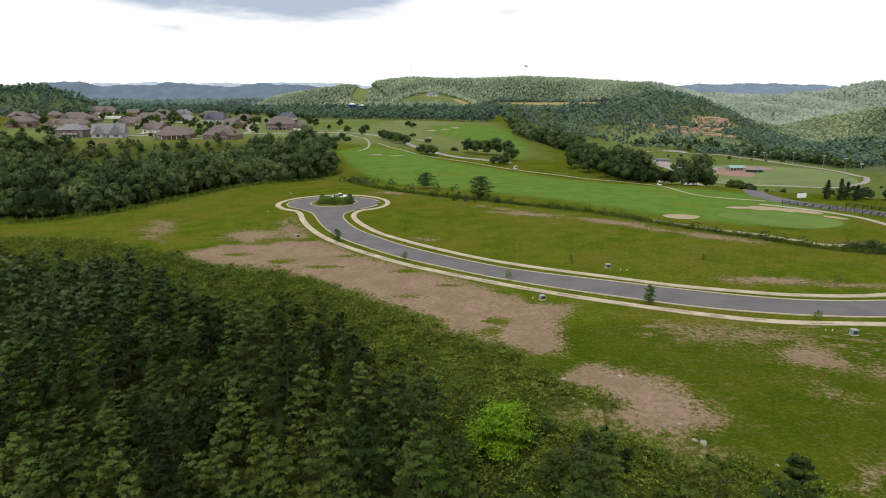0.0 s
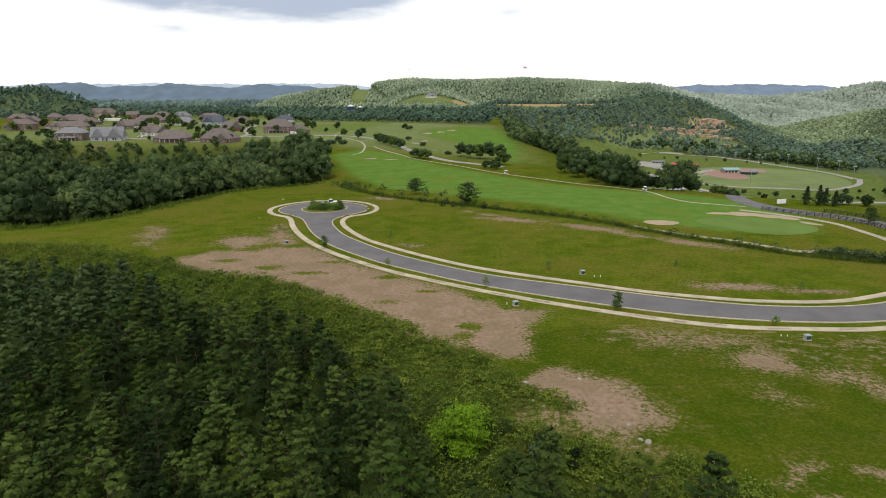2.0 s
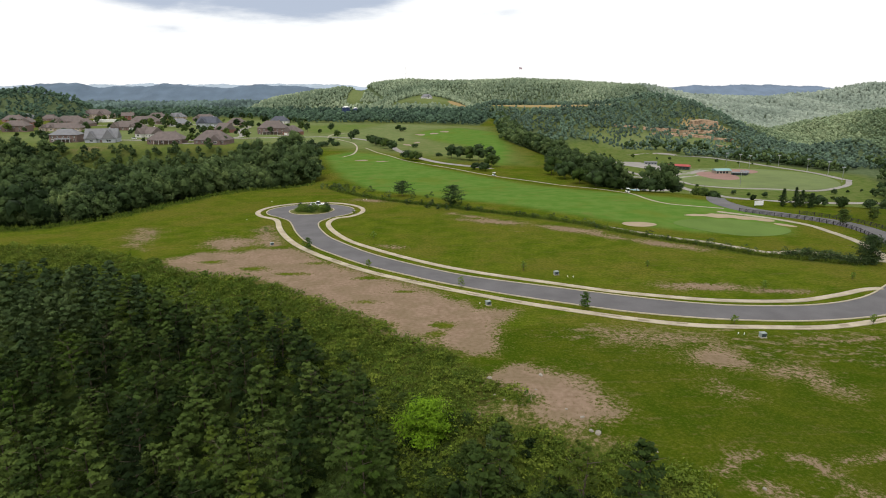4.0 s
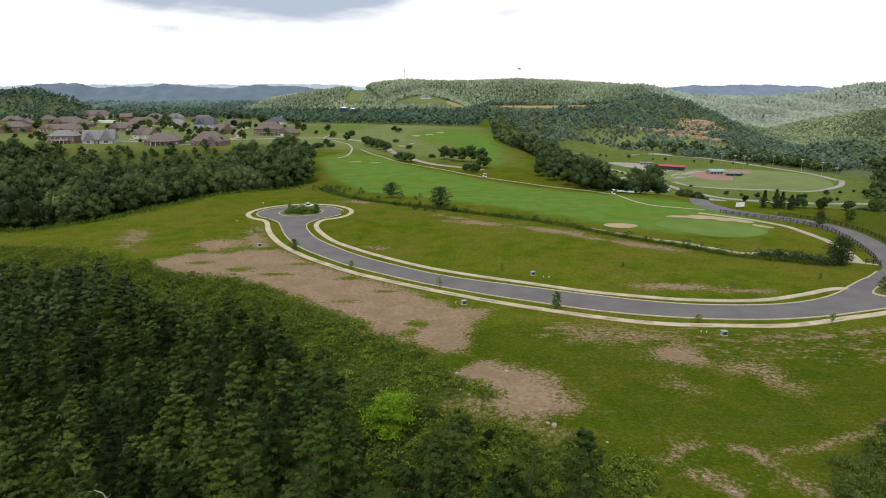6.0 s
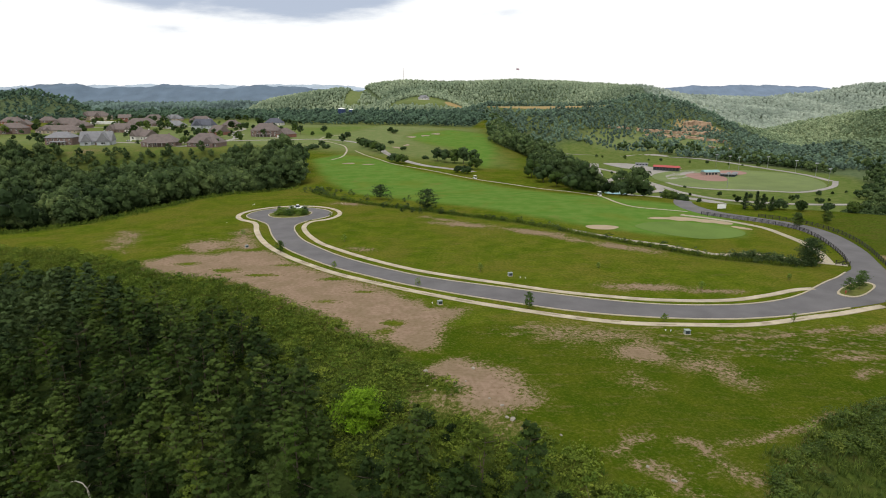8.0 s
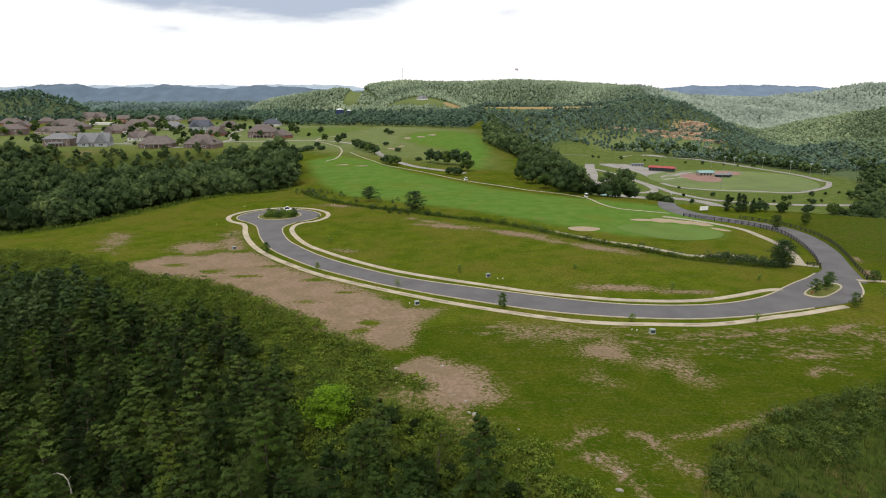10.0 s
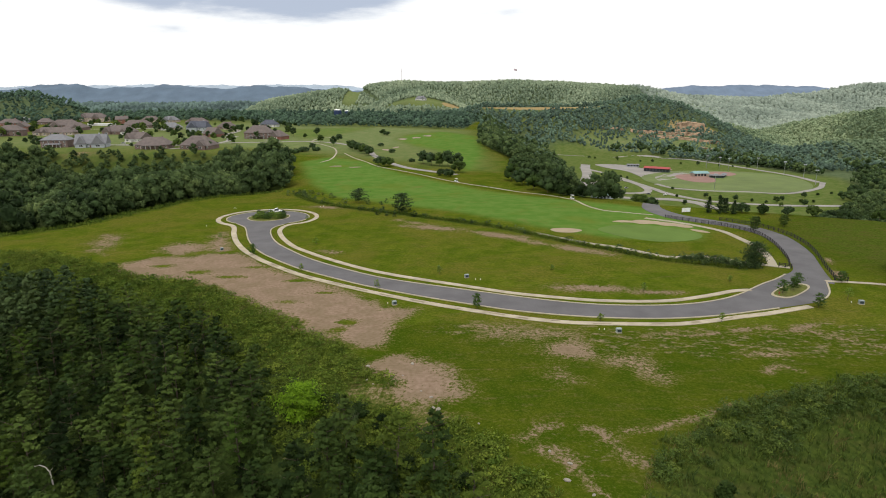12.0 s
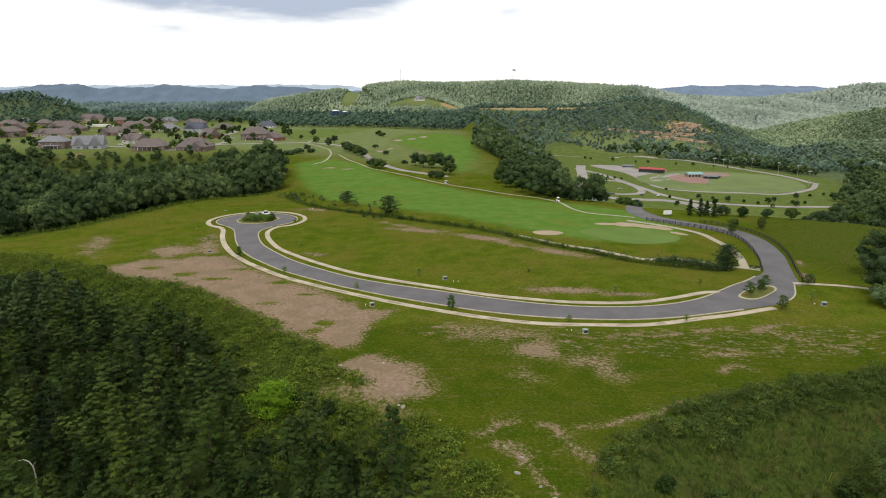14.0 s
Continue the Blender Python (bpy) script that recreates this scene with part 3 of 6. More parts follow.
    bp.inputs["Strength"].default_value, bp.inputs["Distance"].default_value = 0.6, 0.08
    l.new(op("ADD", fine, tiny), bp.inputs["Height"])
    l.new(bp.outputs["Normal"], b.inputs["Normal"])
    return m


me.materials.append(ground_material())

# ---- road, kerbs and walks on the plateau ----
ROAD_FAR = [(126.5, 136), (122, 132), (114.5, 126.5), (108, 121), (102.5, 117), (94, 113.2), (84, 111.2), (70, 111.3), (58, 113.8), (46.5, 118), (32, 125), (15.8, 132.6), (6.9, 138.2), (-2.9, 146), (-12, 155), (-22.3, 168.5), (-26.8, 176.4), (-30.9, 187), (-32.4, 193.3), (-31.6, 198.6), (-28.4, 203.8)]
ROAD_NEAR = [(133, 128.5), (128.3, 119.8), (122, 114), (114.5, 111), (106, 108.5), (98.5, 106), (85, 103.2), (72, 103), (59, 104.7), (46, 108.2), (32, 115), (16.8, 123.5), (8.5, 128.3), (-0.5, 134.5), (-10.5, 142.3), (-22.8, 155.6), (-28.8, 164), (-34, 174), (-38.6, 185.5), (-42.4, 196), (-48.3, 203.2)]
# turnaround ring, flattened in depth to fit the camera's view
RING_MID = (-38.8, 213.4)
RING, RING_DEEP = 15.9, 12.6


def between(a, b, n=260):
    """Points at even steps along two lines, for the strip between them."""
    out = []
    for line in (a, b):
        line = spline(line, 0.5)
        s = np.r_[0, np.cumsum(np.linalg.norm(np.diff(line, axis=0), axis=1))]
        k = np.linspace(0, s[-1], n)
        out.append(np.c_[np.interp(k, s, line[:, 0]), np.interp(k, s, line[:, 1])])
    return out


def strip_between(name, a, b, top, mat, parent=None, across=7, depth=0.3):
    n = len(a)
    cols = []
    for k in np.linspace(0, 1, across):
        p = a + (b - a) * k
        cols.append(np.c_[p, height(p[:, 0], p[:, 1]) + top])
    lo, hi = cols[0].copy(), cols[-1].copy()
    lo[:, 2] -= depth
    hi[:, 2] -= depth
    cols = [lo] + cols + [hi]
    w = len(cols)
    faces = [(i * w + k, i * w + k + 1, (i + 1) * w + k + 1, (i + 1) * w + k) for i in range(n - 1) for k in range(w - 1)]
    return mesh_object(name, np.stack(cols, 1).reshape(-1, 3), faces, mat, parent)


far_edge, near_edge = between(ROAD_FAR, ROAD_NEAR)
road = tagged(strip_between("road", far_edge, near_edge, 0.05, M_ASPHALT), "grey asphalt street curving across the grass field", "road", kind="structure")
turnaround = tagged(sheet("road_turnaround", oval(*RING_MID, RING, RING_DEEP, 0, 72), 0.058, M_ASPHALT, rings=6), "asphalt turnaround flattened to the camera's view at the street's end", "road", kind="structure")


def arc(cx, cy, a, b, a0, a1, n=60):
    th = np.radians(np.linspace(a0, a1, n))
    return np.c_[cx + a * np.cos(th), cy + b * np.sin(th)]


def kerb(name, line, side, label):
    return tagged(ribbon(name, line, 0.0, 0.42 * side, 0.16, M_CURB, depth=0.35, across=2), label, "kerb", kind="structure")


ring_line = arc(*RING_MID, RING, RING_DEEP, -49, 233, 120)
kerb("kerb_far", spline([tuple(p) for p in far_edge[::8]], 1.0)[:], -1, "pale concrete kerb along the asphalt street")
kerb("kerb_near", spline([tuple(p) for p in near_edge[34::8]], 1.0)[:], 1, "pale concrete kerb along the asphalt street")
kerb("kerb_corner", spline([tuple(p) for p in near_edge[:24:3]], 1.0)[:], 1, "pale concrete kerb at the street corner")
kerb("kerb_ring", ring_line, -1, "pale concrete kerb round the turnaround")

WALK_NEAR = [(118.5, 110.6), (114, 109), (106, 106), (99, 104), (84, 99.6), (71, 99.4), (58, 100.4), (46, 104), (32, 110.6), (17.3, 119.2), (9.2, 124), (0.5, 129.4), (-9, 136.2), (-20.4, 147.3), (-27.3, 155.4), (-33.5, 164.4), (-39.5, 176), (-43.9, 187), (-46.2, 194.5)]
WALK_FAR = [(110, 122.8), (105, 121.8), (96, 117.8), (85, 114.4), (70, 114.4), (58, 116.8), (47, 120.4), (32, 128.6), (15.2, 137.3), (6, 143.5), (-4.4, 152.7), (-15, 163.9), (-19.6, 170.3), (-24.6, 180), (-28.2, 189.8), (-28.8, 196.6)]
WR, WR_DEEP = 19.2, 16.2
near_walk = spline(WALK_NEAR + [(-48.6, 199.2)] + [tuple(p) for p in arc(*RING_MID, WR, WR_DEEP, 220, 80, 14)], 1.0)
far_walk = spline(WALK_FAR + [(-27.2, 201.2)] + [tuple(p) for p in arc(*RING_MID, WR, WR_DEEP, -36, 79, 12)], 1.0)
tagged(ribbon("pavement_near", near_walk, 0.9, -0.9, 0.12, M_CONCRETE), "cream concrete pavement with dark stains beside the street", "pavement", kind="structure")
tagged(ribbon("pavement_far", far_walk, -0.85, 0.85, 0.12, M_CONCRETE), "cream concrete pavement along the inner side of the street", "pavement", kind="structure")
# earth washed over the pavement here and there
M_SILT = material("washed_earth", (0.27, 0.225, 0.155), 0.95, 0.3, 1.5)
silt = random.Random(12)
at_ = 22
while at_ < 150:
    long_ = silt.randint(2, 4)
    side_ = silt.uniform(0.6, 0.0)
    tagged(ribbon("pavement_silt", near_walk[at_:at_ + long_ + 1], side_, side_ - silt.uniform(0.4, 0.85), 0.134, M_SILT, depth=0.01), "brown earth washed over the pale pavement", "earth", kind="structure")
    at_ += long_ + silt.randint(3, 9)
ISLAND = oval(-38.6, 213.4, 8.3, 6.8, 10, 40, 0.05)
tagged(sheet("planting_island", ISLAND, 0.17, M_CURB, rings=2), "kerbed oval island in the turnaround", "island", kind="structure")
tagged(sheet("planting_bed", oval(-38.6, 213.4, 7.9, 6.4, 10, 40, 0.05), 0.2, M_BED, rings=3, dish=-0.15), "grass on the turnaround island", "planting bed", kind="structure")
ENTRY = spline([(113.3, 118.6), (116.5, 122.6), (122.5, 127), (126.6, 127.2), (126, 124), (119.5, 118.2), (115.5, 116.4)], 0.6, True)
tagged(sheet("entry_island", ENTRY, 0.17, M_CURB, rings=2), "kerbed teardrop island at the street entrance", "island", kind="structure")
mid_e = ENTRY.mean(0)
tagged(sheet("entry_bed", mid_e + (ENTRY - mid_e) * 0.87, 0.2, M_BED, rings=3, dish=-0.1), "dry grass on the entrance island", "planting bed", kind="structure")
# street beyond the entrance, between two fences
LANE_L = [(124, 134), (130.5, 140), (135, 150), (139, 162), (142, 174), (143, 184), (141, 192), (136, 199), (128, 206), (120, 216), (118, 236), (130, 262), (150, 300), (170, 350)]
LANE_R = [(134.5, 127), (138, 137), (142, 147), (146, 157), (149.5, 170), (151, 182), (149, 194), (143, 203), (136, 210), (128, 220), (126, 237), (138, 258), (158, 297), (178, 347)]
lane_a, lane_b = between(LANE_L, LANE_R, 200)
tagged(strip_between("lane", lane_a, lane_b, 0.07, M_ASPHALT, depth=1.0), "grey asphalt lane running down between wooden fences", "road", kind="structure")


# ---- trees ----
rng = np.random.default_rng(7)


def leaf_cloud(seed, h, r, base, clumps, leaves, size, point=0.5, squash=1.0):
    """Small leaf sprays in clumps on an uneven crown: an array of triangles (n, 3, 3). point: 0 round, 1 pointed top."""
    g = np.random.default_rng(seed)
    out = []
    lobes = g.uniform(0.72, 1.15, 7)
    for i in range(clumps):
        k = (i + g.random()) / clumps
        v = base + (h - base) * k ** 0.85
        f = (v - base) / (h - base)
        prof = math.sin(math.pi * min(1.0, f * 0.84 + 0.12)) ** 0.75 * max(0.12, 1 - point * 0.6 * f)
        a = i * 2.399 + g.normal(0, 0.4)
        rr = r * prof * lobes[int(a * 7 / math.tau) % 7] * g.uniform(0.4, 1.12)
        mid = np.array([rr * math.cos(a), rr * math.sin(a), v * squash])
        spread = r * g.uniform(0.16, 0.30) * (1 - 0.45 * point * f)
        along, across, up = g.normal(0, 1, (3, leaves, 1))
        # sprays reach outwards from the stem and droop at their tips
        reach, wide, thick = (1.15, 0.6, 0.2) if clumps >= 60 else (0.85, 0.85, 0.26)
        c = mid + along * spread * reach * np.array([math.cos(a), math.sin(a), 0.12]) + across * spread * wide * np.array([-math.sin(a), math.cos(a), 0]) + up * spread * thick * np.array([0, 0, 1.0])
        away = (c - np.array([0, 0, (base + (h - base) * 0.35) * squash])) / np.array([r, r, (h - base) * 0.5])
        away /= np.linalg.norm(away, axis=1)[:, None] + 1e-6
        nrm = g.normal(0, 0.45, (leaves, 3)) + 0.7 * away + np.array([0, 0, 0.35])
        nrm /= np.linalg.norm(nrm, axis=1)[:, None]
        u = np.cross(nrm, g.normal(0, 1, (leaves, 3)))
        u /= np.linalg.norm(u, axis=1)[:, None]
        w = np.cross(nrm, u)
        s = size * g.uniform(0.6, 1.25, (leaves, 1))
        droop = nrm * s * 0.25
        out.append(np.stack([c - u * s - droop, c + u * s * 0.75 - w * s * 0.62, c + u * s * 0.75 + w * s * 0.62], 1))
    return np.concatenate(out)


GOLD = (1 + 5 ** 0.5) / 2
ICO = np.array([(-1, GOLD, 0), (1, GOLD, 0), (-1, -GOLD, 0), (1, -GOLD, 0), (0, -1, GOLD), (0, 1, GOLD), (0, -1, -GOLD), (0, 1, -GOLD), (GOLD, 0, -1), (GOLD, 0, 1), (-GOLD, 0, -1), (-GOLD, 0, 1)], float) / math.hypot(1, GOLD)
ICO_FACES = np.array([(0, 11, 5), (0, 5, 1), (0, 1, 7), (0, 7, 10), (0, 10, 11), (1, 5, 9), (5, 11, 4), (11, 10, 2), (10, 7, 6), (7, 1, 8), (3, 9, 4), (3, 4, 2), (3, 2, 6), (3, 6, 8), (3, 8, 9), (4, 9, 5), (2, 4, 11), (6, 2, 10), (8, 6, 7), (9, 8, 1)])


def sprays(g, c, nrm, size):
    """Three-cornered leaf sprays at c, facing nrm."""
    nrm = nrm / (np.linalg.norm(nrm, axis=1)[:, None] + 1e-9)
    u = np.cross(nrm, g.normal(0, 1, nrm.shape))
    u /= np.linalg.norm(u, axis=1)[:, None] + 1e-9
    w = np.cross(nrm, u)
    s = size * g.uniform(0.6, 1.3, (len(c), 1))
    return np.stack([c - u * s - nrm * s * 0.3, c + u * s * 0.75 - w * s * 0.65, c + u * s * 0.75 + w * s * 0.65], 1)


def lobed_crown(seed, h, r, base, lobes, cards, size, squash=0.9):
    """A broadleaf crown of rounded, uneven lobes with leaf sprays standing off them: corners, triangles, and which of them are smooth."""
    g = np.random.default_rng(seed)
    mids, radii, verts, faces, first = [], [], [], [], 0
    for i in range(lobes):
        f = (i + 0.5) / lobes
        rr = r * (0.12 if i == lobes - 1 else g.uniform(0.42, 0.72)) * math.sin(math.pi * (0.25 + 0.62 * f)) ** 0.7
        if lobes == 1:
            rr = 0.0
        lr = r * (g.uniform(0.34, 0.52) if lobes > 2 else g.uniform(0.72, 0.95))
        a = i * 2.399 + g.normal(0, 0.3)
        z = base + (h - base) * (0.22 + 0.62 * f if lobes > 2 else 0.45)
        mids.append((rr * math.cos(a), rr * math.sin(a), min(z, h - lr * squash)))
        radii.append(lr)
    mids, radii = np.array(mids), np.array(radii)
    for m, lr in zip(mids, radii):
        turn = np.linalg.qr(g.normal(0, 1, (3, 3)))[0]
        if np.linalg.det(turn) < 0:
            turn[:, 0] *= -1
        unit = ICO @ turn
        v = unit * (1 + g.normal(0, 0.2, (len(unit), 1))) * (0.84 if cards > 40 else 1.0) * lr * np.array([1, 1, squash if lobes > 2 else (h - base) * 0.55 / lr])
        verts.append(v + m)
        faces.append(ICO_FACES[unit[ICO_FACES].mean(1)[:, 2] > -0.55] + first)
        first += len(v)
    smooth_count = sum(len(f) for f in faces)
    if cards:
        k = g.integers(0, lobes, cards)
        d = g.normal(0, 1, (cards, 3))
        d[:, 2] = np.abs(d[:, 2]) * 1.1 - 0.25
        d /= np.linalg.norm(d, axis=1)[:, None]
        c = mids[k] + d * radii[k][:, None] * g.uniform(0.8, 1.22, (cards, 1)) * np.array([1, 1, squash])
        q = sprays(g, c, d + g.normal(0, 0.4, (cards, 3)) + np.array([0, 0, 0.25]), size)
        verts.append(q.reshape(-1, 3))
        faces.append(np.arange(cards * 3).reshape(-1, 3) + first)
    faces = np.concatenate(faces)
    return np.concatenate(verts), faces, np.arange(len(faces)) < smooth_count


def round_crown(seed, h, r, base, clumps, leaves, size, point):
    return lobed_crown(seed, h, r, base, 9, clumps * leaves // 3, size)


def as_mesh(q):
    """Corners, faces and smoothness of a crown, also of one given as loose triangles or quads."""
    if isinstance(q, tuple):
        return q
    n, k = q.shape[:2]
    return q.reshape(-1, 3), np.arange(n * k).reshape(n, k), np.zeros(n, bool)


def fill_mesh(name, verts, faces, soft_faces, mat):
    me = bpy.data.meshes.new(name)
    k = faces.shape[1]
    me.vertices.add(len(verts))
    me.vertices.foreach_set("co", verts.astype(np.float32).ravel())
    me.loops.add(faces.size)
    me.loops.foreach_set("vertex_index", faces.astype(np.int32).ravel())
    me.polygons.add(len(faces))
    me.polygons.foreach_set("loop_start", np.arange(0, faces.size, k, dtype=np.int32))
    me.update(calc_edges=True)
    me.polygons.foreach_set("use_smooth", soft_faces)
    me.materials.append(mat)
    return me


def layered_crown(seed, h, r, base, branches, leaves, size, point=0.6):
    """A young tree's crown of feathery boughs in tiers round the stem: triangles (n, 3, 3). point: 0 round, 1 spire."""
    g = np.random.default_rng(seed)
    out = []
    for i in range(branches):
        f = (i + g.random()) / branches
        v = base + (h - base) * f ** 0.92
        long_ = r * (min(1.0, 0.45 + 2.6 * f) * (1 - f) ** (0.45 + 0.5 * point) + 0.10) * g.uniform(0.7, 1.2)
        a = i * 2.399 + g.normal(0, 0.35)
        rise = 0.12 + 0.75 * f + g.normal(0, 0.1)
        way = np.array([math.cos(a), math.sin(a), rise])
        side = np.array([-math.sin(a), math.cos(a), 0])
        k = np.sqrt(g.uniform(0.05, 1.0, (leaves, 1)))
        fan = g.normal(0, 1, (leaves, 1)) * (0.10 + 0.17 * long_) * (1.15 - 0.8 * k)
        c = np.array([0, 0, v]) + way * k * long_ + side * fan + np.array([0, 0, 1.0]) * (g.normal(0, 0.07, (leaves, 1)) - 0.22 * long_ * k * k)
        facing = np.array([0, 0, 0.8]) + (0.35 + 0.5 * g.random()) * np.array([math.cos(a), math.sin(a), 0]) + g.normal(0, 0.22, 3)
        nrm = g.normal(0, 0.14, (leaves, 3)) + facing
        out.append(sprays(g, c, nrm, size))
    return np.concatenate(out)


def trunk_mesh(bm, h, r, g, base):
    lean = Vector((g.uniform(-0.04, 0.04) * h, g.uniform(-0.04, 0.04) * h, 0))
    knots = [Vector((0, 0, -0.6)), Vector((0, 0, h * 0.3)) + lean * 0.4, Vector((0, 0, h * 0.62)) + lean, Vector((0, 0, h * 0.92)) + lean * 1.3]
    t = max(0.05, h * 0.016)
    for a, b, r0, r1 in zip(knots, knots[1:], (t, t * 0.8, t * 0.5), (t * 0.8, t * 0.5, t * 0.15)):
        tube(bm, a, b, r0, r1, 6)
    for i in range(6 if h > 4 else 0):
        f = 0.30 + 0.1 * i
        a = i * 2.4 + g.uniform(0, 1)
        s = Vector((0, 0, h * f)) + lean * f
        e = s + Vector((math.cos(a) * r * 0.7, math.sin(a) * r * 0.7, h * 0.13))
        tube(bm, s, e, t * 0.35, t * 0.1, 4)


def tree(name, seed, h, r, base, clumps, leaves, size, leaf, label, category="tree", group="", point=0.5, habit=leaf_cloud):
    """habit: the builder of the crown, from clumps or boughs of so many leaves."""
    g = random.Random(seed)
    ob = thing(name, 0, 0, 0, 0, label, category, group)
    bm = bmesh.new()
    trunk_mesh(bm, h, r, g, base)
    part("trunk", bm, M_BARK, ob)
    crown = new("crown", fill_mesh("crown", *as_mesh(habit(seed, h, r, base, clumps, leaves, size, point)), leaf))
    crown.parent = ob
    return ob


def put_all(models, places, rg, scale=(0.85, 1.15)):
    """Stand copies of the models on the ground; the models themselves take the first places."""
    for i, (x, y) in enumerate(places):
        s = rg.uniform(*scale)
        m = Matrix.Translation((x, y, ground_at(x, y))) @ pose(0, 0, 0, 0, 0, rg.uniform(0, 360)) @ Matrix.Diagonal((s, s, s * rg.uniform(0.92, 1.1), 1))
        k = models[i % len(models)]
        if i < len(models):
            k.matrix_basis = m
        else:
            made = copy_thing(k, Matrix.Identity(4))
            made.matrix_basis = m


def jittered(x0, x1, y0, y1, step, g):
    xs, ys = np.meshgrid(np.arange(x0, x1, step), np.arange(y0, y1, step))
    p = np.c_[xs.ravel(), ys.ravel()] + g.uniform(-0.48, 0.48, (xs.size, 2)) * step
    return p


def in_view_wedge(p, wide=14):
    """The wedge of land that the camera's view takes in."""
    x, y = p[:, 0], p[:, 1]
    return (x > -0.76 * y - wide) & (x < 60 + 0.76 * (y + 31) + wide)


# near wood on the slope below the field
g1 = np.random.default_rng(11)
p = jittered(-130, 60, 22, 176, 4.2, g1)
o = outside_by(p[:, 0], p[:, 1], PLATEAU) + waves(p[:, 0], p[:, 1], 9) * 3
keep = (o > 15.5 - 4.5 * smooth(5, 25, p[:, 0]) + 5 * smooth(-25, -80, p[:, 0])) & (p[:, 0] < 48) & in_view_wedge(p) & (p[:, 1] < 172 - 0.06 * p[:, 0])
near_places = p[keep]
near_places = near_places[np.argsort(np.hypot(near_places[:, 0] - 18, near_places[:, 1] + 15))]
near_models, back_models = [], []
for i in range(10):
    h = 5.8 + 0.42 * i
    broad = i in (3, 7)
    near_models.append(tree("forest_tree", 100 + i, h, (3.0 if broad else 2.1) + 0.07 * i, h * 0.1, 52 if broad else 40 + 2 * i, 46, 0.19, M_LEAF,
                            "dark green spreading tree in the lower wood" if broad else "dark green young tree with feathery boughs", group="wood below the field", point=0.0 if broad else 0.15 + 0.05 * i, habit=layered_crown))
for i in range(6):
    h = 6.0 + 0.7 * i
    back_models.append(tree("forest_tree", 120 + i, h, 2.3 + 0.16 * i + (0.9 if i == 3 else 0), h * 0.12, 40, 28, 0.26, M_LEAF,
                            "dark green young tree deeper in the wood", group="wood below the field", point=0.1 + 0.08 * i, habit=layered_crown))
near_places = near_places[np.hypot((near_places[:, 0] - 9) / 6.0, (near_places[:, 1] - 60) / 11.0) > 1]
light_places, near_places = near_places[7:360:11], np.delete(near_places, np.s_[7:360:11], 0)
put_all(near_models, near_places[:170], random.Random(3), (0.7, 1.3))
put_all(back_models, near_places[170:310], random.Random(5), (0.7, 1.3))
rest_models = [layered_crown(150 + i, 7.0 + 0.8 * i, 2.1 + 0.2 * i, 1.0, 30, 18, 0.36, 0.1 + 0.08 * i) for i in range(6)]

M_LEAF_YOUNG = material("leaf_young", (0.060, 0.104, 0.014), 0.75, 0.35, 5, island=0.2, per_object=0.3, translucent=0.3, spec=0.1)
light_models = [tree("light_tree", 140 + i, 8 + i, 2.4 + 0.2 * i, 1.2, 40, 50, 0.20, M_LEAF_YOUNG, "lighter yellow-green tree among the dark wood", "tree", "light trees in the wood", 0.3, layered_crown) for i in range(4)]
put_all(light_models, light_places, random.Random(6), (0.75, 1.15))

# bushes where the wood meets the field
p = jittered(-130, 66, 30, 176, 3.2, g1)
o = outside_by(p[:, 0], p[:, 1], PLATEAU) + waves(p[:, 0], p[:, 1], 7, 1) * 3
low = smooth(86, 70, p[:, 1])
keep = ~worn_at(p[:, 0], p[:, 1]) & (o > 12 - 5 * low) & (o < 18) & (g1.random(len(p)) < 0.4 + 0.5 * low) & (p[:, 0] < 48) & in_view_wedge(p)
shrub_places = p[keep]
g1.shuffle(shrub_places)
shrub_models = [tree("shrub", 200 + i, 1.7 + 0.4 * i, 1.2 + 0.2 * i, 0.15, 30, 30, 0.17, M_LEAF, "green leafy shrub at the edge of the wood", "shrub", "shrubs at the wood's edge", 0.2) for i in range(4)]
put_all(shrub_models, shrub_places[:380], random.Random(4), (0.6, 1.1))
bright = tree("bright_tree", 301, 6.4, 3.4, 0.4, 110, 60, 0.19, M_LEAF_BRIGHT, "bright yellow-green bushy tree at the wood's edge", "tree", point=0.1)
bright.matrix_basis = pose(7.5, 66, ground_at(7.5, 66))
for i, (x, y) in enumerate(((16.5, 63), (-22, 96))):
    t_ = tree("silver_shrub", 310 + i, 2.0 + 0.8 * i, 1.1 + 0.5 * i, 0.2, 36, 34, 0.2, M_LEAF_SILVER, "silvery green shrub at the edge of the wood", "shrub", point=0.1)
    t_.matrix_basis = pose(x, y, ground_at(x, y))


# a dead stem bowed over among the crowns
dead = thing("dead_tree", -30.5, 57.0, ground_at(-30.5, 57.0), 0, "bare pale dead tree bowed over in the wood", "tree")
stem = [Vector((0, 0, -0.5)), Vector((0.1, 0.2, 3.4)), Vector((-0.1, 0.5, 6.0)), Vector((-0.6, 1.0, 7.4)), Vector((-1.4, 1.3, 8.1)), Vector((-2.4, 1.5, 8.3)), Vector((-3.3, 1.6, 8.0))]
bm = bmesh.new()
for k, (a, b) in enumerate(zip(stem, stem[1:])):
    tube(bm, a, b, 0.16 - 0.018 * k, 0.142 - 0.018 * k, 6)
part("trunk", bm, material("bleached_wood", (0.42, 0.38, 0.33), 0.9, 0.2, 0.5), dead)
bm = bmesh.new()
tube(bm, stem[3], stem[3] + Vector((0.9, -0.4, 1.1)), 0.06, 0.02, 5)
part("limb", bm, bpy.data.materials["bleached_wood"], dead)


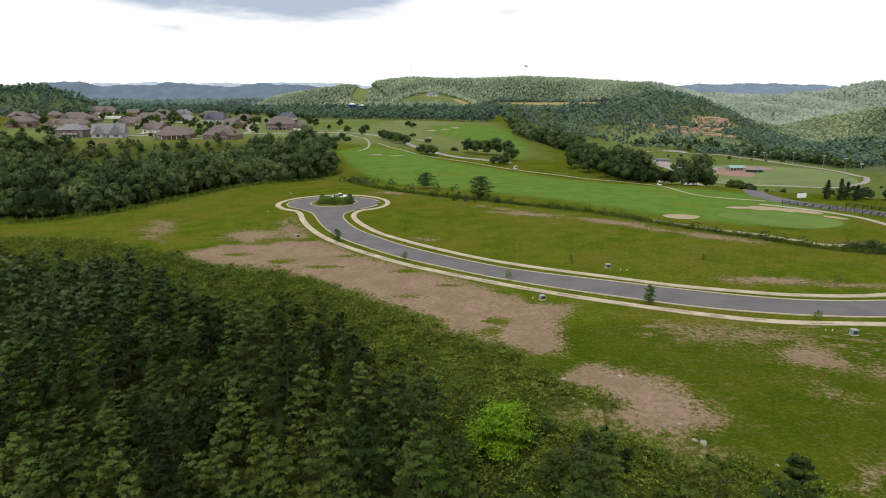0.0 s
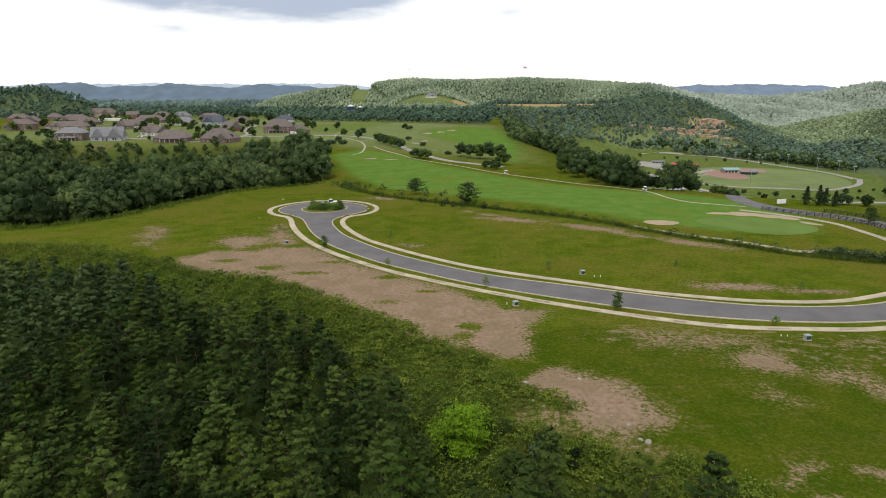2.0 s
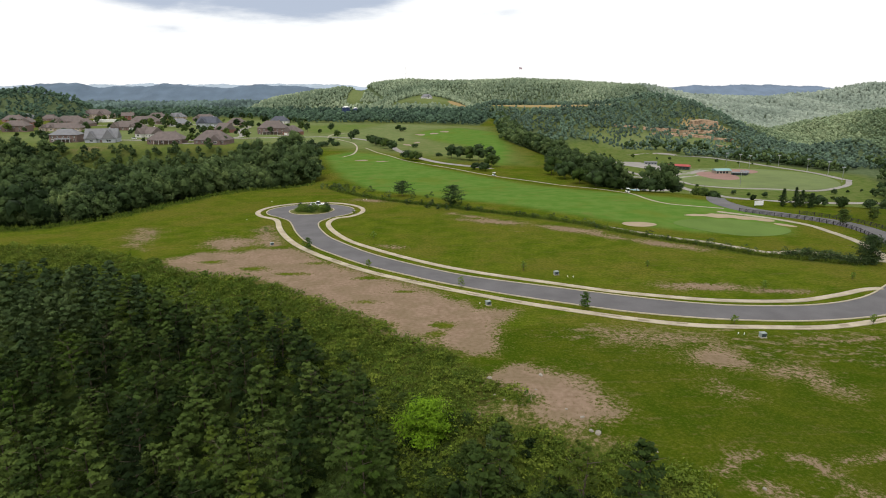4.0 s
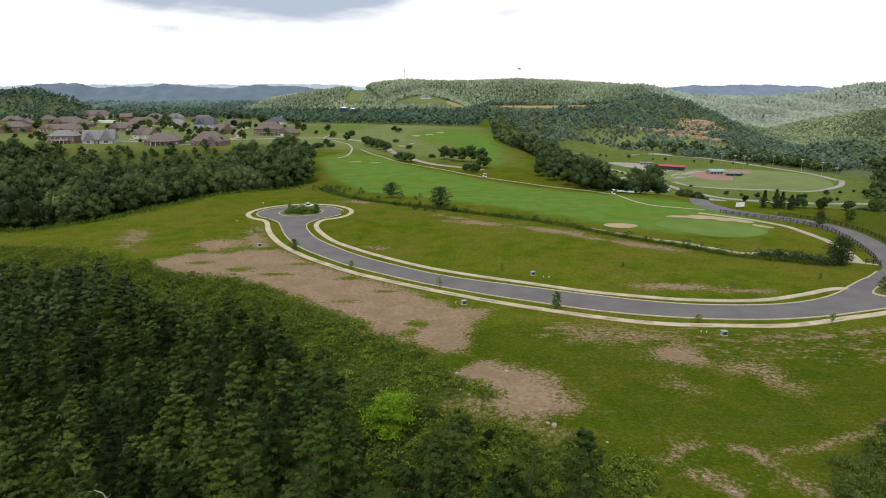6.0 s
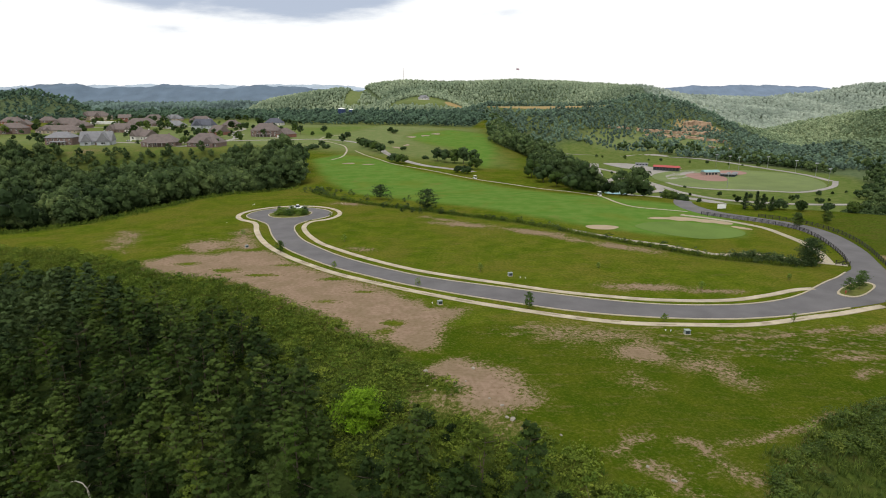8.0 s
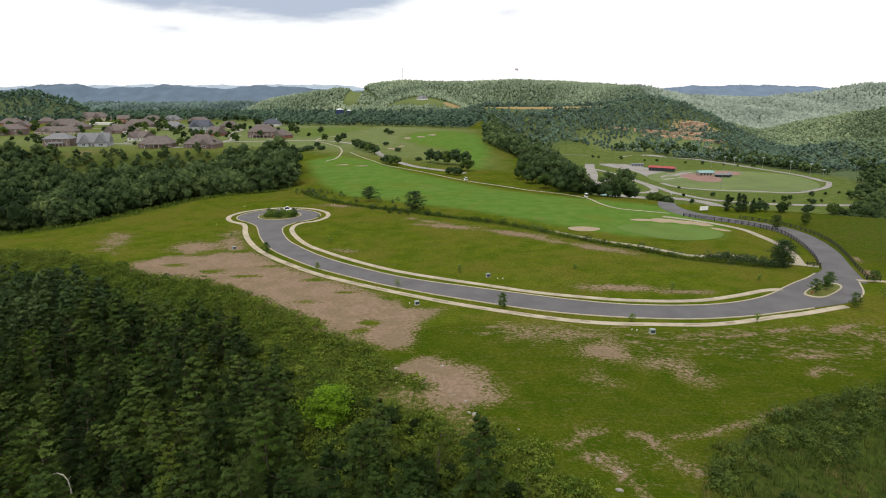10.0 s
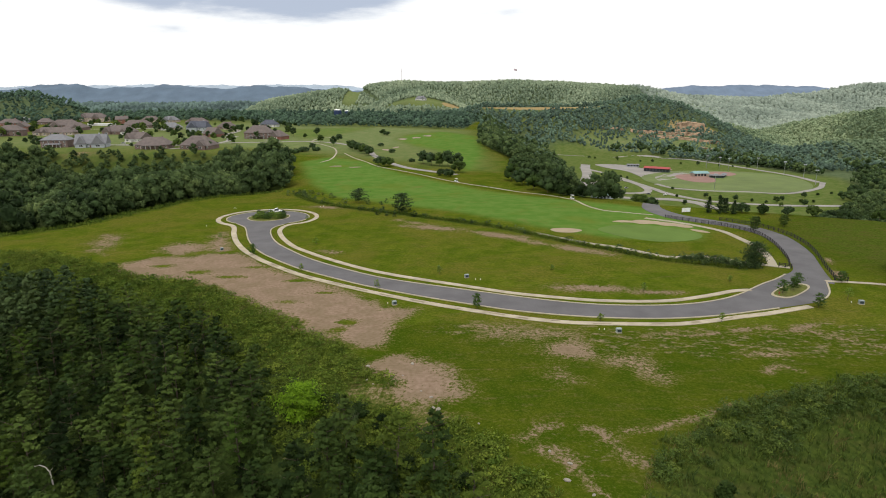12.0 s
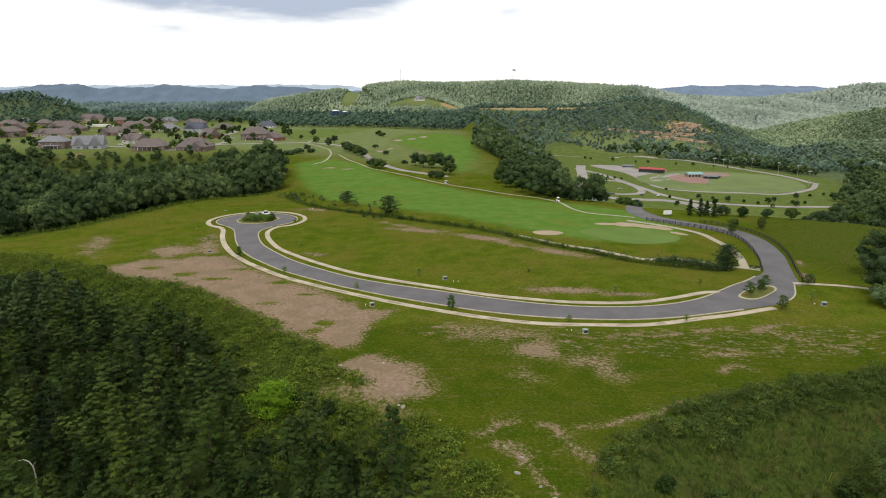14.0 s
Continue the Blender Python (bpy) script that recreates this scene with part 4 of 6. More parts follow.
# woods farther off, one joined mesh for each
def joined(name, models, places, g, mat, label, scale=(0.8, 1.25), sink=0.0, spread=0.22, patch=0.25, patch_size=60):
    """Many crowns in one mesh. models: arrays of quads or triangles of one tree each."""
    if not len(places):
        return None
    z = height(places[:, 0], places[:, 1]) - sink
    kind = g.integers(0, len(models), len(places))
    verts, faces, soft, tints, first = [], [], [], [], 0
    for k, model in enumerate(models):
        sel = np.where(kind == k)[0]
        if not len(sel):
            continue
        m, f, smooth_faces = as_mesh(model)
        a, s = g.uniform(0, math.tau, len(sel)), g.uniform(*scale, len(sel))
        tint = np.clip(0.5 + patch * waves(places[sel, 0], places[sel, 1], patch_size, 4) + g.normal(0, spread, len(sel)), 0, 1)
        c, sn = np.cos(a)[:, None], np.sin(a)[:, None]
        x = (m[:, 0] * c - m[:, 1] * sn) * s[:, None] + places[sel, 0][:, None]
        y = (m[:, 0] * sn + m[:, 1] * c) * s[:, None] + places[sel, 1][:, None]
        zz = m[:, 2] * (s * g.uniform(0.9, 1.15, len(sel)))[:, None] + z[sel][:, None]
        verts.append(np.stack([x, y, zz], -1).reshape(-1, 3))
        faces.append((f[None] + (first + len(m) * np.arange(len(sel)))[:, None, None]).reshape(-1, f.shape[1]))
        soft.append(np.tile(smooth_faces, len(sel)))
        tints.append(np.repeat(tint, len(m)))
        first += len(m) * len(sel)
    tint = np.concatenate(tints)
    me = fill_mesh(name, np.concatenate(verts), np.concatenate(faces), np.concatenate(soft), mat)
    at = me.attributes.new("tint", "FLOAT", "POINT")
    at.data.foreach_set("value", tint.astype(np.float32))
    return tagged(new(name, me), label, "woods", kind="stuff")


# the camera's view wedge again, with a wider margin for the hills
def in_far_view_wedge(x, y, wide=60):
    return (x > -0.76 * y - wide) & (x < 60 + 0.76 * (y + 31) + wide)


g2 = np.random.default_rng(21)
joined("slope_woods", rest_models, near_places[310:], g2, M_WOODS, "dark green broadleaf wood on the slope below the field")
mid_models = [lobed_crown(400 + i, 9 + 1.3 * i, 3.8 + 0.4 * i, 0.8, 6 + i % 3, 270, 0.56) for i in range(6)]
p = jittered(-480, -40, 160, 560, 7.2, g2)
o = outside_by(p[:, 0], p[:, 1], PLATEAU) + waves(p[:, 0], p[:, 1], 14, 2) * 3
keep = (o > 4 + 8 * smooth(450, 530, p[:, 1]) + 5 * smooth(300, 270, p[:, 1])) & in_view_wedge(p, 25)
left_woods = p[keep & (p[:, 1] > 176)]
high = (left_woods[:, 1] > 470) & (left_woods[:, 0] > -310)
joined("valley_rim_scrub", mid_models, left_woods[high], g2, M_WOODS, "lower green scrub woods below the houses", (0.35, 0.8))
joined("valley_woods", mid_models, left_woods[~high], g2, M_WOODS, "dense dark green broadleaf woods filling the valley", (0.6, 1.5))

# woods on the slope east of the fairway, down to the valley
p = jittered(40, 520, 225, 1060, 7.4, g2)
o = outside_by(p[:, 0], p[:, 1], PLATEAU) + waves(p[:, 0], p[:, 1], 20, 2) * 5
v = outside_by(p[:, 0], p[:, 1], VALLEY)
keep = (o > 1.5) & (v > 4) & ~((p[:, 1] < 430) & (p[:, 0] > 115) & (p[:, 0] < 230) & (o < 70)) & in_view_wedge(p, 20) & (to_line(p[:, 0], p[:, 1], LANE_L)[0] > 12)
east = p[keep]
near_e = east[:, 1] < 520
joined("east_slope_woods", mid_models, east[near_e], g2, M_WOODS, "dark green woods on the slope east of the fairway")
hill_models = [lobed_crown(540 + i, 9 + 0.9 * i, 4.4 + 0.35 * i, 0.3, 3, 16, 1.0) for i in range(6)]
far_models = [lobed_crown(560 + i, 9 + 0.8 * i, 4.6 + 0.3 * i, -1.0, 1, 4, 1.3) for i in range(8)]
open_side = (east[:, 0] > 230) & (east[:, 1] > 900) & (g2.random(len(east)) < 0.9)
joined("valley_edge_woods", hill_models, east[~near_e & ~open_side], g2, M_WOODS, "woods along the edge of the valley floor")

# trees on the valley floor under the rim
p = jittered(280, 700, 440, 870, 8.0, g2)
RIM_WOODS = [(420, 570), (450, 545), (500, 560), (640, 700), (690, 860), (600, 850), (560, 740), (510, 670), (470, 625)]
joined("rim_woods", hill_models, p[outside_by(p[:, 0], p[:, 1], RIM_WOODS) + waves(p[:, 0], p[:, 1], 20, 3) * 10 < 0], g2, M_WOODS, "dark green trees crowding the valley below the rim", (0.5, 1.25))

# woods beyond the houses and on the hills
p = jittered(-1300, 1500, 780, 1560, 9.5, g2)
x_, y_ = p[:, 0], p[:, 1]
o = outside_by(x_, y_, PLATEAU) + waves(x_, y_, 40, 2) * 14
v = outside_by(x_, y_, VALLEY) + waves(x_, y_, 30, 1) * 10
tan_d = field(x_ - 240, y_ - 1290, 155, 48) + field(x_ - 520, y_ - 1190, 70, 35)
keep = ((o > 2) | (y_ > wood_line(x_))) & ~((np.abs(x_ + 158) < 20) & (y_ > 1075) & (y_ < 1175)) & (v > 10) & ((y_ < 1380) | (x_ > 500)) & in_view_wedge(p, 40) & (tan_d < 0.35)
scrub = field(x_ - 480, y_ - 1050, 90, 60) + 0.5 * field(x_ - 200, y_ - 1180, 130, 60)
glade = waves(x_, y_, 38, 5) + 0.6 * waves(x_, y_, 14, 7)
keep &= (scrub < 0.2) | (g2.random(len(p)) < 0.95 - 0.6 * smooth(0.15, 0.7, glade))
keep &= (outside_by(x_, y_, CUT) > 0) | (g2.random(len(p)) < 0.10)
belt = (x_ < 90) & (y_ < 1260)
joined("belt_woods", hill_models, p[keep & belt], g2, M_BELT_HAZE, "dark tree belt, tinted haze blue, behind the houses and fairways", (0.35, 1.2))
joined("hill_woods", hill_models, p[keep & (x_ < 650) & ~belt], g2, M_SLOPE_HAZE, "green broadleaf woods, tinted haze blue, covering the nearer hills", (0.55, 1.1))


def east_ok(x, y):
    return in_far_view_wedge(x, y, 40) & (outside_by(x, y, VALLEY) > 14) & (x > 632 + 0.06 * (y - 900)) & (outside_by(x, y, CUT) > 14)


def hill_cover(name, x0, x1, y0, y1, step, mat, keep_at, label, models=far_models, scale=(0.7, 1.25)):
    """Crowns standing close together over a hillside, in one mesh."""
    q = jittered(x0, x1, y0, y1, step, g2)
    # broad tint patches: mixed species, and cloud shadow painted into the colour
    return joined(name, models, q[keep_at(q[:, 0], q[:, 1])], g2, mat, label, scale, 0.0, 0.2, 0.5, 120)


hill_cover("east_hill_woods", 440, 1330, 700, 1620, 6.7, M_EAST_HAZE, east_ok, "woods on the steep eastern hill, green lightened with haze", [lobed_crown(580 + i, 9 + 0.9 * i, 4.4 + 0.35 * i, 0.3, 3, 0, 1.0) for i in range(6)], (0.4, 1.05))


def scrub_ok(x, y):
    return (outside_by(x, y, VALLEY) > 6) & (field(x - 240, y - 1298, 150, 40) < 0.2) & (outside_by(x, y, PLATEAU) > 10) & (waves(x, y, 30, 5) + 0.7 * waves(x, y, 11, 7) < 0.25)


hill_cover("hill_scrub", 110, 560, 1000, 1240, 6.4, M_SLOPE_HAZE, scrub_ok, "low green scrub on the open flank of the hill", scale=(0.2, 0.55))


def far_ok(x, y):
    cut = to_line(x, y, [(-268, 2260), (-262, 1930)])[0]
    clear = field(x + 20, y - 1742, 105, 85) + field(x + 215, y - 1920, 40, 14)
    thin = waves(x, y, 70, 9) + waves(x, y, 20, 2)
    return in_far_view_wedge(x, y) & (cut > 22) & (clear < 0.25) & (thin < 9)


# far crowns wear the leaf colours that have haze mixed in
hill_cover("far_ridge_woods", -760, 960, 1480, 2250, 7.8, M_HILL_HAZE, far_ok, "woods on the far ridge, their green paled with haze", scale=(0.45, 0.9))
hill_cover("far_east_woods", 690, 2400, 1620, 2760, 10.5, M_PALE_HAZE, in_far_view_wedge, "green woods on the distant eastern hills, paled with haze", scale=(0.8, 1.4))
hill_cover("far_west_woods", -2400, -560, 2300, 2700, 13, M_WEST_HAZE, in_far_view_wedge, "hazy woods on a low western ridge", scale=(0.9, 1.6))
hill_cover("farthest_east_woods", 1500, 2800, 2700, 3060, 13, M_PALE_HAZE, in_far_view_wedge, "hazy green woods on the farthest hill", scale=(0.9, 1.6))


# distant ridges closing the view, air haze mixed into their blue base colour
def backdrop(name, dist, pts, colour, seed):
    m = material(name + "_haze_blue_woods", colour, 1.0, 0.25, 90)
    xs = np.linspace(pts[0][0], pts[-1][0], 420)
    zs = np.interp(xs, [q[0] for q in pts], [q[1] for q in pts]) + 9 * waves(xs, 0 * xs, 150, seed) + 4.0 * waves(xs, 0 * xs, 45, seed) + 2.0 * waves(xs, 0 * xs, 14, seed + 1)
    verts, faces = [], []
    rows = [(0.0, 0), (-0.35, -130), (-0.8, -260), (-1.0, -420)]
    for f, back in rows:
        for x, z in zip(xs, zs):
            verts.append((x, dist + back + 25 * math.sin(x / 160 + back), z + (z + 70) * f))
    n = len(xs)
    for r in range(len(rows) - 1):
        faces += [(r * n + i, r * n + i + 1, (r + 1) * n + i + 1, (r + 1) * n + i) for i in range(n - 1)]
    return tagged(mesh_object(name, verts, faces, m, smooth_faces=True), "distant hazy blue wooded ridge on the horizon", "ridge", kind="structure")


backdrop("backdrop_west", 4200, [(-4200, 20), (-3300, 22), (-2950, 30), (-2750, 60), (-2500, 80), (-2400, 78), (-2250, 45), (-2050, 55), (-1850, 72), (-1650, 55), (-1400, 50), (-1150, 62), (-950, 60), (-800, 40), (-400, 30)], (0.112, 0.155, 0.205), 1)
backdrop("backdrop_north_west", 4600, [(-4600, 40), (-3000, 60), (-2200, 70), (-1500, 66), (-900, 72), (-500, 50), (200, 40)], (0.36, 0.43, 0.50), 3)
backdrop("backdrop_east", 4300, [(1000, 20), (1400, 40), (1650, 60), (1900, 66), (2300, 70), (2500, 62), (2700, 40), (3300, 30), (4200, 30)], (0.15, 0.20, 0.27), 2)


# ---- single trees about the field and the course ----
M_LEAF_LIGHT = material("leaf_light", (0.125, 0.20, 0.022), 0.75, 0.3, 4, island=0.3, translucent=0.3)
M_LEAF_MID = material("leaf_mid", (0.052, 0.105, 0.013), 0.75, 0.3, 4, island=0.35, translucent=0.25)
M_LEAF_DARK = material("leaf_dark", (0.028, 0.056, 0.012), 0.8, 0.3, 4, island=0.35, translucent=0.15)


def plant(name, seed, x, y, h, r, base, leaf, label, category="tree", group="", point=0.3, clumps=30, leaves=30, size=0.2, habit=leaf_cloud):
    ob = tree(name, seed, h, r, base, clumps, leaves, size, leaf, label, category, group, point, habit)
    ob.matrix_basis = pose(x, y, ground_at(x, y), 0, 0, seed * 37 % 360)
    return ob


for i, (x, y, h, r) in enumerate(((-28, 157, 3.6, 1.25), (39, 109, 3.8, 1.15), (120, 110, 3.6, 1.5), (137, 128.5, 3.2, 1.4))):
    plant("street_tree", 700 + i, x, y, h, r, 0.6, M_LEAF_MID, "small dark green street tree on the grass verge", group="street trees", clumps=34, leaves=34, size=0.15)
for i, (x, y, h) in enumerate(((-9, 139, 2.3), (14, 124, 2.7), (66, 101, 1.9), (93, 101, 2.1), (30, 137, 2.6), (82, 121, 2.6), (108, 130, 1.7), (-11, 170, 2.5), (-46, 179, 2.2), (130, 115, 3.2), (-22, 208, 2.0), (62, 140, 1.6))):
    plant("sapling", 720 + i, x, y, h, h * 0.36, h * 0.3, M_LEAF_LIGHT, "thin light green young sapling on the lawn", group="saplings on the lawn", clumps=20, leaves=18, size=0.12)
for i, (x, y) in enumerate(((116.5, 119.6), (120.6, 121.8), (123.4, 125.4))):
    plant("island_tree", 740 + i, x, y, 3.8, 1.5, 0.9, M_LEAF_MID, "small green tree on the entrance island", group="trees on the entrance island", clumps=34, leaves=34, size=0.15)
plant("round_tree", 750, 121, 143.5, 7.4, 3.0, 0.2, M_LEAF_DARK, "dense round dark green tree beside the hedge", clumps=150, leaves=44, size=0.2, point=0.1)
plant("fairway_tree", 751, -7, 247, 6.4, 3.6, 1.2, M_LEAF_DARK, "open dark green tree on the fairway's edge", clumps=60, leaves=36, size=0.26, point=0.1)
plant("fairway_tree", 752, 14, 226, 7.8, 3.9, 0.5, M_LEAF_DARK, "broad dark green tree on the fairway's edge", clumps=80, leaves=40, size=0.26, point=0.1)
for i, (x, y, h, r, leaf) in enumerate(((150, 120, 10.5, 5.0, M_LEAF_DARK), (160, 137, 14, 5.5, M_LEAF_DARK), (146, 111.5, 4.8, 3.8, M_LEAF_SILVER), (158, 108, 9, 4.5, M_LEAF), (170, 128, 13, 5, M_LEAF))):
    plant("field_edge_tree", 760 + i, x, y, h, r, h * 0.06, leaf, "large bushy dark tree at the field's edge", group="trees at the field's edge", clumps=90, leaves=44, size=0.3, point=0.15, habit=round_crown)
for i, (x, y, h) in enumerate(((102, 48, 9.5), (110, 42, 7), (68, 43, 2.6), (96, 46, 4), (75, 42, 3.4))):
    plant("bank_tree", 770 + i, x, y, h, h * 0.42, 0.4, M_LEAF, "green bushy tree on the weedy bank", group="trees on the bank", clumps=56, leaves=36, size=0.22)
for i, (x, y, h) in enumerate(((144, 190, 5.5), (158, 196, 4.5), (150, 200, 3.2))):
    plant("lane_tree", 780 + i, x, y, h, h * 0.4, 0.8, M_LEAF, "small green tree beside the fenced lane", group="trees by the lane", clumps=40, leaves=32, size=0.22)
for i, (x, y, h) in enumerate(((141, 222, 7.0), (144.5, 220, 7.8), (147.5, 221, 6.4), (150, 219, 5.6))):
    plant("conifer", 790 + i, x, y, h, 1.9, 0.3, M_LEAF_DARK, "narrow dark conifer beside the lane", "tree", "conifers by the lane", 1.45, 60, 34, 0.24)
COURSE = [(-150, 700, 12, 4), (-139, 682, 11, 4), (-115, 699, 9, 4.5), (-93, 602, 8, 3.6), (-74, 568, 9.5, 4.2), (-76, 613, 8, 4), (-52, 536, 8, 5), (-47, 520, 8, 5.5), (-41, 505, 8, 5.5), (-35, 490, 8.5, 5.5), (-29, 476, 8, 5),
          (-14, 412, 6.5, 4.5), (-8, 405, 6.5, 5), (17, 420, 10, 5), (23, 412, 9.5, 5), (29, 408, 10, 5), (35, 403, 12, 5.5), (41, 392, 11, 5), (41, 372, 8, 5), (35, 352, 5, 3.6), (30, 357, 4.5, 3), (-40, 711, 6, 4), (-34, 692, 5, 4)]
for i, (x, y, h, r) in enumerate(COURSE):
    plant("course_tree", 800 + i, x, y, h, r, h * 0.1, M_LEAF_DARK if i % 3 else M_LEAF, "round dark green tree on the golf course", group="trees on the golf course", clumps=48, leaves=28, size=0.46, point=0.1, habit=round_crown)
for i, (x, y, h, r) in enumerate(((-27, 555, 3.5, 3), (-12, 500, 3.2, 3), (8, 433, 2.5, 2.6), (-89, 508, 4.5, 5), (-86, 529, 6, 4), (-80, 516, 3.5, 4), (-95, 497, 4, 6))):
    plant("course_shrub", 830 + i, x, y, h, r, 0.1, M_LEAF_DARK, "low dark green shrub on the golf course", "shrub", "shrubs on the golf course", clumps=30, leaves=24, size=0.4, point=0.0, habit=round_crown)
for i, (x, y, h, r) in enumerate(((99, 268, 6, 5), (104, 264, 6.2, 5), (109, 261, 6.2, 5), (114, 262, 5.4, 4), (123, 255, 4.6, 3.6), (128, 254, 5, 3.8), (92, 278, 6.5, 5), (86, 290, 9, 5.5), (80, 300, 9, 5.5), (76, 318, 10, 6), (72, 335, 11, 6),
                                   (155, 222, 4.2, 2.8), (162, 219, 4, 2.6), (171, 217, 3.4, 2.4), (180, 215, 4.4, 3), (191, 212, 4, 2.8), (203, 209, 4.6, 3.4))):
    plant("rim_tree", 840 + i, x, y, h, r, h * 0.08, M_LEAF_DARK if i % 2 else M_LEAF, "dark green tree along the rim of the course", group="trees along the rim", clumps=56, leaves=32, size=0.38, point=0.2, habit=round_crown)

g3 = np.random.default_rng(31)
# ---- weeds: on the bank, along the wood and in the hedge line ----
def tuft(seed, blades, h):
    g = np.random.default_rng(seed)
    a = g.uniform(0, math.tau, blades)
    lean = g.uniform(0.15, 0.7, blades) * h
    hh = g.uniform(0.5, 1.0, blades) * h
    root = g.normal(0, 0.18, (blades, 2)) * h
    w = g.uniform(0.025, 0.05, blades) * h
    out = []
    for i in range(blades):
        dx, dy = math.cos(a[i]), math.sin(a[i])
        px, py = root[i]
        out.append([(px - dy * w[i], py + dx * w[i], -0.1), (px + dy * w[i], py - dx * w[i], -0.1),
                    (px + dx * lean[i] + dy * w[i] * 0.9, py + dy * lean[i] - dx * w[i] * 0.9, hh[i]), (px + dx * lean[i] * 0.9 - dy * w[i] * 0.6, py + dy * lean[i] * 0.9 + dx * w[i] * 0.6, hh[i] * 0.97)])
    return np.array(out)


weed_models = [tuft(900 + i, 10, 0.65 + 0.09 * i) for i in range(6)]
p = jittered(-130, 60, 34, 178, 0.95, g3)
o = outside_by(p[:, 0], p[:, 1], PLATEAU)
soft = waves(p[:, 0], p[:, 1], 6, 3) * 2
keep = (o + soft > -1.5) & (o < 16) & (p[:, 0] < 52) & in_view_wedge(p, 4) & ~worn_at(p[:, 0], p[:, 1]) & (g3.random(len(p)) < 0.35 + 0.5 * smooth(0, 7, o))
joined("weeds_by_the_wood", weed_models, p[keep], g3, M_WEED, "tall rough weeds between the field and the wood", (0.5, 1.2))
p = jittered(-190, -48, 172, 300, 1.5, g3)
o = outside_by(p[:, 0], p[:, 1], PLATEAU)
keep = (o + waves(p[:, 0], p[:, 1], 6, 3) * 1.5 > -1.5) & (o < 9) & in_view_wedge(p, 4) & (p[:, 1] > 176) & (g3.random(len(p)) < 0.8)
joined("weeds_by_the_valley", weed_models, p[keep], g3, M_WEED, "pale tall weeds along the edge of the valley woods", (0.9, 1.9))
p = jittered(-130, 58, 34, 176, 1.35, g3)
o = outside_by(p[:, 0], p[:, 1], PLATEAU)
keep = ((o + waves(p[:, 0], p[:, 1], 6, 3) * 2 > -0.6) | (np.hypot((p[:, 0] - 20.5) / 3.4, (p[:, 1] - 74) / 5) < 1)) & (o < 20) & in_view_wedge(p, 4) & (p[:, 0] < 50) & ~worn_at(p[:, 0], p[:, 1])
joined("weed_clumps", [leaf_cloud(980 + i, 0.45 + 0.16 * i, 0.8 + 0.14 * i, 0.0, 8, 10, 0.165, 0.0) for i in range(5)], p[keep], g3, M_WEED, "waist-high leafy weeds on the slope", (0.5, 1.6))
p = jittered(56, 150, 20, 80, 2.0, g3)
o = outside_by(p[:, 0], p[:, 1], PLATEAU)
keep = (o + waves(p[:, 0], p[:, 1], 6, 3) * 2 > 0) & in_view_wedge(p, 4) & (o < 7 + 4 * waves(p[:, 0], p[:, 1], 8, 5)) & (g3.random(len(p)) < 0.5)
joined("bank_clumps", [leaf_cloud(990 + i, 0.6 + 0.18 * i, 0.75 + 0.1 * i, 0.0, 9, 11, 0.15, 0.0) for i in range(5)], p[keep], g3, M_THICKET, "leafy weeds on the bank below the field", (0.5, 1.4))
p = jittered(54, 150, 22, 80, 1.0, g3)
o = outside_by(p[:, 0], p[:, 1], PLATEAU)
keep = (o + waves(p[:, 0], p[:, 1], 6, 3) * 1.6 > -0.5) & in_view_wedge(p, 4) & (g3.random(len(p)) < 0.85)
joined("weeds_on_the_bank", weed_models, p[keep], g3, M_THICKET, "tall rough weeds covering the bank below the field", (0.6, 1.5))
p = jittered(60, 128, 34, 80, 1.35, g3)
o = outside_by(p[:, 0], p[:, 1], PLATEAU) + waves(p[:, 0], p[:, 1], 5, 1) * 1.2
keep = (o > 0.4) & (o < 3 + 6.5 * smooth(68, 82, p[:, 0]) * (0.75 + 0.5 * waves(p[:, 0], p[:, 1], 9, 4))) & (g3.random(len(p)) < 0.8)
joined("bank_thicket", [leaf_cloud(940 + i, 1.1 + 0.25 * i, 1.0 + 0.12 * i, 0.0, 12, 16, 0.15, 0.0) for i in range(5)], p[keep], g3, M_THICKET, "dark green thicket of tall weeds on the bank", (0.6, 1.35))
p = jittered(54, 128, 34, 82, 0.9, g3)
o = outside_by(p[:, 0], p[:, 1], PLATEAU) + waves(p[:, 0], p[:, 1], 5, 1) * 1.2
keep = ((np.abs(o) < 1.3) & (g3.random(len(p)) < 0.35)) | ((o > 8) & (waves(p[:, 0], p[:, 1], 4, 6) > 0.15) & (g3.random(len(p)) < 0.5))
joined("dry_tufts", weed_models, p[keep & in_view_wedge(p, 4)], g3, M_STRAW, "straw-coloured tufts of dry grass along the bank", (0.5, 1.1))
hedge_line = spline(HEDGE, 0.5)
hp = np.repeat(hedge_line, 7, 0) + g3.normal(0, 0.9, (len(hedge_line) * 7, 2))
joined("hedge_line_weeds", weed_models, hp, g3, M_WEED, "strip of uncut weeds along the field's far side", (0.5, 1.3))
bush_line = spline([(103, 150), (109, 148), (114, 145.5), (119, 142.5)], 0.8)
bp_ = np.repeat(bush_line, 6, 0) + g3.normal(0, 1.0, (len(bush_line) * 6, 2))
joined("hedge_brambles", [leaf_cloud(950 + i, 1.5 + 0.3 * i, 1.1, 0.0, 10, 14, 0.18, 0.0) for i in range(4)], bp_, g3, M_WOODS, "dense green brambles in the hedge line", (0.6, 1.2))
sparse = hedge_line[::3] + g3.normal(0, 0.7, (len(hedge_line[::3]), 2))
sparse = sparse[(waves(sparse[:, 0], sparse[:, 1], 9, 2) > -0.2)]
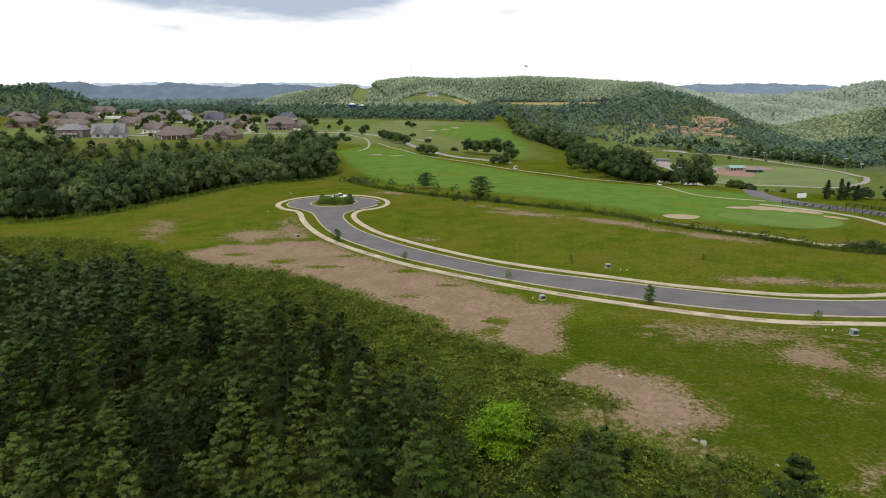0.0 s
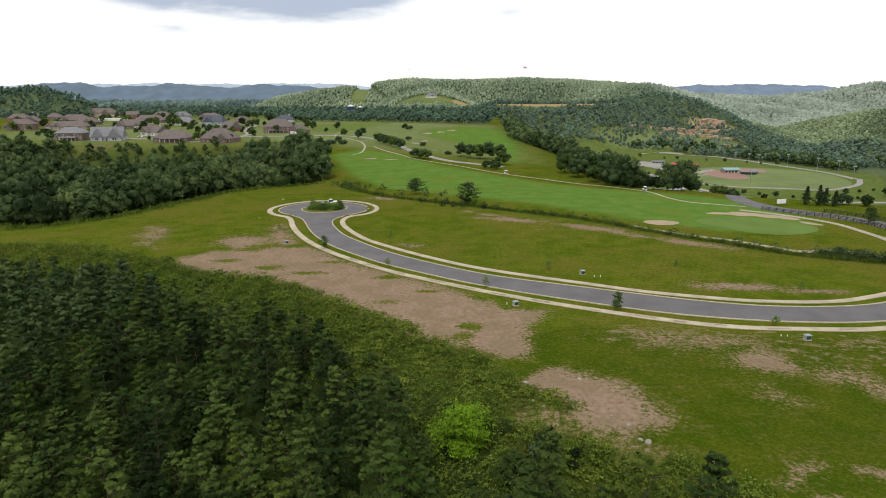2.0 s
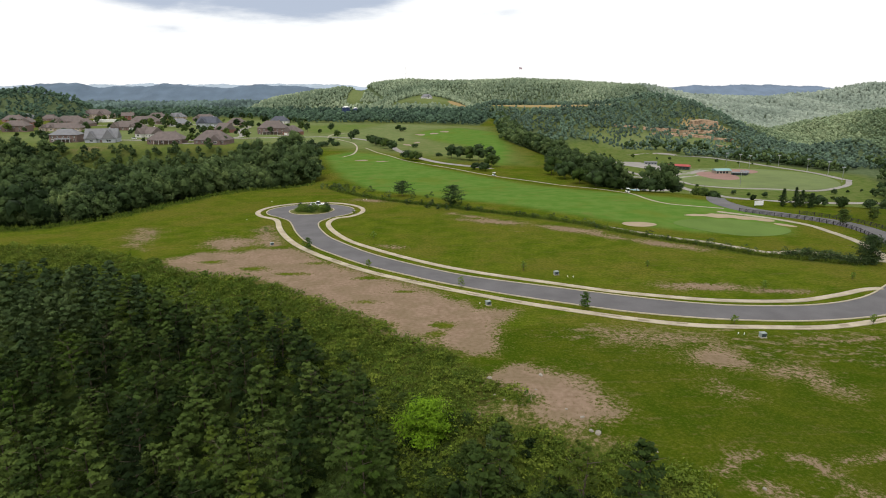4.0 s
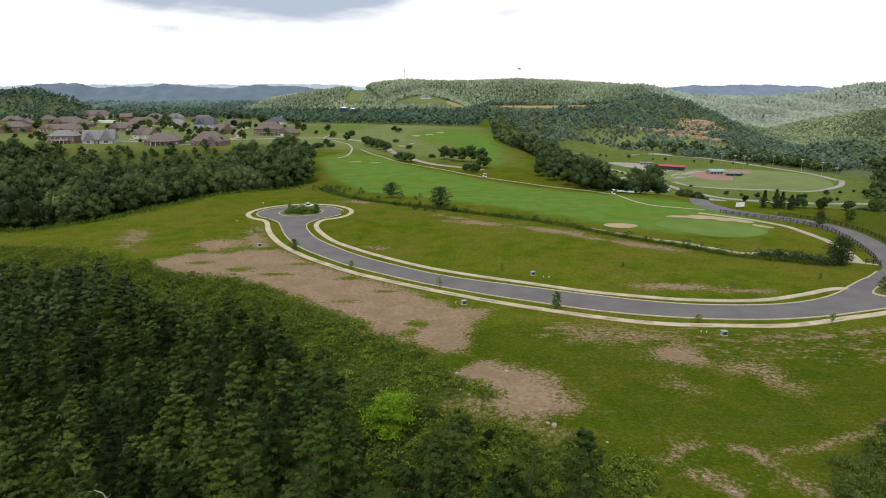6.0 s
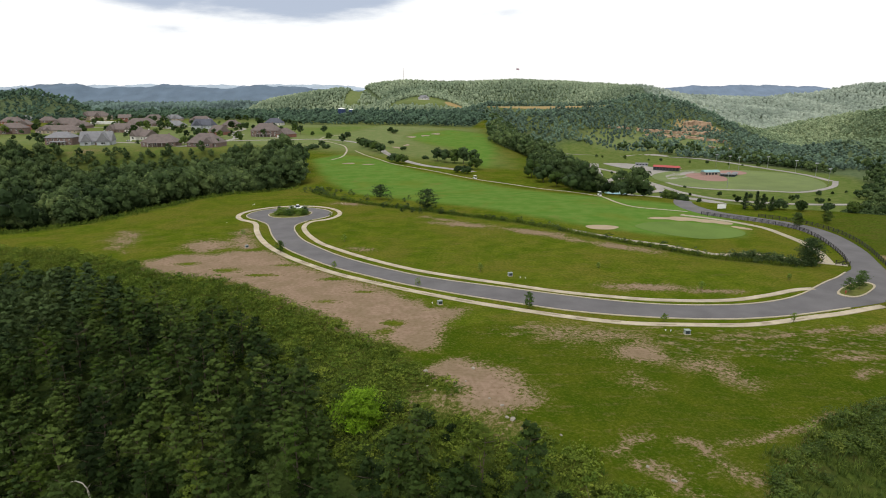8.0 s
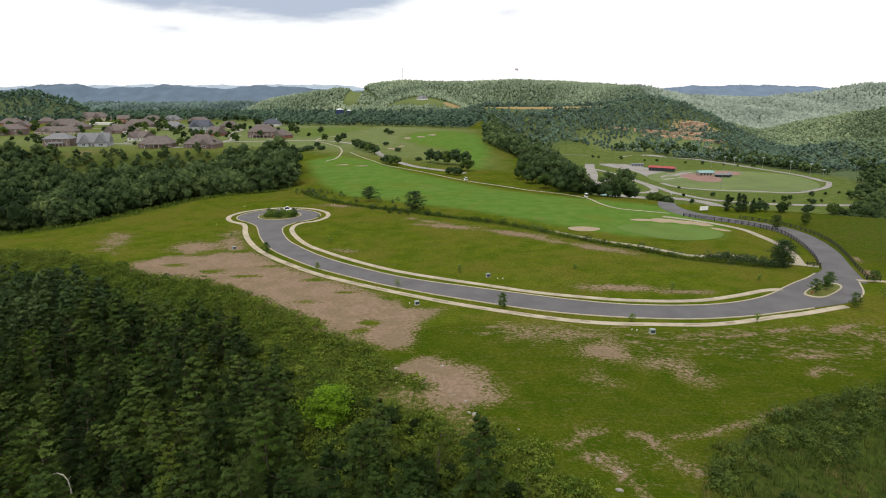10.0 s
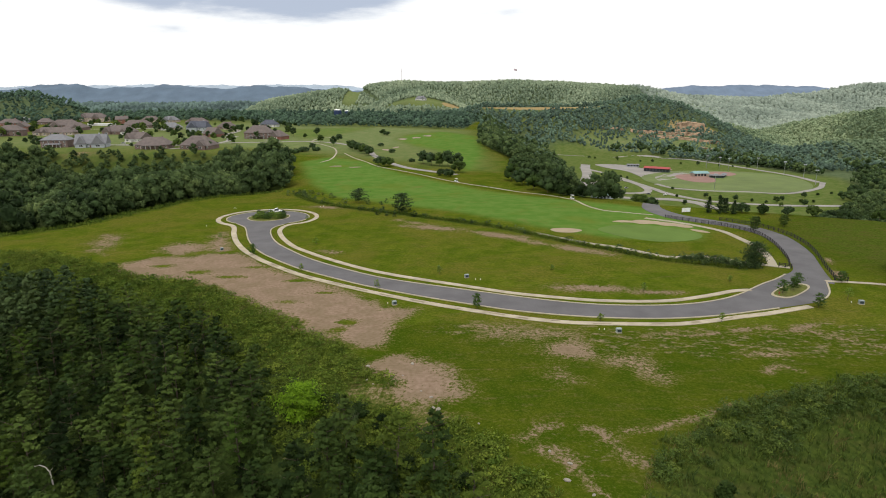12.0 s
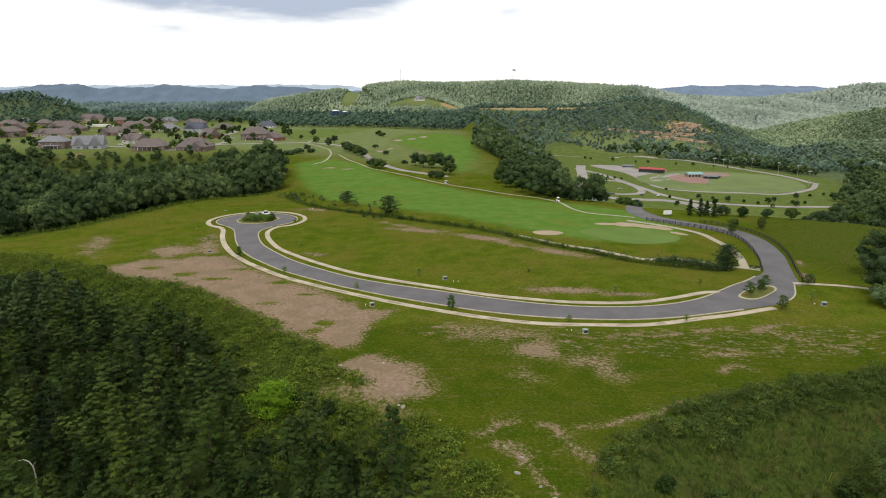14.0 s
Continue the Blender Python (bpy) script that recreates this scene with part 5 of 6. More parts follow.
joined("hedge_bushes", [leaf_cloud(960 + i, 1.3 + 0.3 * i, 0.9, 0.0, 10, 14, 0.18, 0.0) for i in range(4)], sparse, g3, M_WOODS, "low scattered bushes along the weedy field boundary", (0.5, 1.2))
for k, (x, y, n) in enumerate(((-6, 242, 5), (13, 222, 6), (-38, 284, 16), (-30, 262, 3))):
    q = np.array([(x, y)]) + g3.normal(0, 4.0, (n, 2)) * np.array([1.6, 0.8])
    joined("boundary_bushes", [leaf_cloud(970 + i, 1.6 + 0.4 * i, 1.2, 0.0, 12, 16, 0.22, 0.0) for i in range(4)], q, g3, M_WOODS, "clump of green bushes on the course boundary", (0.5, 1.3))
bed = np.array([(-37.8, 213.4)]) + g3.uniform(-1, 1, (34, 2)) * np.array([5.6, 3.6])
for i, (x, y) in enumerate(bed):
    h = 1.5 + 1.1 * g3.random()
    plant("island_bush", 1000 + i, x, y, h, h * 0.62, 0.1, (M_LEAF_MID, M_LEAF_LIGHT, M_LEAF_LIGHT, M_LEAF_LIGHT)[i % 4], "leafy green bush on the turnaround island", "bush", "bushes on the turnaround island", clumps=20, leaves=26, size=0.16, point=0.1)
for i, (x, y) in enumerate(((-43.2, 216), (-33.6, 215.4), (-32.6, 213.8))):
    plant("island_sapling", 1040 + i, x, y, 2.9, 1.2, 0.8, M_LEAF_DARK, "small dark tree on the turnaround island", "tree", "trees on the turnaround island", clumps=24, leaves=24, size=0.14)

# ---- golf course: green, bunkers and cart paths ----
M_FAR_SAND = material("weathered_sand", (0.27, 0.21, 0.15), 0.95, 0.3, 6)
M_GREEN = material("putting_green", (0.118, 0.178, 0.048), 0.95, 0.18, 12, spec=0.0)
tagged(sheet("putting_green", spline([(88, 191), (92, 197), (100, 200), (112, 197.5), (122, 188), (121, 180), (113, 174.5), (103, 173.5), (94, 180)], 1.0, True), 0.08, M_GREEN, rings=8), "pale close-mown putting green", "green", kind="structure")
tagged(sheet("bunker_west", oval(76, 191, 5.6, 3.6, -10, 30, 0.1), 0.06, M_SAND, rings=5, dish=0.05), "oval pale sand bunker", "bunker", kind="structure")
tagged(sheet("bunker_north", spline([(97, 206.5), (101, 208.6), (105, 207.8), (108, 209.4), (113, 207.6), (117, 204.6), (120, 203), (124, 199.5), (124.5, 196), (121, 195.5), (118, 198), (114.5, 198.6), (112, 201.4), (107, 201.6), (104, 204.4), (100, 204.8)], 1.0, True), 0.07, M_SAND, rings=4, dish=0.04), "long curved pale sand bunker", "bunker", kind="structure")
tagged(sheet("bunker_east", oval(124.5, 190, 3.6, 1.6, -50, 24, 0.1), 0.07, M_SAND, rings=4, dish=0.04), "small pale sand bunker", "bunker", kind="structure")
for k, (x, y, a, b, turn) in enumerate(((-12, 640, 5, 9, 20), (2, 660, 4, 11, 0), (14, 690, 4, 12, -10), (-18, 520, 3, 9, 20), (-12, 545, 2.5, 7, -15), (-44, 405, 5, 2, 10), (-30, 400, 4, 1.8, 10))):
    tagged(sheet("bunker_far_%d" % k, oval(x, y, a, b, turn, 24, 0.45, k), 0.12, M_FAR_SAND, rings=3), "distant pale sand bunker on the course", "bunker", kind="structure")
PATHS = [("cart_path_south", 1.1, [(62, 187.5), (65, 186), (71.5, 179.5), (79.5, 171.5), (87.5, 165.8), (93.5, 159.8), (99, 154.6), (104, 153.8), (109.5, 155.2), (115.5, 152), (120.5, 147.8), (126, 145), (131, 142.4)]),
         ("cart_path_east", 1.2, [(127, 144), (129, 149), (131.5, 157), (133.5, 168), (133.5, 179), (132.5, 190), (127, 199), (120, 206), (112, 213)]),
         ("cart_path_north", 0.55, [(-52, 495), (-36, 453), (-24, 426), (-13, 403), (5, 380), (25, 350), (42, 326), (58, 310), (72, 293), (85, 280), (92, 259), (94, 240), (99, 229), (108, 224), (117, 219)]),
         ("cart_path_west", 0.7, [(-60, 428), (-56, 450), (-58, 486), (-63, 518), (-72, 549), (-89, 582), (-102, 604), (-104, 640), (-92, 670)]),
         ("course_lane", 2.6, [(-330, 590), (-260, 570), (-195, 592), (-131, 610), (-104, 612), (-67, 584), (-38, 528), (-24, 474), (-12, 436), (4, 402), (22, 380), (40, 362)])]
for name, half, pts in PATHS:
    tagged(ribbon(name, spline(pts, 2.0), half, -half, 0.10 if half < 2 else 0.14, M_PATH if half < 2 else M_GRAVEL), "pale concrete path winding over the golf course", "path", kind="structure")
tagged(ribbon("pavement_east", spline([(133.5, 129.8), (140, 128.6), (147, 126.5), (156, 122), (166, 120)], 1.0), 0.7, -0.7, 0.12, M_CONCRETE), "narrow concrete pavement crossing the lawn", "pavement", kind="structure")

# ---- fences along the lane ----
M_FENCE = material("fence_wood", (0.028, 0.026, 0.026), 0.8, 0.3, 1.0, bump=0.004)


def fence(name, pts, step, label):
    line = spline(pts, 0.25)
    s = np.r_[0, np.cumsum(np.linalg.norm(np.diff(line, axis=0), axis=1))]
    k = np.arange(0, s[-1], step)
    posts = np.c_[np.interp(k, s, line[:, 0]), np.interp(k, s, line[:, 1])]
    ob = thing(name, 0, 0, 0, 0, label, "fence")
    bm = bmesh.new()
    box(bm, -0.09, 0.09, -0.09, 0.09, -0.3, 1.42, 0.02)
    first = part("post", bm, M_FENCE, ob)
    rail_bm = bmesh.new()
    box(rail_bm, 0, 1, -0.025, 0.025, -0.075, 0.075, 0.01)
    rail = None
    zs = height(posts[:, 0], posts[:, 1])
    for i, (x, y) in enumerate(posts):
        o = first if i == 0 else new("post", first.data)
        o.parent = ob
        o.matrix_basis = pose(x, y, zs[i], 0, 0, random.Random(i).uniform(-6, 6))
        if i + 1 < len(posts):
            dx, dy, dz = posts[i + 1][0] - x, posts[i + 1][1] - y, zs[i + 1] - zs[i]
            for zr in (0.4, 0.8, 1.2):
                if rail is None:
                    rail = part("rail", rail_bm, M_FENCE, ob)
                    r = rail
                else:
                    r = new("rail", rail.data)
                    r.parent = ob
                r.matrix_basis = pose(x, y, zs[i] + zr, 0, -math.degrees(math.atan2(dz, math.hypot(dx, dy))), math.degrees(math.atan2(dy, dx))) @ Matrix.Diagonal((math.hypot(dx, dy), 1, 1, 1))
    return ob


fence("lane_fence", [(132, 144.5), (134.5, 150), (137.3, 158), (140, 167), (142, 176), (142.6, 185), (140, 193), (135, 200), (127, 206), (119, 214)], 2.4, "black wooden post and rail fence along the lane")
fence("lane_fence", [(137, 131), (140.5, 140.5), (144.8, 151), (148.6, 161), (151.6, 172), (152.6, 183), (150.6, 194), (145, 203), (138, 209.5)], 2.4, "black wooden post and rail fence along the lane")
fence("gate_rail", [(136.5, 130.6), (139.5, 128.9)], 1.5, "short black wooden rail at the path")
fence("gate_rail", [(128.2, 143.2), (131.5, 141.2)], 1.6, "short black wooden rail at the path")

# ---- small things on the lawn ----
M_BOX = material("cabinet_paint", (0.26, 0.30, 0.28), 0.5, 0.12, 1.0)
M_BOX_DARK = material("cabinet_door_paint", (0.035, 0.05, 0.055), 0.5, 0.2, 1.0)
M_WHITE = material("white_paint", (0.75, 0.75, 0.72), 0.5, 0.1, 1.0)
M_RED = material("hydrant_paint", (0.30, 0.07, 0.04), 0.5, 0.2, 0.5)


def utility_box(x, y, turn, s=1.0):
    ob = thing("utility_box", x, y, ground_at(x, y), turn, "grey-green metal utility cabinet on a concrete pad", "utility box", "utility cabinets on the lawn")
    bm = bmesh.new()
    box(bm, -0.72 * s, 0.72 * s, -0.64 * s, 0.62 * s, -0.2, 0.12, 0.02)
    part("pad", bm, M_CURB, ob, "pale concrete pad")
    bm = bmesh.new()
    box(bm, -0.62 * s, 0.62 * s, -0.5 * s, 0.5 * s, 0.12, 1.05 * s, 0.04)
    body = part("body", bm, M_BOX, ob)
    bm = bmesh.new()
    box(bm, -0.68 * s, 0.68 * s, -0.58 * s, 0.56 * s, 1.05 * s, 1.13 * s, 0.03)
    part("lid", bm, M_BOX, ob)
    bm = bmesh.new()
    box(bm, -0.5 * s, 0.5 * s, -0.53 * s, -0.5 * s, 0.2, 0.95 * s, 0.01)
    part("door", bm, M_BOX_DARK, ob, "dark cabinet door")
    return ob


for x, y, turn, s in ((19.3, 112.6, 25, 0.82), (37.5, 133.5, 15, 0.85), (68.3, 94.6, 5, 0.85), (131.5, 112.2, -10, 0.85), (-40, 163.5, 40, 0.75)):
    utility_box(x, y, turn, s)


def marker(x, y):
    ob = thing("marker_cap", x, y, ground_at(x, y), 0, "small white capped utility riser in the grass", "marker", "white utility markers")
    bm = bmesh.new()
    tube(bm, (0, 0, -0.1), (0, 0, 0.26), 0.08, 0.07, 8)
    part("riser", bm, M_WHITE, ob)
    bm = bmesh.new()
    tube(bm, (0, 0, 0.26), (0, 0, 0.33), 0.12, 0.09, 8)
    part("cap", bm, M_WHITE, ob)


for x, y in ((64.6, 96.2), (65.6, 96.0), (39.9, 131.5), (41.2, 131.2), (-58, 198.5), (-59, 233.5), (-58.3, 233.2), (17.6, 113.3), (129.8, 113.2), (-21, 236.5), (-22.2, 236)):
    marker(x, y)

hydrant = thing("fire_hydrant", 115.3, 118.8, ground_at(115.3, 118.8) + 0.2, 0, "dull red fire hydrant on the entrance island", "hydrant")
for nm, a, b, r0, r1 in (("barrel", (0, 0, -0.1), (0, 0, 0.62), 0.13, 0.12), ("bonnet", (0, 0, 0.62), (0, 0, 0.85), 0.16, 0.05), ("nozzle", (-0.24, 0, 0.5), (0.24, 0, 0.5), 0.07, 0.07)):
    bm = bmesh.new()
    tube(bm, a, b, r0, r1, 10)
    part(nm, bm, M_RED, hydrant)


def rock(x, y, s, seed):
    bm = bmesh.new()
    bmesh.ops.create_icosphere(bm, subdivisions=2, radius=1.0)
    for v in bm.verts:
        d = 1 + 0.28 * noise.noise(v.co * 1.4 + Vector((seed, 0, 0)))
        v.co = Vector((v.co.x * d * s, v.co.y * d * s * 0.7, v.co.z * d * s * 0.42))
    ob = part("boulder", bm, M_ROCK)
    ob.matrix_basis = pose(x, y, ground_at(x, y) + s * 0.15, 0, 0, seed * 50)
    tagged(ob, "pale weathered limestone boulder in the weeds", "boulder", "boulders by the wood")


for i, (x, y, s) in enumerate(((17, 78.5, 0.75), (17.3, 73.5, 0.45), (25.2, 79.6, 0.75), (27.2, 69, 0.4), (29.0, 66.8, 0.6), (30.2, 62.7, 0.95), (29.4, 63.3, 0.6), (47.4, 44, 0.8), (50.2, 41, 0.5), (46.2, 50.8, 0.5), (48.5, 47.8, 0.6), (51.7, 38.6, 0.6), (18.6, 72, 0.4), (36.5, 58.4, 0.4), (23.7, 74.8, 0.35))):
    rock(x, y, s * 0.62, i)


# ---- houses on the ridge ----
BRICKS = {"brown": material("brown_brick", (0.185, 0.130, 0.112), 0.9, 0.25, 4), "red": material("red_brick", (0.25, 0.115, 0.085), 0.9, 0.2, 4),
          "tan": material("tan_siding", (0.42, 0.34, 0.27), 0.85, 0.15, 4), "grey": material("grey_siding", (0.36, 0.38, 0.40), 0.85, 0.15, 4),
          "white": material("white_siding", (0.62, 0.60, 0.57), 0.8, 0.12, 4)}
ROOFS = {"brown": material("brown_shingle", (0.150, 0.122, 0.112), 0.9, 0.25, 3), "grey": material("grey_shingle", (0.20, 0.20, 0.21), 0.9, 0.22, 3),
         "dark": material("slate_shingle", (0.085, 0.092, 0.115), 0.85, 0.22, 3), "red": material("red_metal_roof", (0.36, 0.06, 0.055), 0.5, 0.15, 4),
         "teal": material("teal_metal_roof", (0.22, 0.36, 0.36), 0.5, 0.15, 4)}
M_PANE = material("window_glass", (0.03, 0.035, 0.04), 0.1, 0.2, 2, spec=0.6)
M_TRIM = material("white_trim", (0.68, 0.67, 0.64), 0.6, 0.1, 2)
M_DOOR = material("door_paint", (0.12, 0.07, 0.05), 0.6, 0.2, 2)


def roof_solid(bm, x0, x1, y0, y1, z, rise, hip, along_x=True, thick=0.22):
    """A hipped or gabled roof with thick eaves over a rectangle; hip: how far the ridge ends stand in."""
    lo = [bm.verts.new((x, y, z)) for x, y in ((x0, y0), (x1, y0), (x1, y1), (x0, y1))]
    hi = [bm.verts.new((x, y, z + thick)) for x, y in ((x0, y0), (x1, y0), (x1, y1), (x0, y1))]
    if along_x:
        m = (y0 + y1) / 2
        a, b = bm.verts.new((x0 + hip, m, z + thick + rise)), bm.verts.new((x1 - hip, m, z + thick + rise))
        tops = [(hi[0], hi[1], b, a), (hi[2], hi[3], a, b), (hi[1], hi[2], b), (hi[3], hi[0], a)]
    else:
        m = (x0 + x1) / 2
        a, b = bm.verts.new((m, y0 + hip, z + thick + rise)), bm.verts.new((m, y1 - hip, z + thick + rise))
        tops = [(hi[1], hi[2], b, a), (hi[3], hi[0], a, b), (hi[0], hi[1], a), (hi[2], hi[3], b)]
    for f in tops:
        bm.faces.new(f)
    for i in range(4):
        j = (i + 1) % 4
        bm.faces.new((lo[i], lo[j], hi[j], hi[i]))
    bm.faces.new(lo[::-1])


def window(parent, x, y, z, w=1.2, h=1.6):
    bm = bmesh.new()
    box(bm, x - w / 2 - 0.12, x + w / 2 + 0.12, y - 0.08, y + 0.05, z - 0.12, z + h + 0.12)
    win = part("window", bm, M_TRIM, parent)
    bm = bmesh.new()
    for k in (-1, 1):
        box(bm, x + k * w * 0.26 - w * 0.22, x + k * w * 0.26 + w * 0.22, y - 0.11, y - 0.085, z, z + h)
    part("pane", bm, M_PANE, win)


def house(x, y, turn, w, d, storeys, rise, wall, roof, label, gables=(), hip=None, porch=False, chimney=True, garage=False):
    w, d, h, rise = w * 1.2, d * 1.15, 3.2 * storeys, rise * 1.25
    gables = [(q[0] * 1.2, q[1] * 1.15, q[2], q[3] * 1.25, q[4]) for q in gables]
    ob = thing("house", x, y, ground_at(x, y) + 0.1, turn, label, "house", "houses on the ridge")
    hip = d * 0.5 if hip is None else hip
    bm = bmesh.new()
    box(bm, -w / 2, w / 2, -d / 2, d / 2, -1.5, h)
    if hip < 0.5:
        for sx in (-1, 1):
            a = [bm.verts.new((sx * (w / 2 - 0.01), yy, h)) for yy in (-d / 2, d / 2)] + [bm.verts.new((sx * (w / 2 - 0.01), 0, h + rise * 0.95))]
            bm.faces.new(a)
    part("wall", bm, BRICKS[wall], ob)
    bm = bmesh.new()
    roof_solid(bm, -w / 2 - 0.6, w / 2 + 0.6, -d / 2 - 0.6, d / 2 + 0.6, h, rise, hip)
    main = part("roof", bm, ROOFS[roof], ob)
    if chimney:
        bm = bmesh.new()
        box(bm, w * 0.22, w * 0.22 + 1.1, 0.6, 1.5, h * 0.6, h + rise + 1.0, 0.05)
        part("chimney", bm, BRICKS["brown" if wall == "tan" else wall], main)
    for gx_, gw, gd, gr, gwall in gables:
        bm = bmesh.new()
        y0 = -d / 2 - gd
        box(bm, gx_ - gw / 2, gx_ + gw / 2, y0, -d / 2 + 0.5, -1.5, h)
        tri = [bm.verts.new(v) for v in ((gx_ - gw / 2, y0 + 0.01, h), (gx_ + gw / 2, y0 + 0.01, h), (gx_, y0 + 0.01, h + gr * 0.94))]
        bm.faces.new(tri)
        part("wing", bm, BRICKS[gwall], ob)
        bm = bmesh.new()
        roof_solid(bm, gx_ - gw / 2 - 0.5, gx_ + gw / 2 + 0.5, y0 - 0.5, d * 0.1, h, gr, 0.02, False)
        part("wing_roof", bm, ROOFS[roof], ob)
        if garage and gx_ == gables[0][0]:
            bm = bmesh.new()
            for k in (-1, 1):
                box(bm, gx_ + k * gw * 0.25 - gw * 0.2, gx_ + k * gw * 0.25 + gw * 0.2, y0 - 0.06, y0 + 0.02, -0.1, 2.3)
            part("garage_door", bm, M_TRIM, ob)
        else:
            window(ob, gx_, y0, 0.9, gw * 0.35, 1.6)
        window(ob, gx_, y0, h + gr * 0.12, 0.9, 1.0)
    n = max(2, int(w / 4.5))
    for i in range(n):
        wx = -w / 2 + (i + 0.5) * w / n
        if any(abs(wx - q[0]) < q[1] / 2 + 0.8 for q in gables):
            continue
        for s_ in range(storeys):
            if i == n // 2 and s_ == 0:
                bm = bmesh.new()
                box(bm, wx - 0.6, wx + 0.6, -d / 2 - 0.07, -d / 2 + 0.03, -0.1, 2.2)
                part("door", bm, M_DOOR, ob)
            else:
                window(ob, wx, -d / 2, 0.9 + 3.0 * s_)
    if porch:
        bm = bmesh.new()
        roof_solid(bm, -w * 0.3, w * 0.3, -d / 2 - 3.2, -d / 2 + 0.2, 2.7, 0.8, 0.8)
        part("porch_roof", bm, ROOFS[roof], ob)
        for k in range(5):
            bm = bmesh.new()
            px = -w * 0.28 + k * w * 0.14
            box(bm, px - 0.14, px + 0.14, -d / 2 - 3.0, -d / 2 - 2.7, -0.6, 2.72)
            part("porch_post", bm, M_TRIM, ob)
    return ob


B, T, R, G_, W = "brown", "tan", "red", "grey", "white"
house(-470, 696, 10, 22, 13, 2, 4.5, B, B, "large brown brick house with a brown hipped roof", [(-6, 7, 2, 3, B)])
house(-505, 768, -70, 18, 12, 2, 4.5, R, B, "red-brown brick house showing its gable end", hip=0.02)
house(-577, 930, 0, 18, 12, 1, 4.5, B, B, "brown brick house with a hipped roof far back")
house(-498, 848, 8, 30, 15, 1, 6, B, B, "long brown brick house with a steep roof", [(-8, 8, 2, 4, B)])
house(-650, 985, 0, 22, 12, 1, 4.0, G_, G_, "grey house with a grey roof among trees")
house(-427, 710, 4, 38, 14, 1, 4.5, T, B, "long low tan house with a brown roof and dormers", [(-14, 5, 1.5, 3.2, T), (-7, 5, 1.5, 3.2, T)])
house(-331, 556, 4, 20, 13, 2, 4.0, B, G_, "brown brick house with grey roof and dark porch", porch=True)
house(-298, 555, 14, 22, 14, 1, 6.8, G_, G_, "grey house with steep grey gables and white trim", [(-6, 7, 2.5, 5.5, G_), (6, 9, 3.5, 6.5, G_)], hip=0.02)
house(-545, 1005, -4, 38, 16, 2, 6, T, B, "big two-storey mauve house with many roofs", [(-10, 9, 2, 5, T), (8, 9, 2, 5, B)])
house(-465, 940, 15, 14, 11, 2, 4, R, B, "red brick house with a plain brown roof", hip=0.02)
house(-357, 722, -6, 30, 15, 1, 5.5, B, B, "wide brown brick house with a steep roof", [(-9, 8, 3, 4.5, B), (8, 5, 2, 3, W)])
house(-395, 846, 0, 32, 14, 1, 5.5, B, B, "brown brick house with a broad hipped roof", [(6, 8, 2, 4, B)])
house(-282, 614, -30, 19, 13, 1, 5, W, B, "white house with brown roof and gabled wings", [(-3, 8, 4, 4.5, W)], hip=0.02)
house(-234, 543, 3, 25, 14, 1, 5.2, B, B, "brown brick house with a hipped roof and white porch", porch=True)
house(-191, 538, -8, 24, 15, 1, 6.5, B, B, "brown brick house with a tall hipped roof", [(5, 8, 2, 4, B)], chimney=False)
house(-444, 992, 0, 22, 12, 1, 5, T, B, "tan brick house with a brown roof")
house(-410, 988, -10, 20, 12, 1, 5, T, G_, "tan and grey house with front gables", [(-4, 7, 2, 4.5, G_), (5, 7, 2, 4.5, T)])
house(-272, 748, -6, 21, 14, 2, 6, G_, "dark", "grey house with a steep slate-blue roof", [(-3, 9, 3, 5, G_)], hip=3)
house(-229, 678, -38, 16, 13, 1, 5.5, R, B, "red brick house with a plain gabled end", hip=0.02)
house(-259, 812, -12, 18, 12, 1, 5, B, B, "brown brick house behind small trees", [(3, 7, 2, 4, T)])
house(-170, 656, -4, 24, 14, 2, 6, B, B, "large two-storey brown brick house with porch", porch=True)
house(-146, 644, -30, 14, 12, 1, 5, R, B, "brick garage wing with two pale doors", [(0, 10, 1, 4.5, R)], garage=True, chimney=False)
house(-493, 722, 10, 20, 12, 1, 4.5, B, B, "brown brick house at the edge of the wood")
house(-455, 800, -8, 24, 13, 1, 5, B, B, "brown brick house with a low front gable", [(5, 8, 2, 4, T)])
house(-330, 800, 6, 22, 13, 1, 5, T, G_, "tan house with a grey hipped roof", [(-5, 7, 2, 4, W)])
house(-610, 900, 4, 24, 13, 1, 5, R, B, "red brick house beside the wooded hill")
house(-215, 860, -6, 20, 12, 1, 5, W, "dark", "pale house with a slate roof behind trees")
house(-345, 930, 0, 26, 13, 1, 5, B, B, "long brown house near the tree belt", [(-6, 7, 2, 4, B)])

bm = bmesh.new()
box(bm, -20, 20, -5, 5, -1, 3.4, 0.1)
shed = part("long_shed", bm, M_TRIM)
shed.matrix_basis = pose(-470, 893, ground_at(-470, 893), 0, 0, 0)
tagged(shed, "long low white flat-roofed building", "building")
tagged(ribbon("house_street", spline([(-214, 536), (-200, 560), (-196, 590), (-193, 620), (-205, 660), (-225, 720), (-238, 790), (-300, 830), (-400, 820), (-520, 800)], 4), 3, -3, 0.12, M_GRAVEL), "pale street between the houses", "road", kind="structure")
tagged(ribbon("house_drive", spline([(-300, 575), (-270, 578), (-240, 575), (-205, 560)], 4), 2, -2, 0.16, M_GRAVEL), "pale drive between the houses", "road", kind="structure")
for i, (x, y, a, b) in enumerate(((-212, 537, 7, 4), (-150, 630, 9, 4), (-207, 672, 7, 10))):
    tagged(sheet("forecourt_%d" % i, oval(x, y, a, b, 0, 20, 0.1), 0.18, M_GRAVEL, rings=3), "pale concrete forecourt of a house", "forecourt", kind="structure")
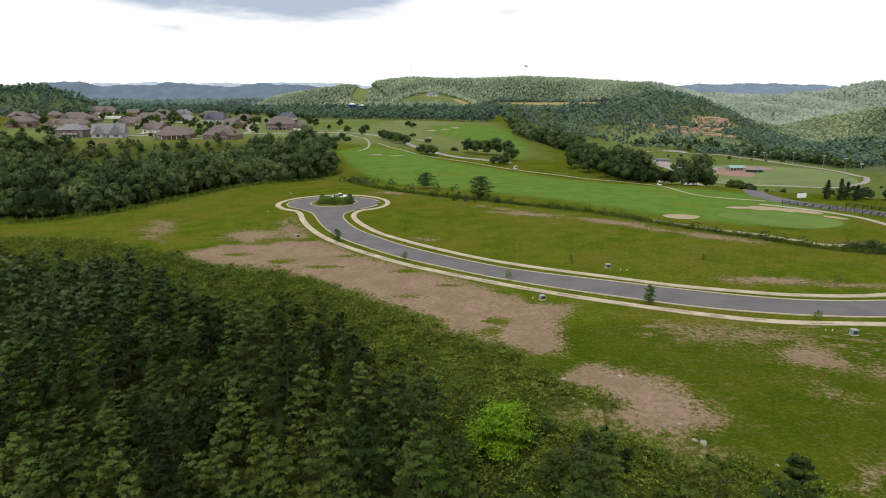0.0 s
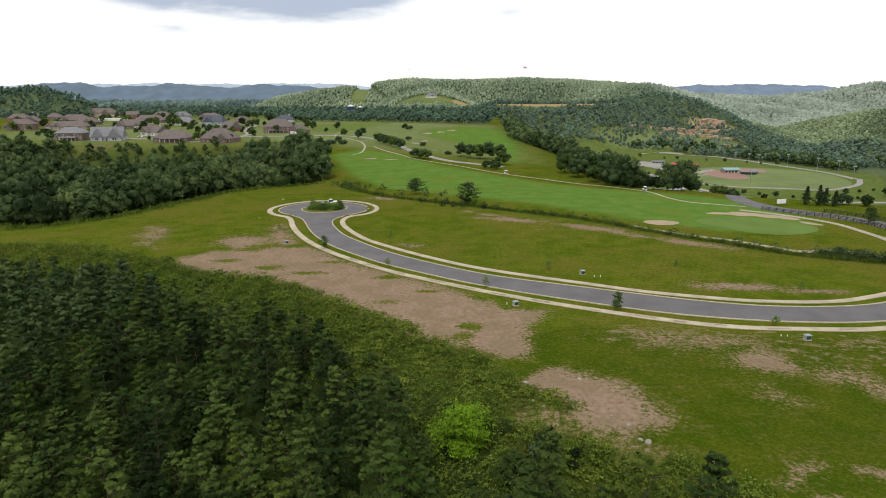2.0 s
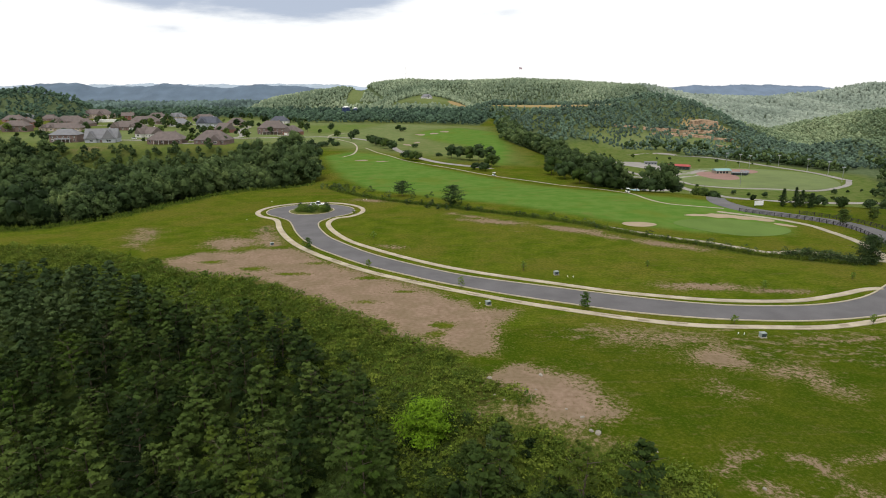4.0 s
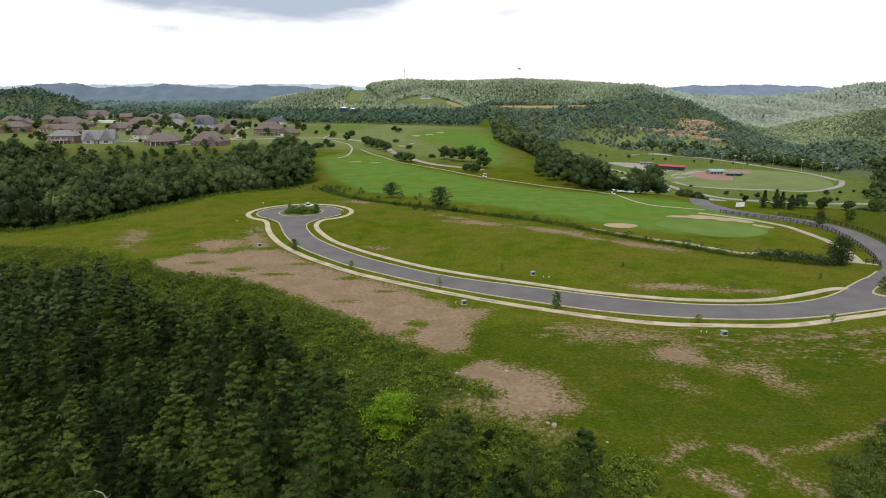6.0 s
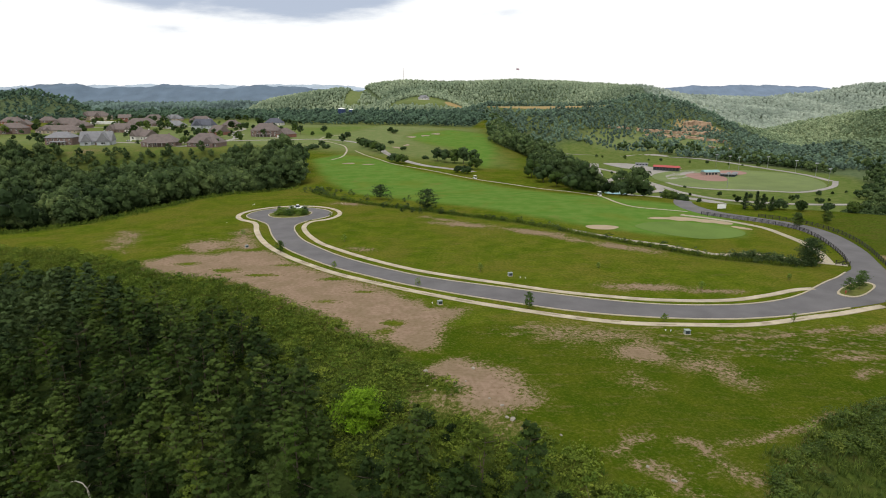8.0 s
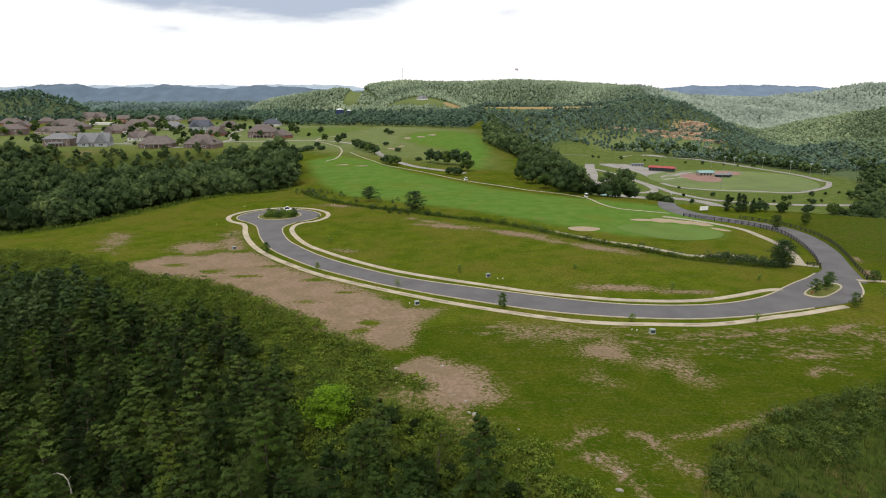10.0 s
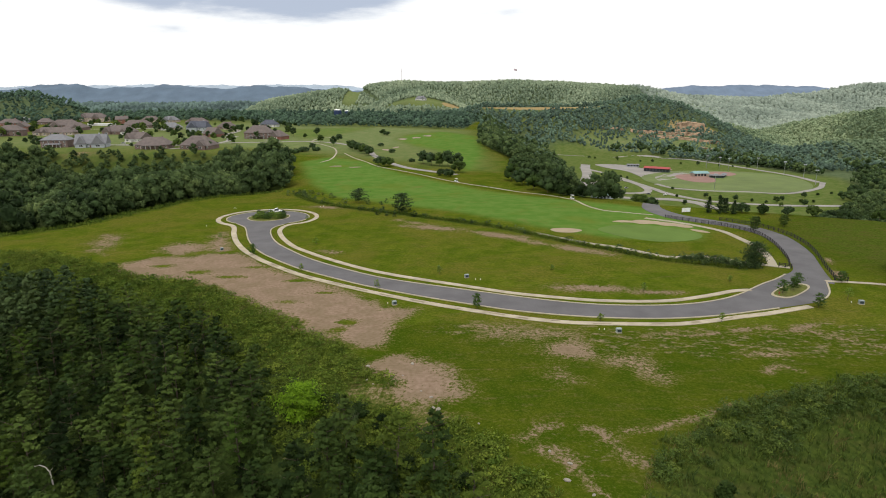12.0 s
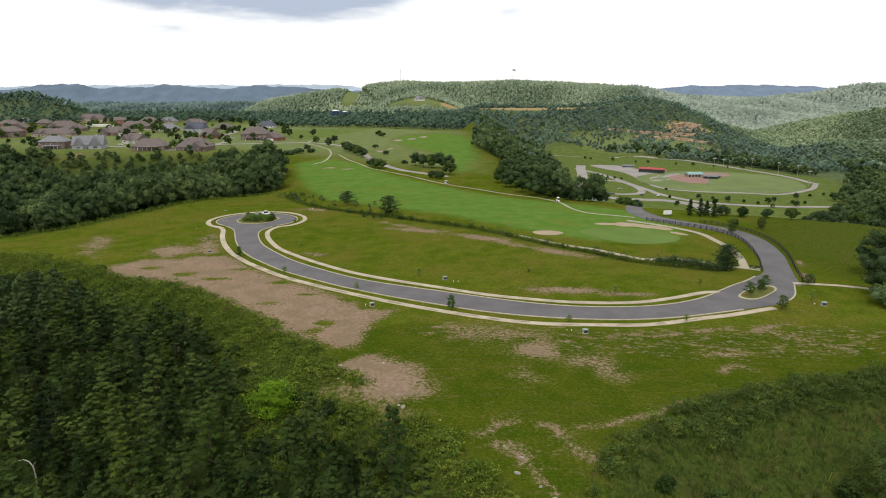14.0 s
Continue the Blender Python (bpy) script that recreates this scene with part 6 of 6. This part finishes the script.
garden = [(-260, 552), (-212, 540), (-180, 533), (-305, 548), (-348, 552), (-250, 640), (-315, 640), (-330, 690), (-240, 640), (-246, 735), (-232, 742), (-225, 735), (-300, 725), (-320, 735), (-290, 730), (-340, 790), (-350, 800), (-362, 790), (-376, 805), (-215, 760), (-205, 775), (-185, 740),
          (-385, 880), (-300, 880), (-420, 940), (-260, 930), (-500, 880), (-530, 830), (-450, 800), (-310, 590), (-205, 640), (-180, 690), (-170, 720), (-120, 655), (-500, 960), (-590, 960)]
gr = random.Random(8)
for k in range(105):
    garden.append((gr.uniform(-560, -170), gr.uniform(560, 980)))
garden = [q for q in garden if q[0] > -0.74 * q[1] - 10]
for i, (x, y) in enumerate(garden):
    h = 4.4 + (i * 37 % 10) * 0.75
    plant("garden_tree", 1100 + i, x, y, h, h * 0.48, h * 0.08, (M_LEAF_DARK, M_LEAF)[i % 2], "dark green garden tree among the houses", group="garden trees", clumps=26, leaves=22, size=0.46, point=0.15, habit=round_crown)

# ---- vehicles ----
M_CAR = {"white": material("white_car_paint", (0.78, 0.78, 0.76), 0.3, 0.05, 3, spec=0.5), "dark": material("dark_car_paint", (0.03, 0.035, 0.04), 0.3, 0.1, 3, spec=0.5), "silver": material("silver_car_paint", (0.4, 0.41, 0.42), 0.3, 0.1, 3, spec=0.5)}
M_TYRE = material("tyre_rubber", (0.02, 0.02, 0.02), 0.85, 0.2, 0.3)
M_RIM = material("wheel_rim", (0.45, 0.45, 0.46), 0.35, 0.1, 0.3, metal=0.8)
M_LAMP = material("lamp_glass", (0.6, 0.6, 0.55), 0.2, 0.05, 1)


def wheel(parent, x, y, r):
    bm = bmesh.new()
    tube(bm, (x, y - 0.11, r), (x, y + 0.11, r), r, r, 14)
    ty = part("wheel", bm, M_TYRE, parent)
    bm = bmesh.new()
    tube(bm, (x, y - 0.12, r), (x, y + 0.12, r), r * 0.58, r * 0.58, 10)
    part("rim", bm, M_RIM, ty)


def tapered(bm, x0, x1, y, z0, z1, in_x0, in_x1, in_y):
    a = [bm.verts.new(v) for v in ((x0, -y, z0), (x1, -y, z0), (x1, y, z0), (x0, y, z0))]
    b = [bm.verts.new(v) for v in ((x0 + in_x0, -y + in_y, z1), (x1 - in_x1, -y + in_y, z1), (x1 - in_x1, y - in_y, z1), (x0 + in_x0, y - in_y, z1))]
    for i in range(4):
        j = (i + 1) % 4
        bm.faces.new((a[i], a[j], b[j], b[i]))
    bm.faces.new(a[::-1])
    bm.faces.new(b)


def car(name, x, y, z, turn, paint, label, pickup=False, group=""):
    ob = thing(name, x, y, z, turn, label, "pickup truck" if pickup else "car", group)
    L = 2.7 if pickup else 2.25
    bm = bmesh.new()
    box(bm, -L, L, -0.92, 0.92, 0.38, 0.98, 0.14)
    if pickup:
        for s_ in (-1, 1):
            box(bm, -L + 0.1, -0.35, s_ * 0.86 - 0.05, s_ * 0.86 + 0.05, 0.95, 1.25, 0.02)
        box(bm, -L + 0.02, -L + 0.12, -0.88, 0.88, 0.95, 1.25, 0.02)
    part("body", bm, M_CAR[paint], ob)
    c0, c1 = (-0.35, 1.35) if pickup else (-1.6, 1.15)
    bm = bmesh.new()
    tapered(bm, c0, c1, 0.84, 0.96, 1.62 if not pickup else 1.78, 0.12 if pickup else 0.5, 0.55, 0.14)
    part("cabin", bm, M_PANE, ob, "dark window glass")
    bm = bmesh.new()
    top = 1.62 if not pickup else 1.78
    box(bm, c0 + (0.1 if pickup else 0.48), c1 - 0.52, -0.71, 0.71, top - 0.01, top + 0.05, 0.02)
    part("roof", bm, M_CAR[paint], ob)
    for wx in (-L * 0.62, L * 0.62):
        for wy in (-0.84, 0.84):
            wheel(ob, wx, wy, 0.38 if pickup else 0.32)
    for wy in (-0.65, 0.65):
        bm = bmesh.new()
        box(bm, L - 0.04, L + 0.02, wy - 0.16, wy + 0.16, 0.68, 0.84, 0.02)
        part("headlight", bm, M_LAMP, ob)
    return ob


car("pickup_truck", -38.2, 222.6, ground_at(-38.2, 222.6) + 0.06, 4, "white", "white pickup truck parked on the turnaround", True)
for x, y, turn, paint in ((-285, 586, 10, "white"), (-268, 581, 0, "dark"), (-222, 700, 20, "dark"), (-212, 690, 15, "white"), (-228, 716, 10, "dark"), (-207, 676, -40, "silver")):
    car("parked_car", x, y, ground_at(x, y) + 0.15, turn, paint, paint + " parked car beside the houses", group="cars by the houses")
for x, y, turn, paint in ((233, 640, 10, "silver"), (246, 604, -30, "dark"), (262, 600, 40, "white"), (216, 606, 20, "dark")):
    car("valley_car", x, y, ground_at(x, y) + 0.15, turn, paint, paint + " car on the valley road", group="cars in the valley")


def golf_cart(x, y, turn):
    ob = thing("golf_cart", x, y, ground_at(x, y) + 0.12, turn, "white golf cart with a roof on the path", "golf cart", "golf carts")
    bm = bmesh.new()
    box(bm, -1.2, 1.2, -0.6, 0.6, 0.25, 0.62, 0.08)
    box(bm, 0.75, 1.2, -0.55, 0.55, 0.55, 0.95, 0.08)
    part("body", bm, M_CAR["white"], ob)
    bm = bmesh.new()
    box(bm, -0.55, 0.1, -0.55, 0.55, 0.6, 0.85, 0.05)
    box(bm, -0.65, -0.5, -0.55, 0.55, 0.8, 1.25, 0.05)
    part("seat", bm, M_BOX_DARK, ob)
    bm = bmesh.new()
    box(bm, -1.05, 0.95, -0.62, 0.62, 1.85, 1.95, 0.04)
    part("roof", bm, M_CAR["white"], ob)
    for px, py in ((-0.95, -0.55), (-0.95, 0.55), (0.85, -0.55), (0.85, 0.55)):
        bm = bmesh.new()
        tube(bm, (px, py, 0.6), (px, py, 1.86), 0.025, 0.025, 5)
        part("post", bm, M_RIM, ob)
        wheel(ob, px * 0.85, py, 0.24)


golf_cart(92.4, 259.5, 100)
golf_cart(39, 330, 125)

# ---- ball park in the valley ----
tagged(sheet("ballfield", oval(372, 706, 97, 92, 8, 48, 0.05), 0.25, material("outfield_turf", (0.125, 0.165, 0.045), 0.9, 0.25, 25), rings=6), "mown green outfield of the ball park", "ballfield", kind="structure")
for i, (x, y, a, b, t_) in enumerate(((343, 724, 22, 35, 0), (393, 766, 18, 22, -20), (335, 808, 10, 8, 0))):
    tagged(sheet("infield_%d" % i, oval(x, y, a, b, t_, 30, 0.05), 0.4, M_CLAY, rings=4), "red clay infield of the ball park", "infield", kind="structure")
tagged(sheet("gravel_lot", spline([(251, 857), (290, 862), (309, 820), (346, 779), (348, 748), (294, 706), (280, 708), (278, 785), (262, 816)], 6, True), 0.25, M_GRAVEL, rings=5), "pale gravel car park", "car park", kind="structure")
VALLEY_ROADS = [("valley_loop", 4, [(205, 667), (224, 700), (246, 704), (256, 680), (255, 634), (244, 614), (220, 609), (205, 621), (200, 645), (205, 667)]),
                ("valley_road", 6.5, [(236, 850), (226, 807), (213, 738), (193, 660), (188, 615), (198, 592), (214, 580), (240, 577), (266, 572), (280, 552), (282, 517), (284, 470)]),
                ("valley_street", 4, [(221, 811), (241, 766), (252, 712), (263, 646), (268, 610), (286, 577), (300, 564), (320, 553), (350, 545), (420, 540)]),
                ("valley_highway", 4, [(150, 1000), (199, 985), (258, 1015), (336, 985), (402, 950), (433, 887), (452, 828), (474, 753), (476, 690)]),
                ("valley_lane", 3, [(279, 679), (288, 650), (313, 632), (358, 622), (395, 612), (447, 645), (480, 690)])]
for name, half, pts in VALLEY_ROADS:
    tagged(ribbon(name, spline(pts, 4), half, -half, 0.3, M_GRAVEL, depth=2.0), "pale grey road on the valley floor", "road", kind="structure")


def pavilion(name, x, y, turn, w, d, h, roof, wall, label):
    z = ground_at(x, y)
    ob = thing(name, x, y, z, turn, label, "pavilion")
    bm = bmesh.new()
    box(bm, -w / 2, w / 2, -d / 2, d / 2, -0.5, h)
    part("wall", bm, wall, ob)
    bm = bmesh.new()
    roof_solid(bm, -w / 2 - 0.8, w / 2 + 0.8, -d / 2 - 0.8, d / 2 + 0.8, h, d * 0.2, 0.5)
    part("roof", bm, ROOFS[roof], ob)
    for k in range(int(w / 4)):
        bm = bmesh.new()
        px = -w / 2 + 2 + k * 4
        box(bm, px - 1.2, px + 1.2, -d / 2 - 0.1, -d / 2 + 0.02, 1.0, h - 0.6)
        part("opening", bm, M_PANE, ob)
    return ob


pavilion("stand", 317, 788, -30, 32, 10, 4.6, "red", M_BOX_DARK, "long dark stand with a bright red roof")
pavilion("club_building", 356, 744, 5, 19, 11, 4, "teal", BRICKS["tan"], "tan building with a teal metal roof")
pavilion("dugout", 371, 729, -12, 16, 5, 3, "grey", M_BOX_DARK, "low dark dugout beside the infield")
pavilion("dugout", 384, 738, 60, 14, 5, 3, "grey", M_BOX_DARK, "low dark dugout beside the infield")
pavilion("ticket_booth", 300, 838, -10, 16, 5, 3, "grey", BRICKS["grey"], "small grey booth beside the car park")
pavilion("valley_shed", 186, 560, 20, 20, 9, 4, "teal", BRICKS["grey"], "low grey shed with a green roof")
for i, (x, y) in enumerate(((407, 804), (414, 792), (467, 752), (476, 724), (460, 672), (397, 822), (456, 799), (330, 640))):
    ob = thing("light_pole", x, y, ground_at(x, y), 0, "tall grey floodlight pole at the ball park", "light pole", "floodlights at the ball park")
    bm = bmesh.new()
    tube(bm, (0, 0, -0.5), (0, 0, 17), 0.3, 0.2, 6)
    part("pole", bm, M_RIM, ob)
    bm = bmesh.new()
    box(bm, -2.0, 2.0, -0.3, 0.3, 16.4, 17.5, 0.05)
    part("lamp_bank", bm, BRICKS["grey"], ob)
for i, (x, y) in enumerate(((233, 745), (238, 738), (243, 731), (250, 724), (256, 716), (270, 590), (284, 640), (190, 660), (300, 590), (310, 580), (322, 572), (335, 566), (344, 556), (356, 560), (368, 572), (380, 560), (400, 590), (420, 600), (438, 606), (300, 552), (262, 548), (350, 540), (375, 545), (392, 560), (330, 900), (300, 920), (345, 890), (380, 870), (400, 858), (425, 845), (440, 835), (455, 822), (262, 940), (270, 936))):
    h = (3, 6.5, 5, 4, 6, 3)[i % 6] if i > 4 else 3.2
    plant("valley_tree", 1200 + i, x, y, h, h * 0.5, h * 0.05, (M_LEAF_DARK, M_LEAF)[i % 2], "dark green tree on the valley floor", group="trees on the valley floor", clumps=26, leaves=20, size=0.52, point=0.15, habit=round_crown)
sign = thing("sign_board", 131.5, 221.5, ground_at(131.5, 221.5), 10, "white board on two posts beside the lane", "sign")
bm = bmesh.new()
box(bm, -1.9, 1.9, -0.06, 0.06, 0.6, 2.3, 0.02)
part("board", bm, M_WHITE, sign)
for k in (-1.6, 1.6):
    bm = bmesh.new()
    box(bm, k - 0.08, k + 0.08, 0.06, 0.2, -0.3, 2.2)
    part("post", bm, M_FENCE, sign)

# ---- landmarks on the hills ----
M_TANK = material("tank_paint", (0.03, 0.05, 0.12), 0.5, 0.2, 5)
for x, y, r, h in ((-166, 1150, 7.2, 9.5), (-149, 1154, 4.2, 7.5)):
    ob = thing("storage_tank", x, y, ground_at(x, y) + 4, 0, "dark blue storage tank with a white domed top", "tank", "tanks on the ridge")
    bm = bmesh.new()
    tube(bm, (0, 0, -6), (0, 0, h), r, r, 24)
    part("shell", bm, M_TANK, ob)
    bm = bmesh.new()
    tube(bm, (0, 0, h), (0, 0, h + 1.8), r * 1.02, r * 0.3, 24)
    part("dome", bm, M_WHITE, ob)
mast = thing("radio_mast", -112, 2205, ground_at(-112, 2205), 0, "thin red and white radio mast on the ridge", "mast")
bm = bmesh.new()
for k in range(3):
    a = k * math.tau / 3
    tube(bm, (0.9 * math.cos(a), 0.9 * math.sin(a), 0), (0.5 * math.cos(a), 0.5 * math.sin(a), 48), 0.16, 0.12, 4)
for k in range(16):
    tube(bm, (0.8, 0, k * 3), (-0.5, 0.6, k * 3 + 3), 0.12, 0.12, 4)
part("lattice", bm, M_CLAY, mast)
flag = thing("flagpole", 282, 2200, ground_at(282, 2200), 0, "very tall flagpole with a drooping flag", "flagpole")
bm = bmesh.new()
tube(bm, (0, 0, 0), (0, 0, 46), 0.3, 0.15, 6)
part("pole", bm, M_RIM, flag)
bm = bmesh.new()
rows = [[bm.verts.new((k * 1.3, 0.5 * math.sin(k * 1.1), z - k * 0.25)) for k in range(9)] for z in (45.5, 43.5, 41.5, 39.5)]
for r0, r1 in zip(rows, rows[1:]):
    for k in range(8):
        bm.faces.new((r0[k], r0[k + 1], r1[k + 1], r1[k]))
part("flag", bm, material("flag_cloth", (0.50, 0.38, 0.42), 0.8, 0.3, 4), flag)
house(-30, 1765, 0, 26, 14, 1, 6, W, G_, "white house on a cleared hillside lawn", [(4, 9, 2, 5, W)])
house(20, 2190, 0, 22, 12, 1, 5, W, B, "pale house on top of the ridge")

# rock ledges of the old cut in the hillside
M_LEDGE = material("cut_rock", (0.36, 0.25, 0.16), 0.95, 0.55, 7, bump=0.3, bump_scale=6)


def ledge(name, pts, tall, seed, label):
    line = spline(pts, 3.0)
    g = np.random.default_rng(seed)
    rows = []
    zs = height(line[:, 0], line[:, 1])
    for f, out in ((-0.6, 0.0), (0.25, 0.4), (0.55, 1.6), (1.0, 2.2), (1.1, 7.0)):
        wob = g.normal(0, 0.9, len(line))
        rows.append(np.c_[line[:, 0], line[:, 1] + out + wob, zs + tall * f + g.normal(0, 0.5, len(line))])
    n = len(line)
    faces = [(r * n + i, r * n + i + 1, (r + 1) * n + i + 1, (r + 1) * n + i) for r in range(len(rows) - 1) for i in range(n - 1)]
    return tagged(mesh_object(name, np.vstack(rows), faces, M_LEDGE), label, "rock ledge", group="rock ledges of the cut")


for i, (pts, tall) in enumerate((([(388, 1150), (415, 1150), (440, 1146), (465, 1132), (500, 1128), (530, 1140)], 6), ([(330, 1146), (355, 1152), (380, 1152)], 4), ([(425, 1124), (455, 1114), (480, 1104), (510, 1098), (538, 1102)], 5), ([(478, 1158), (495, 1166), (515, 1172), (535, 1166)], 13), ([(470, 1142), (495, 1146), (520, 1152)], 7),
                                 ([(490, 1064), (512, 1060), (530, 1066)], 4), ([(515, 1030), (530, 1026), (545, 1020)], 4), ([(400, 1134), (430, 1130), (455, 1122)], 3))):
    ledge("rock_ledge", pts, tall, i, "orange-brown layered rock face of a hillside cut")
